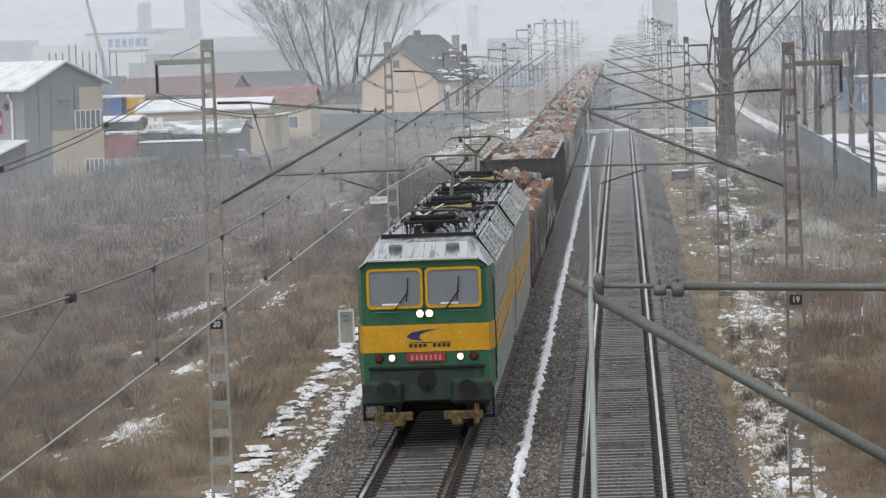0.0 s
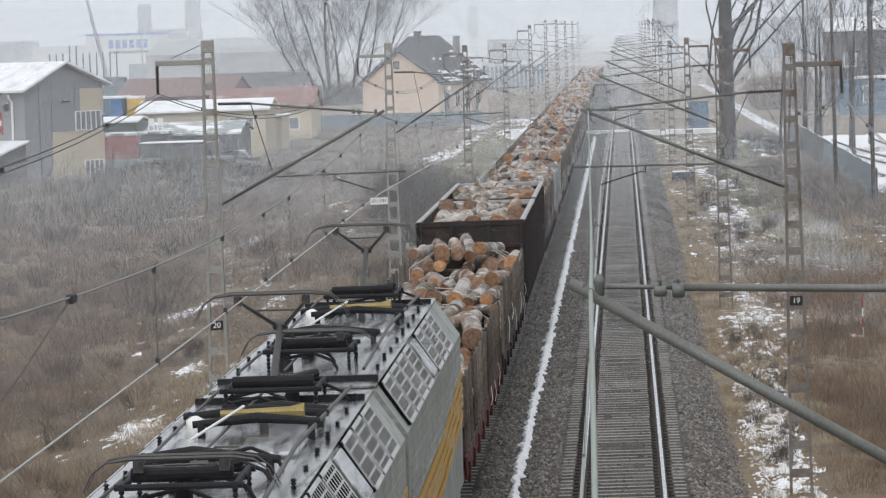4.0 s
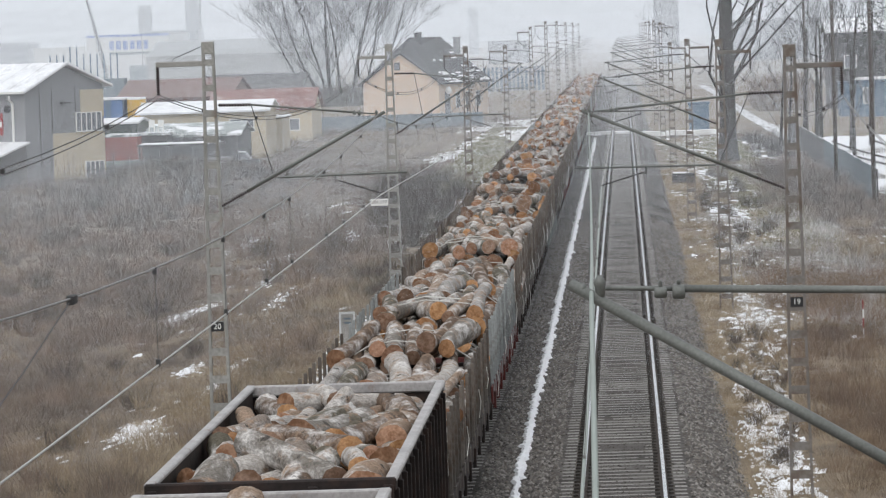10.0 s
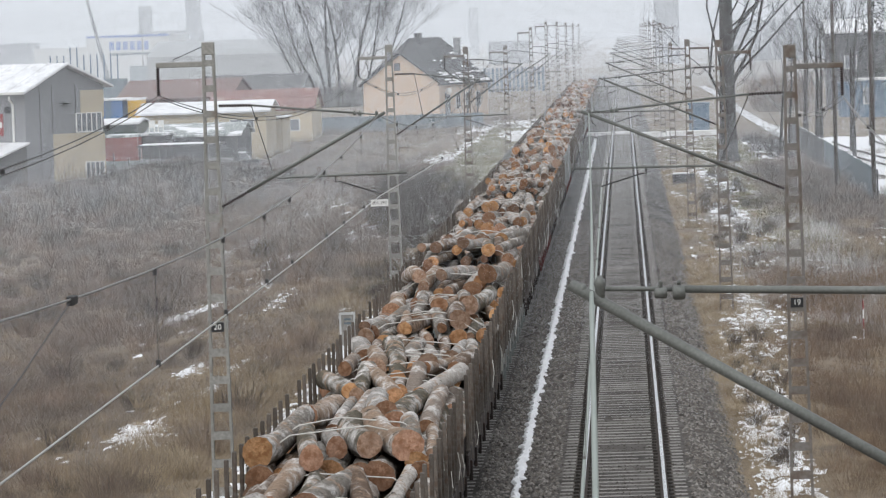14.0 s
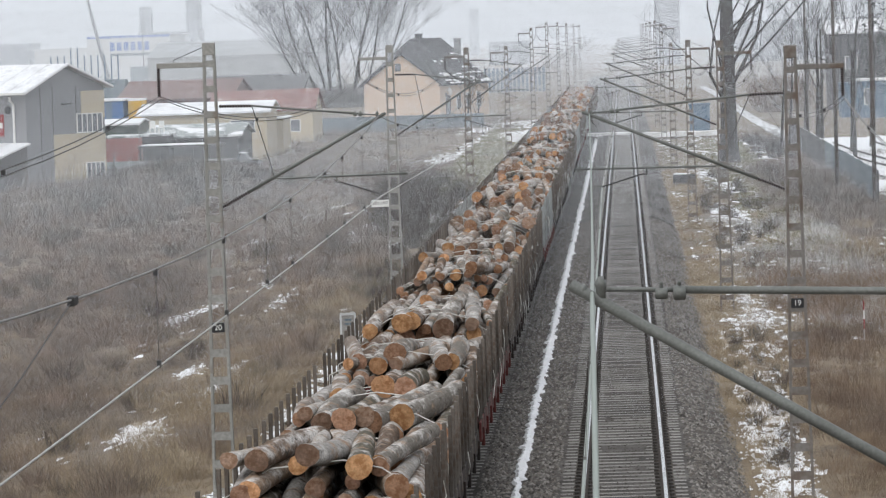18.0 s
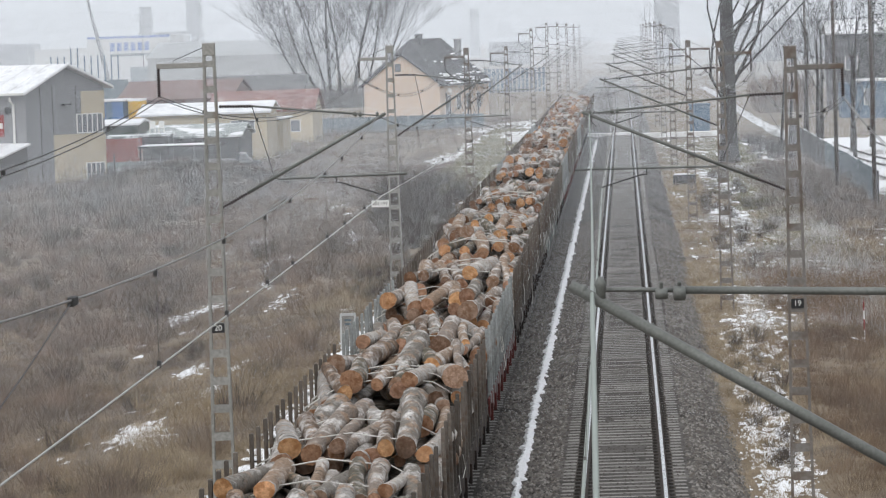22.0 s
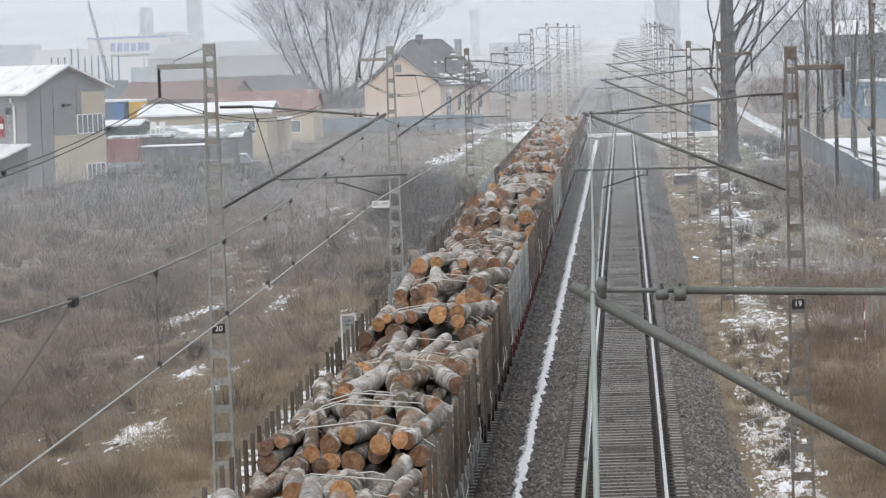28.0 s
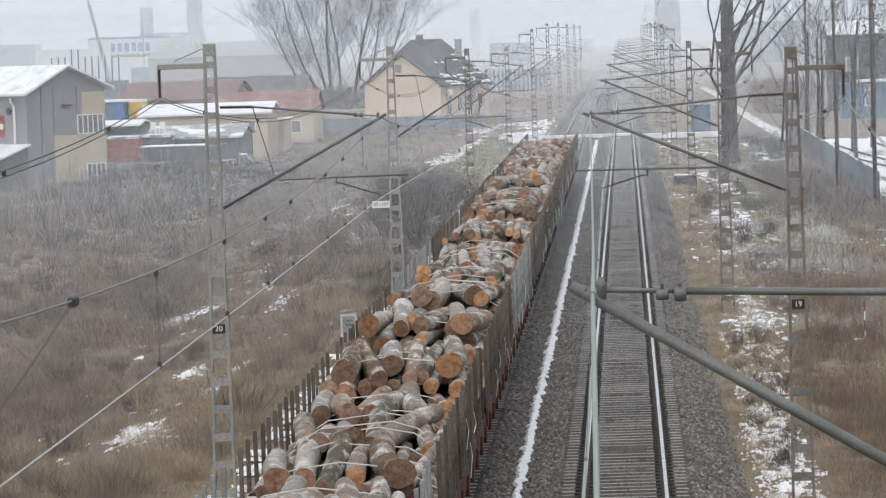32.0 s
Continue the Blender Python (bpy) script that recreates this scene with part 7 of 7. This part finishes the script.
    part("roof_snow", Geo().box(-36.7, -30.9, 315.1, 319, 0.70, 0.76, c=0.02), M["snow"], lean)
    for x in (-36.7, -34.7, -32.7, -30.8):
        part("post", Geo().box(x - 0.06, x + 0.06, 315.1, 315.2, -2.0, 0.55), M["dark_fence"], lean)
    car = thing("car", "dark hatchback parked among the brush with snow on its roof", "car", pose(-30.4, 327, -1.9, 0, 0, 0))
    part("body", Geo().box(-1.8, 1.8, -0.85, 0.85, 0.35, 0.95, c=0.12), M["black"], car)
    part("cabin", Geo().add([(-1.4, -0.75, 0.95), (1.1, -0.75, 0.95), (1.1, 0.75, 0.95), (-1.4, 0.75, 0.95), (-0.9, -0.62, 1.5), (0.7, -0.62, 1.5), (0.7, 0.62, 1.5), (-0.9, 0.62, 1.5)], [(0, 1, 5, 4), (1, 2, 6, 5), (2, 3, 7, 6), (3, 0, 4, 7), (4, 5, 6, 7)]), M["glass"], car)
    part("roof_snow", Geo().box(-0.9, 0.7, -0.6, 0.6, 1.5, 1.58, c=0.03), M["snow"], car)
    for x in (-1.15, 1.15):
        for y in (-0.8, 0.8):
            part("wheel", Geo().tube([(x, y - 0.1, 0.32), (x, y + 0.1, 0.32)], 0.32, 14), M["black"], car)
    f = thing("fence", "blue-grey panel fence in front of the house", "fence", pose(0, 0, 0))
    for i in range(16):
        x = -29.3 + i * 1.0
        part("panel", Geo().box(x + 0.05, x + 0.95, 400 - 0.03, 400 + 0.03, -1.4, 0.75, c=0.0), M["fence"], f)
        part("post", Geo().box(x - 0.05, x + 0.05, 399.93, 400.07, -1.4, 0.85), M["fence"], f)
    p = thing("fence", "pale blue picket fence in the mist beyond the house", "fence", pose(0, 0, 0))
    for i in range(15):
        x = -20.6 + i * 0.62
        part("picket", Geo().box(x, x + 0.4, 620, 620.06, -0.6, 3.1), M["steel_blue"], p)
    part("rail", Geo().box(-20.7, -11.4, 620.07, 620.13, 2.2, 2.4), M["steel_blue"], p)
    block("shed", "long low hall with dark sheet roof behind the red store", "shed", -48, -36.4, 470, 492, -1, 2.3, M["dull_hall"], M["dark_fence"], rise=2.0, over=0.3)


def right_side():
    f = thing("fence", "dark and blue-grey sheet panel fence with snow on its top edge", "fence")
    for i in range(27):
        y = 217.6 + i * 4.2
        top = 0.63 + 0.03 * (i % 2)
        part("panel", Geo().box(13.16, 13.24, y, y + 4.17, -1.3, top, c=0.01), M["fence"] if i < 13 else M["dark_fence"], f)
        part("post", Geo().box(13.25, 13.33, y - 0.05, y + 0.05, -1.3, top - 0.03), M["dark_fence"], f)
        if i % 3:
            part("snow_cap", Geo().box(13.17, 13.23, y + 0.3, y + 3.4, top, top + 0.035), M["snow"], f)
    # snowy yard with a curving siding behind the fence
    g = Geo()
    v, fc = blob(19.5, 285, 5.0, 60, 40, 0.14, 0.02, 77)
    g.add([(a, b, -0.98 + c) for a, b, c in v], fc)
    tagged(part("yard_snow", g, M["snow"]), "trodden snow in the yard", "snow", kind="stuff")
    sd = thing("siding_track", "dark rusty rails of a siding curving through the snowy yard", "railway track", kind="structure")
    for off in (0.0, 1.5, 4.6, 6.1):
        pts = [(14.6 + off + (0.0045 if off < 3 else 0.003) * (y - 225) ** 1.55, 320 - (y - 225), -0.86) for y in range(225, 330, 7)]
        part("rail", Geo().tube(pts, 0.07, 6), M["rail_side"], sd)
    c = block("container", "blue site container with snow on its roof", "container", 21.9, 26.5, 390, 396, -1, 2.75, M["steel_blue"], M["snow"], over=0.1)
    window(c, -1.6, -0.8, -0.04, 0.6, 2.0, 1)
    block("container", "second blue cabin in the yard", "container", 20.6, 21.6, 393, 398, -1, 2.4, M["steel_blue"], M["steel_blue"], over=0.05)
    b = block("building", "brown two-storey house with snow-covered roof", "house", 21.0, 27.0, 420, 430, -1, 7.2, M["dark_fence"], M["snow"], rise=1.2, over=0.4)
    window(b, -1.5, -0.3, -0.04, 3.6, 4.8, 2)
    box = block("relay_cabinet", "blue lineside equipment cabin by the level crossing", "cabinet", 5.55, 7.2, 344, 345.5, -0.6, 1.85, M["steel_blue"], M["steel_blue"], over=0.08)
    part("door", Geo().box(-0.6, 0.1, -0.03, 0, -0.4, 1.6), M["steel_blue"], box)
    for x, y, top in ((11.9, 232, 12), (13.3, 300, 13), (12.9, 214, 13), (-98, 850, 14)):
        p = thing("pole", "dark brown wooden utility pole", "pole", pose(x, y, 0), group="utility poles")
        part("shaft", Geo().tube([(0, 0, -1.2), (0, 0, top)], [0.12, 0.08], 10), M["pole"], p, smooth=True)
        part("crossarm", Geo().box(-0.8, 0.8, -0.06, 0.06, top - 0.6, top - 0.48), M["pole"], p)
    # snowy lane behind the crossing
    g = Geo()
    v = []
    way = [(21, 284), (18.2, 294), (15.4, 316), (13.5, 338), (12.4, 386), (12.0, 441), (12.0, 526), (11.5, 603)]
    for x, y in way:
        k = (1.0 if y < 350 else 0.55) + 0.25 * noise.noise((y * 0.1, 0, 0))
        v += [(x - k, y, lie(x - k, y) + 0.12), (x + k, y, lie(x + k, y) + 0.12)]
    g.add(v, [(2 * i, 2 * i + 1, 2 * i + 3, 2 * i + 2) for i in range(len(way) - 1)])
    tagged(part("snowy_lane", g, M["lane"]), "snow-covered lane curving away", "road", kind="structure")
    cr = thing("level_crossing", "pale concrete level crossing across both tracks", "level crossing", kind="structure")
    for x0, x1 in ((-9.0, -4.9), (-4.65, -3.4), (-3.15, -0.9), (-0.62, 0.62), (0.9, 8.5)):
        part("crossing_slab", Geo().box(x0, x1, 337.8, 339.8, -0.5, -0.02 if x1 < 5 else -0.12, c=0.02), M["pale_slab"], cr)
    s = thing("signal_cabinet", "weathered white-framed trackside cabinet", "cabinet", pose(-8.05, 121, 0))
    part("body", Geo().box(-0.2, 0.2, 0, 0.25, -0.9, 0.33, c=0.02), M["concrete"], s)
    g = Geo()
    for a, b, c, d in ((-0.235, -0.18, -0.9, 0.36), (0.18, 0.235, -0.9, 0.36), (-0.235, 0.235, 0.33, 0.40)):
        g.box(a, b, -0.03, 0.0, c, d)
    part("frame", g, M["hall"], s)
    for i in range(2):
        part("label_bar", Geo().box(-0.1, 0.1, -0.012, -0.002, 0.05 + 0.12 * i, 0.11 + 0.12 * i), M["fence"], s)
    m = thing("marker_post", "red and white striped marker post", "post", pose(6.86, 119, 0))
    for i, z in enumerate((-1.0, -0.4, -0.1, 0.15)):
        part("band", Geo().tube([(0, 0, z), (0, 0, (-0.4, -0.1, 0.15, 0.42)[i])], 0.018, 8), M["white"] if i % 2 == 0 else M["red"], m)
    k = thing("cable_box", "dark lineside cable box with snow on its lid", "box", pose(3.48, 236, 0))
    part("body", Geo().box(-0.65, 0.65, -0.3, 0.3, -0.9, 0.05, c=0.03), M["dark_fence"], k)
    part("snow_cap", Geo().box(-0.6, 0.3, -0.28, 0.28, 0.05, 0.12, c=0.03), M["snow"], k)


def tree(x, y, height, r, seed, label, limbs=9, depth=4, lean=0.25, base=-1.5, spread=0.55, low=0.18, bias=0.0, reach=1.0, stem=0.62, fine=0.009, flare=0.0, wild=0.11, bow=0.03):
    """A bare tree: a tapered trunk that divides again and again into fine twigs."""
    t = thing("tree", label, "tree", pose(x, y, base), group="bare trees")
    rnd = random.Random(seed)
    trunk, crown = Geo(), Geo()

    def grow(g, p, d, length, rad, level):
        pts, rs = [p], [rad]
        q = p
        m = (6 if bow > 0.03 else 3) if level == 0 else 3 if level < 3 else (2 if level == 3 else 1)
        for i in range(m):
            k = bow if level == 0 else wild
            d = (d + Vector((rnd.gauss(0, k), rnd.gauss(0, k), 0.05))).normalized()
            q = q + d * length / m
            pts.append(q)
            rs.append(rad * (1 - 0.66 * (i + 1) / m))
        g.tube(pts, rs, 9 if level == 0 else (5 if level == 1 else 3), caps=False)
        if level >= depth:
            return
        n = limbs if level == 0 else rnd.randint(4, 6)
        for i in range(n):
            f = (low + (1 - low) * (i + 1) / n) if level == 0 else rnd.uniform(0.25, 1.0)
            s = f * m
            k = min(m - 1, int(s))
            o = pts[k].lerp(pts[k + 1], s - k)
            a = rnd.uniform(0, math.tau)
            side = Vector((math.cos(a) + (bias if level == 0 else 0), math.sin(a), 0)).normalized()
            out = spread * (rnd.uniform(0.55, 1.15) if level == 0 else 1.0)
            nd = (d * (1 - out) + side * out + Vector((0, 0, 0.25))).normalized()
            grow(crown, o, nd, length * rnd.uniform(0.45, 0.68) * (reach if level == 0 else 1.0), max(fine, rad * (1 - 0.55 * f) * (rnd.uniform(0.13, 0.27) * (1.6 if stem < 0.4 else 1.0) if level == 0 else rnd.uniform(0.3, 0.5))), level + 1)

    grow(trunk, Vector((0, 0, 0)), Vector((lean * 0.2, 0, 1)).normalized(), height * stem, r, 0)
    if flare:
        trunk.tube([(0, 0, -0.4), (0, 0, 0.15), (0, 0, 0.9), (0, 0, 2.2)], [r + flare, r + flare * 0.6, r + flare * 0.2, r * 0.97], 9, caps=False)
    part("trunk", trunk, M["tree"], t, smooth=True)
    part("crown", crown, M["tree"], t, "bare branches and fine twigs")
    return t


def trees():
    rnd = random.Random(41)
    for i, (x, y, h, r, tilt) in enumerate(((-40.0, 548, 22, 0.17, -3.2), (-39.2, 541, 26, 0.20, -1.9), (-38.6, 552, 28, 0.19, -1.0), (-37.4, 540, 29, 0.27, -0.4), (-36.9, 547, 30, 0.22, 0.2), (-35.2, 543, 30, 0.26, 0.7), (-34.6, 550, 27, 0.18, 1.7), (-33.4, 541, 25, 0.17, 2.9))):
        tree(x, y, h, r, 31 + i, "slim-stemmed bare winter tree in a spreading group behind the house", limbs=16, depth=4, spread=0.5, low=0.06, lean=tilt, fine=0.009, bias=tilt * 0.2, wild=0.2, bow=0.06)
    base = [(rnd.uniform(-42, -32), rnd.uniform(530, 550), rnd.uniform(0.6, 1.2), -1.0) for _ in range(60)]
    twigs("far_thicket", M["dark_shrub"], "dark thicket at the foot of the bare trees", "shrub", base, 60, 3.4, 1.6, 0.004, 87, 0.6)
    tree(7.02, 275, 40, 0.60, 77, "massive old bare tree with thick dark trunk beside the line", limbs=38, depth=4, spread=0.66, base=-0.8, low=0.12, bias=0.9, lean=0.0, flare=0.35, reach=0.85, wild=0.17)
    for i, (x, y, h, r) in enumerate(((13.5, 290, 14, 0.2), (14.6, 306, 15, 0.16), (12.4, 312, 12, 0.14), (16.5, 300, 16, 0.22), (15, 270, 13, 0.16), (18.5, 310, 17, 0.25), (11.5, 305, 11, 0.14), (-16.5, 440, 6, 0.15), (-15, 430, 5, 0.13), (14.4, 330, 15, 0.2))):
        tree(x, y, h, r, 60 + i, "slender bare tree in the hazy distance", limbs=8, depth=3, spread=0.5)
    for i, (x, y, h) in enumerate(((25.6, 385, 20), (28.2, 392, 21), (24.4, 405, 18))):
        t = thing("conifer", "dark evergreen conifer behind the yard", "tree", pose(x, y, -1), group="conifers")
        part("trunk", Geo().tube([(0, 0, 0), (0, 0, h)], [0.2, 0.03], 7), M["tree"], t)
        rnd = random.Random(i)
        g = Geo()
        for k in range(900):
            f = rnd.random() ** 0.7
            a, rr = rnd.uniform(0, math.tau), (1 - f) * 2.6 * rnd.uniform(0.4, 1.1) + 0.1
            c = Vector((rr * math.cos(a), rr * math.sin(a), h * (0.08 + 0.92 * f) - rr * 0.25))
            w = rnd.uniform(0.15, 0.4)
            u = Vector((math.cos(a), math.sin(a), -0.4)) * w
            s = Vector((-math.sin(a), math.cos(a), rnd.uniform(-0.3, 0.3))) * w * 0.5
            g.add([c - s, c + u, c + s, c - u * 0.5], [(0, 1, 2), (0, 2, 3)])
        part("crown", g, M["needle"], t)


def distance():
    b = block("factory", "pale factory building with blue trim and a company sign", "factory", -109.5, -92.5, 850, 890, -1, 10.2, M["hall"], M["hall"], over=0.0)
    part("blue_trim", Geo().box(-8.5, 8.5, -0.08, 0, 9.9, 10.4), M["sign_blue"], b)
    for i in range(6):
        part("sign_bar", Geo().box(-3.8 + i * 1.42, -2.85 + i * 1.42, -0.12, 0, 7.3, 9.1), M["sign_blue"], b)
    part("sign_line", Geo().box(-3.8, 4.6, -0.12, 0, 6.2, 6.8), M["fence"], b)
    part("gate", Geo().box(0.2, 9, -0.1, 0, 0, 4.0), M["fence"], b)
    part("side_hall", Geo().box(-20, -8.5, 4, 40, -1, 8.2), M["hall"], b)
    h = block("hall", "long pale hall with shallow curved roof in the mist", "hall", -80, -51, 700, 740, -1, 6.0, M["dull_hall"], M["dull_hall"], rise=2.5, over=0.2)
    for x, y, w, h, lab in ((-126, 1100, 1.6, 18.3, "slim grey factory silo in the mist"), (-113.2, 1100, 1.9, 22, "dark factory tower in the mist"), (-119, 1090, 8, 11.5, "factory roofs in the mist"), (-46, 1300, 1.5, 16, "far chimney in the mist"),
                            (9.9, 900, 2.7, 24, "tall grey tower in the mist"), (-27, 1000, 5, 6, "pale works building in the mist"), (-153, 1000, 10, 9.5, "wide pale works building in the mist"), (40, 900, 16, 9, "low works building in the mist")):
        block("far_building", lab, "building", x - w, x + w, y, y + 2 * w, -1, h, M["factory"], M["factory"], over=0.0)
    c = thing("crane", "slim leaning crane jib far off", "crane", pose(-98.5, 800, 0))
    part("jib", Geo().tube([(0, 0, -1), (-4.3, 0, 18)], [0.5, 0.25], 6), M["factory"], c)
    r = thing("pipe_rack", "row of thin blue-grey posts on a works roof", "rack", pose(-62.5, 480, 0))
    for k in range(11):
        part("post", Geo().box(-3.6 + k * 0.78, -3.45 + k * 0.78, 0, 0.15, 3, 7.4 + (0.9 if k in (3, 4) else 0)), M["steel_blue"], r)
    part("deck", Geo().box(-4, 5, -0.2, 3, -1, 4.5), M["fence"], r)
    for y, z, s in ((1900, 26, 1), (2800, 48, 2)):
        g = Geo()
        xs = [-700 + i * 25 for i in range(57)]
        g.add([(x, y, -2) for x in xs] + [(x, y + 40, z * (0.6 + 0.4 * noise.noise((x * 0.004, s, 0)))) for x in xs], [(i, i + 1, 57 + i + 1, 57 + i) for i in range(56)])
        tagged(part("backdrop_hill", g, M["hill"], smooth=True), "pale wooded hills fading into mist", "hills", kind="structure")


def mist():
    """Banks of thin mist: sparse fine drifts of droplets, many behind one another."""
    banks = [(92 + 14 * i, 0.011 + 0.0016 * i) for i in range(12)] + [(262 + 45 * i, 0.045) for i in range(5)] + [(572 + 45 * i, 0.115) for i in range(4)] + [(760, 0.14), (880, 0.16), (1000, 0.2), (1200, 0.3), (1600, 0.45)]
    rnd = np.random.default_rng(17)
    for y, cover in banks:
        high, wide = 9 + y * 0.035, 20 + y * 0.22
        step = y * (0.00004 if y < 300 else 0.000016)
        n = int((high + 1.6) / step)
        edge = rnd.uniform(-3.0, 5.0)
        for x0, x1, k in (((-wide, edge, 0.72), (edge, wide * 0.6, 0.68)) if y < 262 else ((-wide, wide * 0.6, 1.0),)):
            z = -1.6 + step * (np.arange(n) + rnd.uniform(-0.1, 0.1, n))
            w = k * step * cover * np.clip((high - z) / (high * 0.35), 0.1, 1.0) * (np.clip(1.45 - 0.2 * z, 0.7, 1.6) if y < 480 else 1.0)
            v = np.empty((n, 4, 3))
            v[:, :, 0] = (x0, x1, x1, x0)
            v[:, :2, 1], v[:, 2:, 1] = y, y + (w * 1.6)[:, None]
            v[:, :2, 2], v[:, 2:, 2] = z[:, None], (z + w)[:, None]
            g = Geo()
            g.v, g.f, g.m = v.reshape(-1, 3).tolist(), np.arange(n * 4).reshape(-1, 4).tolist(), [0] * n
            tagged(part("mist_bank", g, M["mist"]), "thin white winter mist hanging over the distance", "mist", kind="stuff")


M["needle"] = island_material("conifer_needles", [(0.018, 0.03, 0.02), (0.035, 0.05, 0.035), (0.025, 0.04, 0.03)])
ground()
snow()
stones()
vegetation()
overhead()
house()
grey_building()
yard()
right_side()
trees()
distance()
mist()
train()
track("track", 0.0, 300, "straight railway track on concrete sleepers with polished rails")
track("track", LEFT, 120, "straight railway track on concrete sleepers under the timber train")
motions()
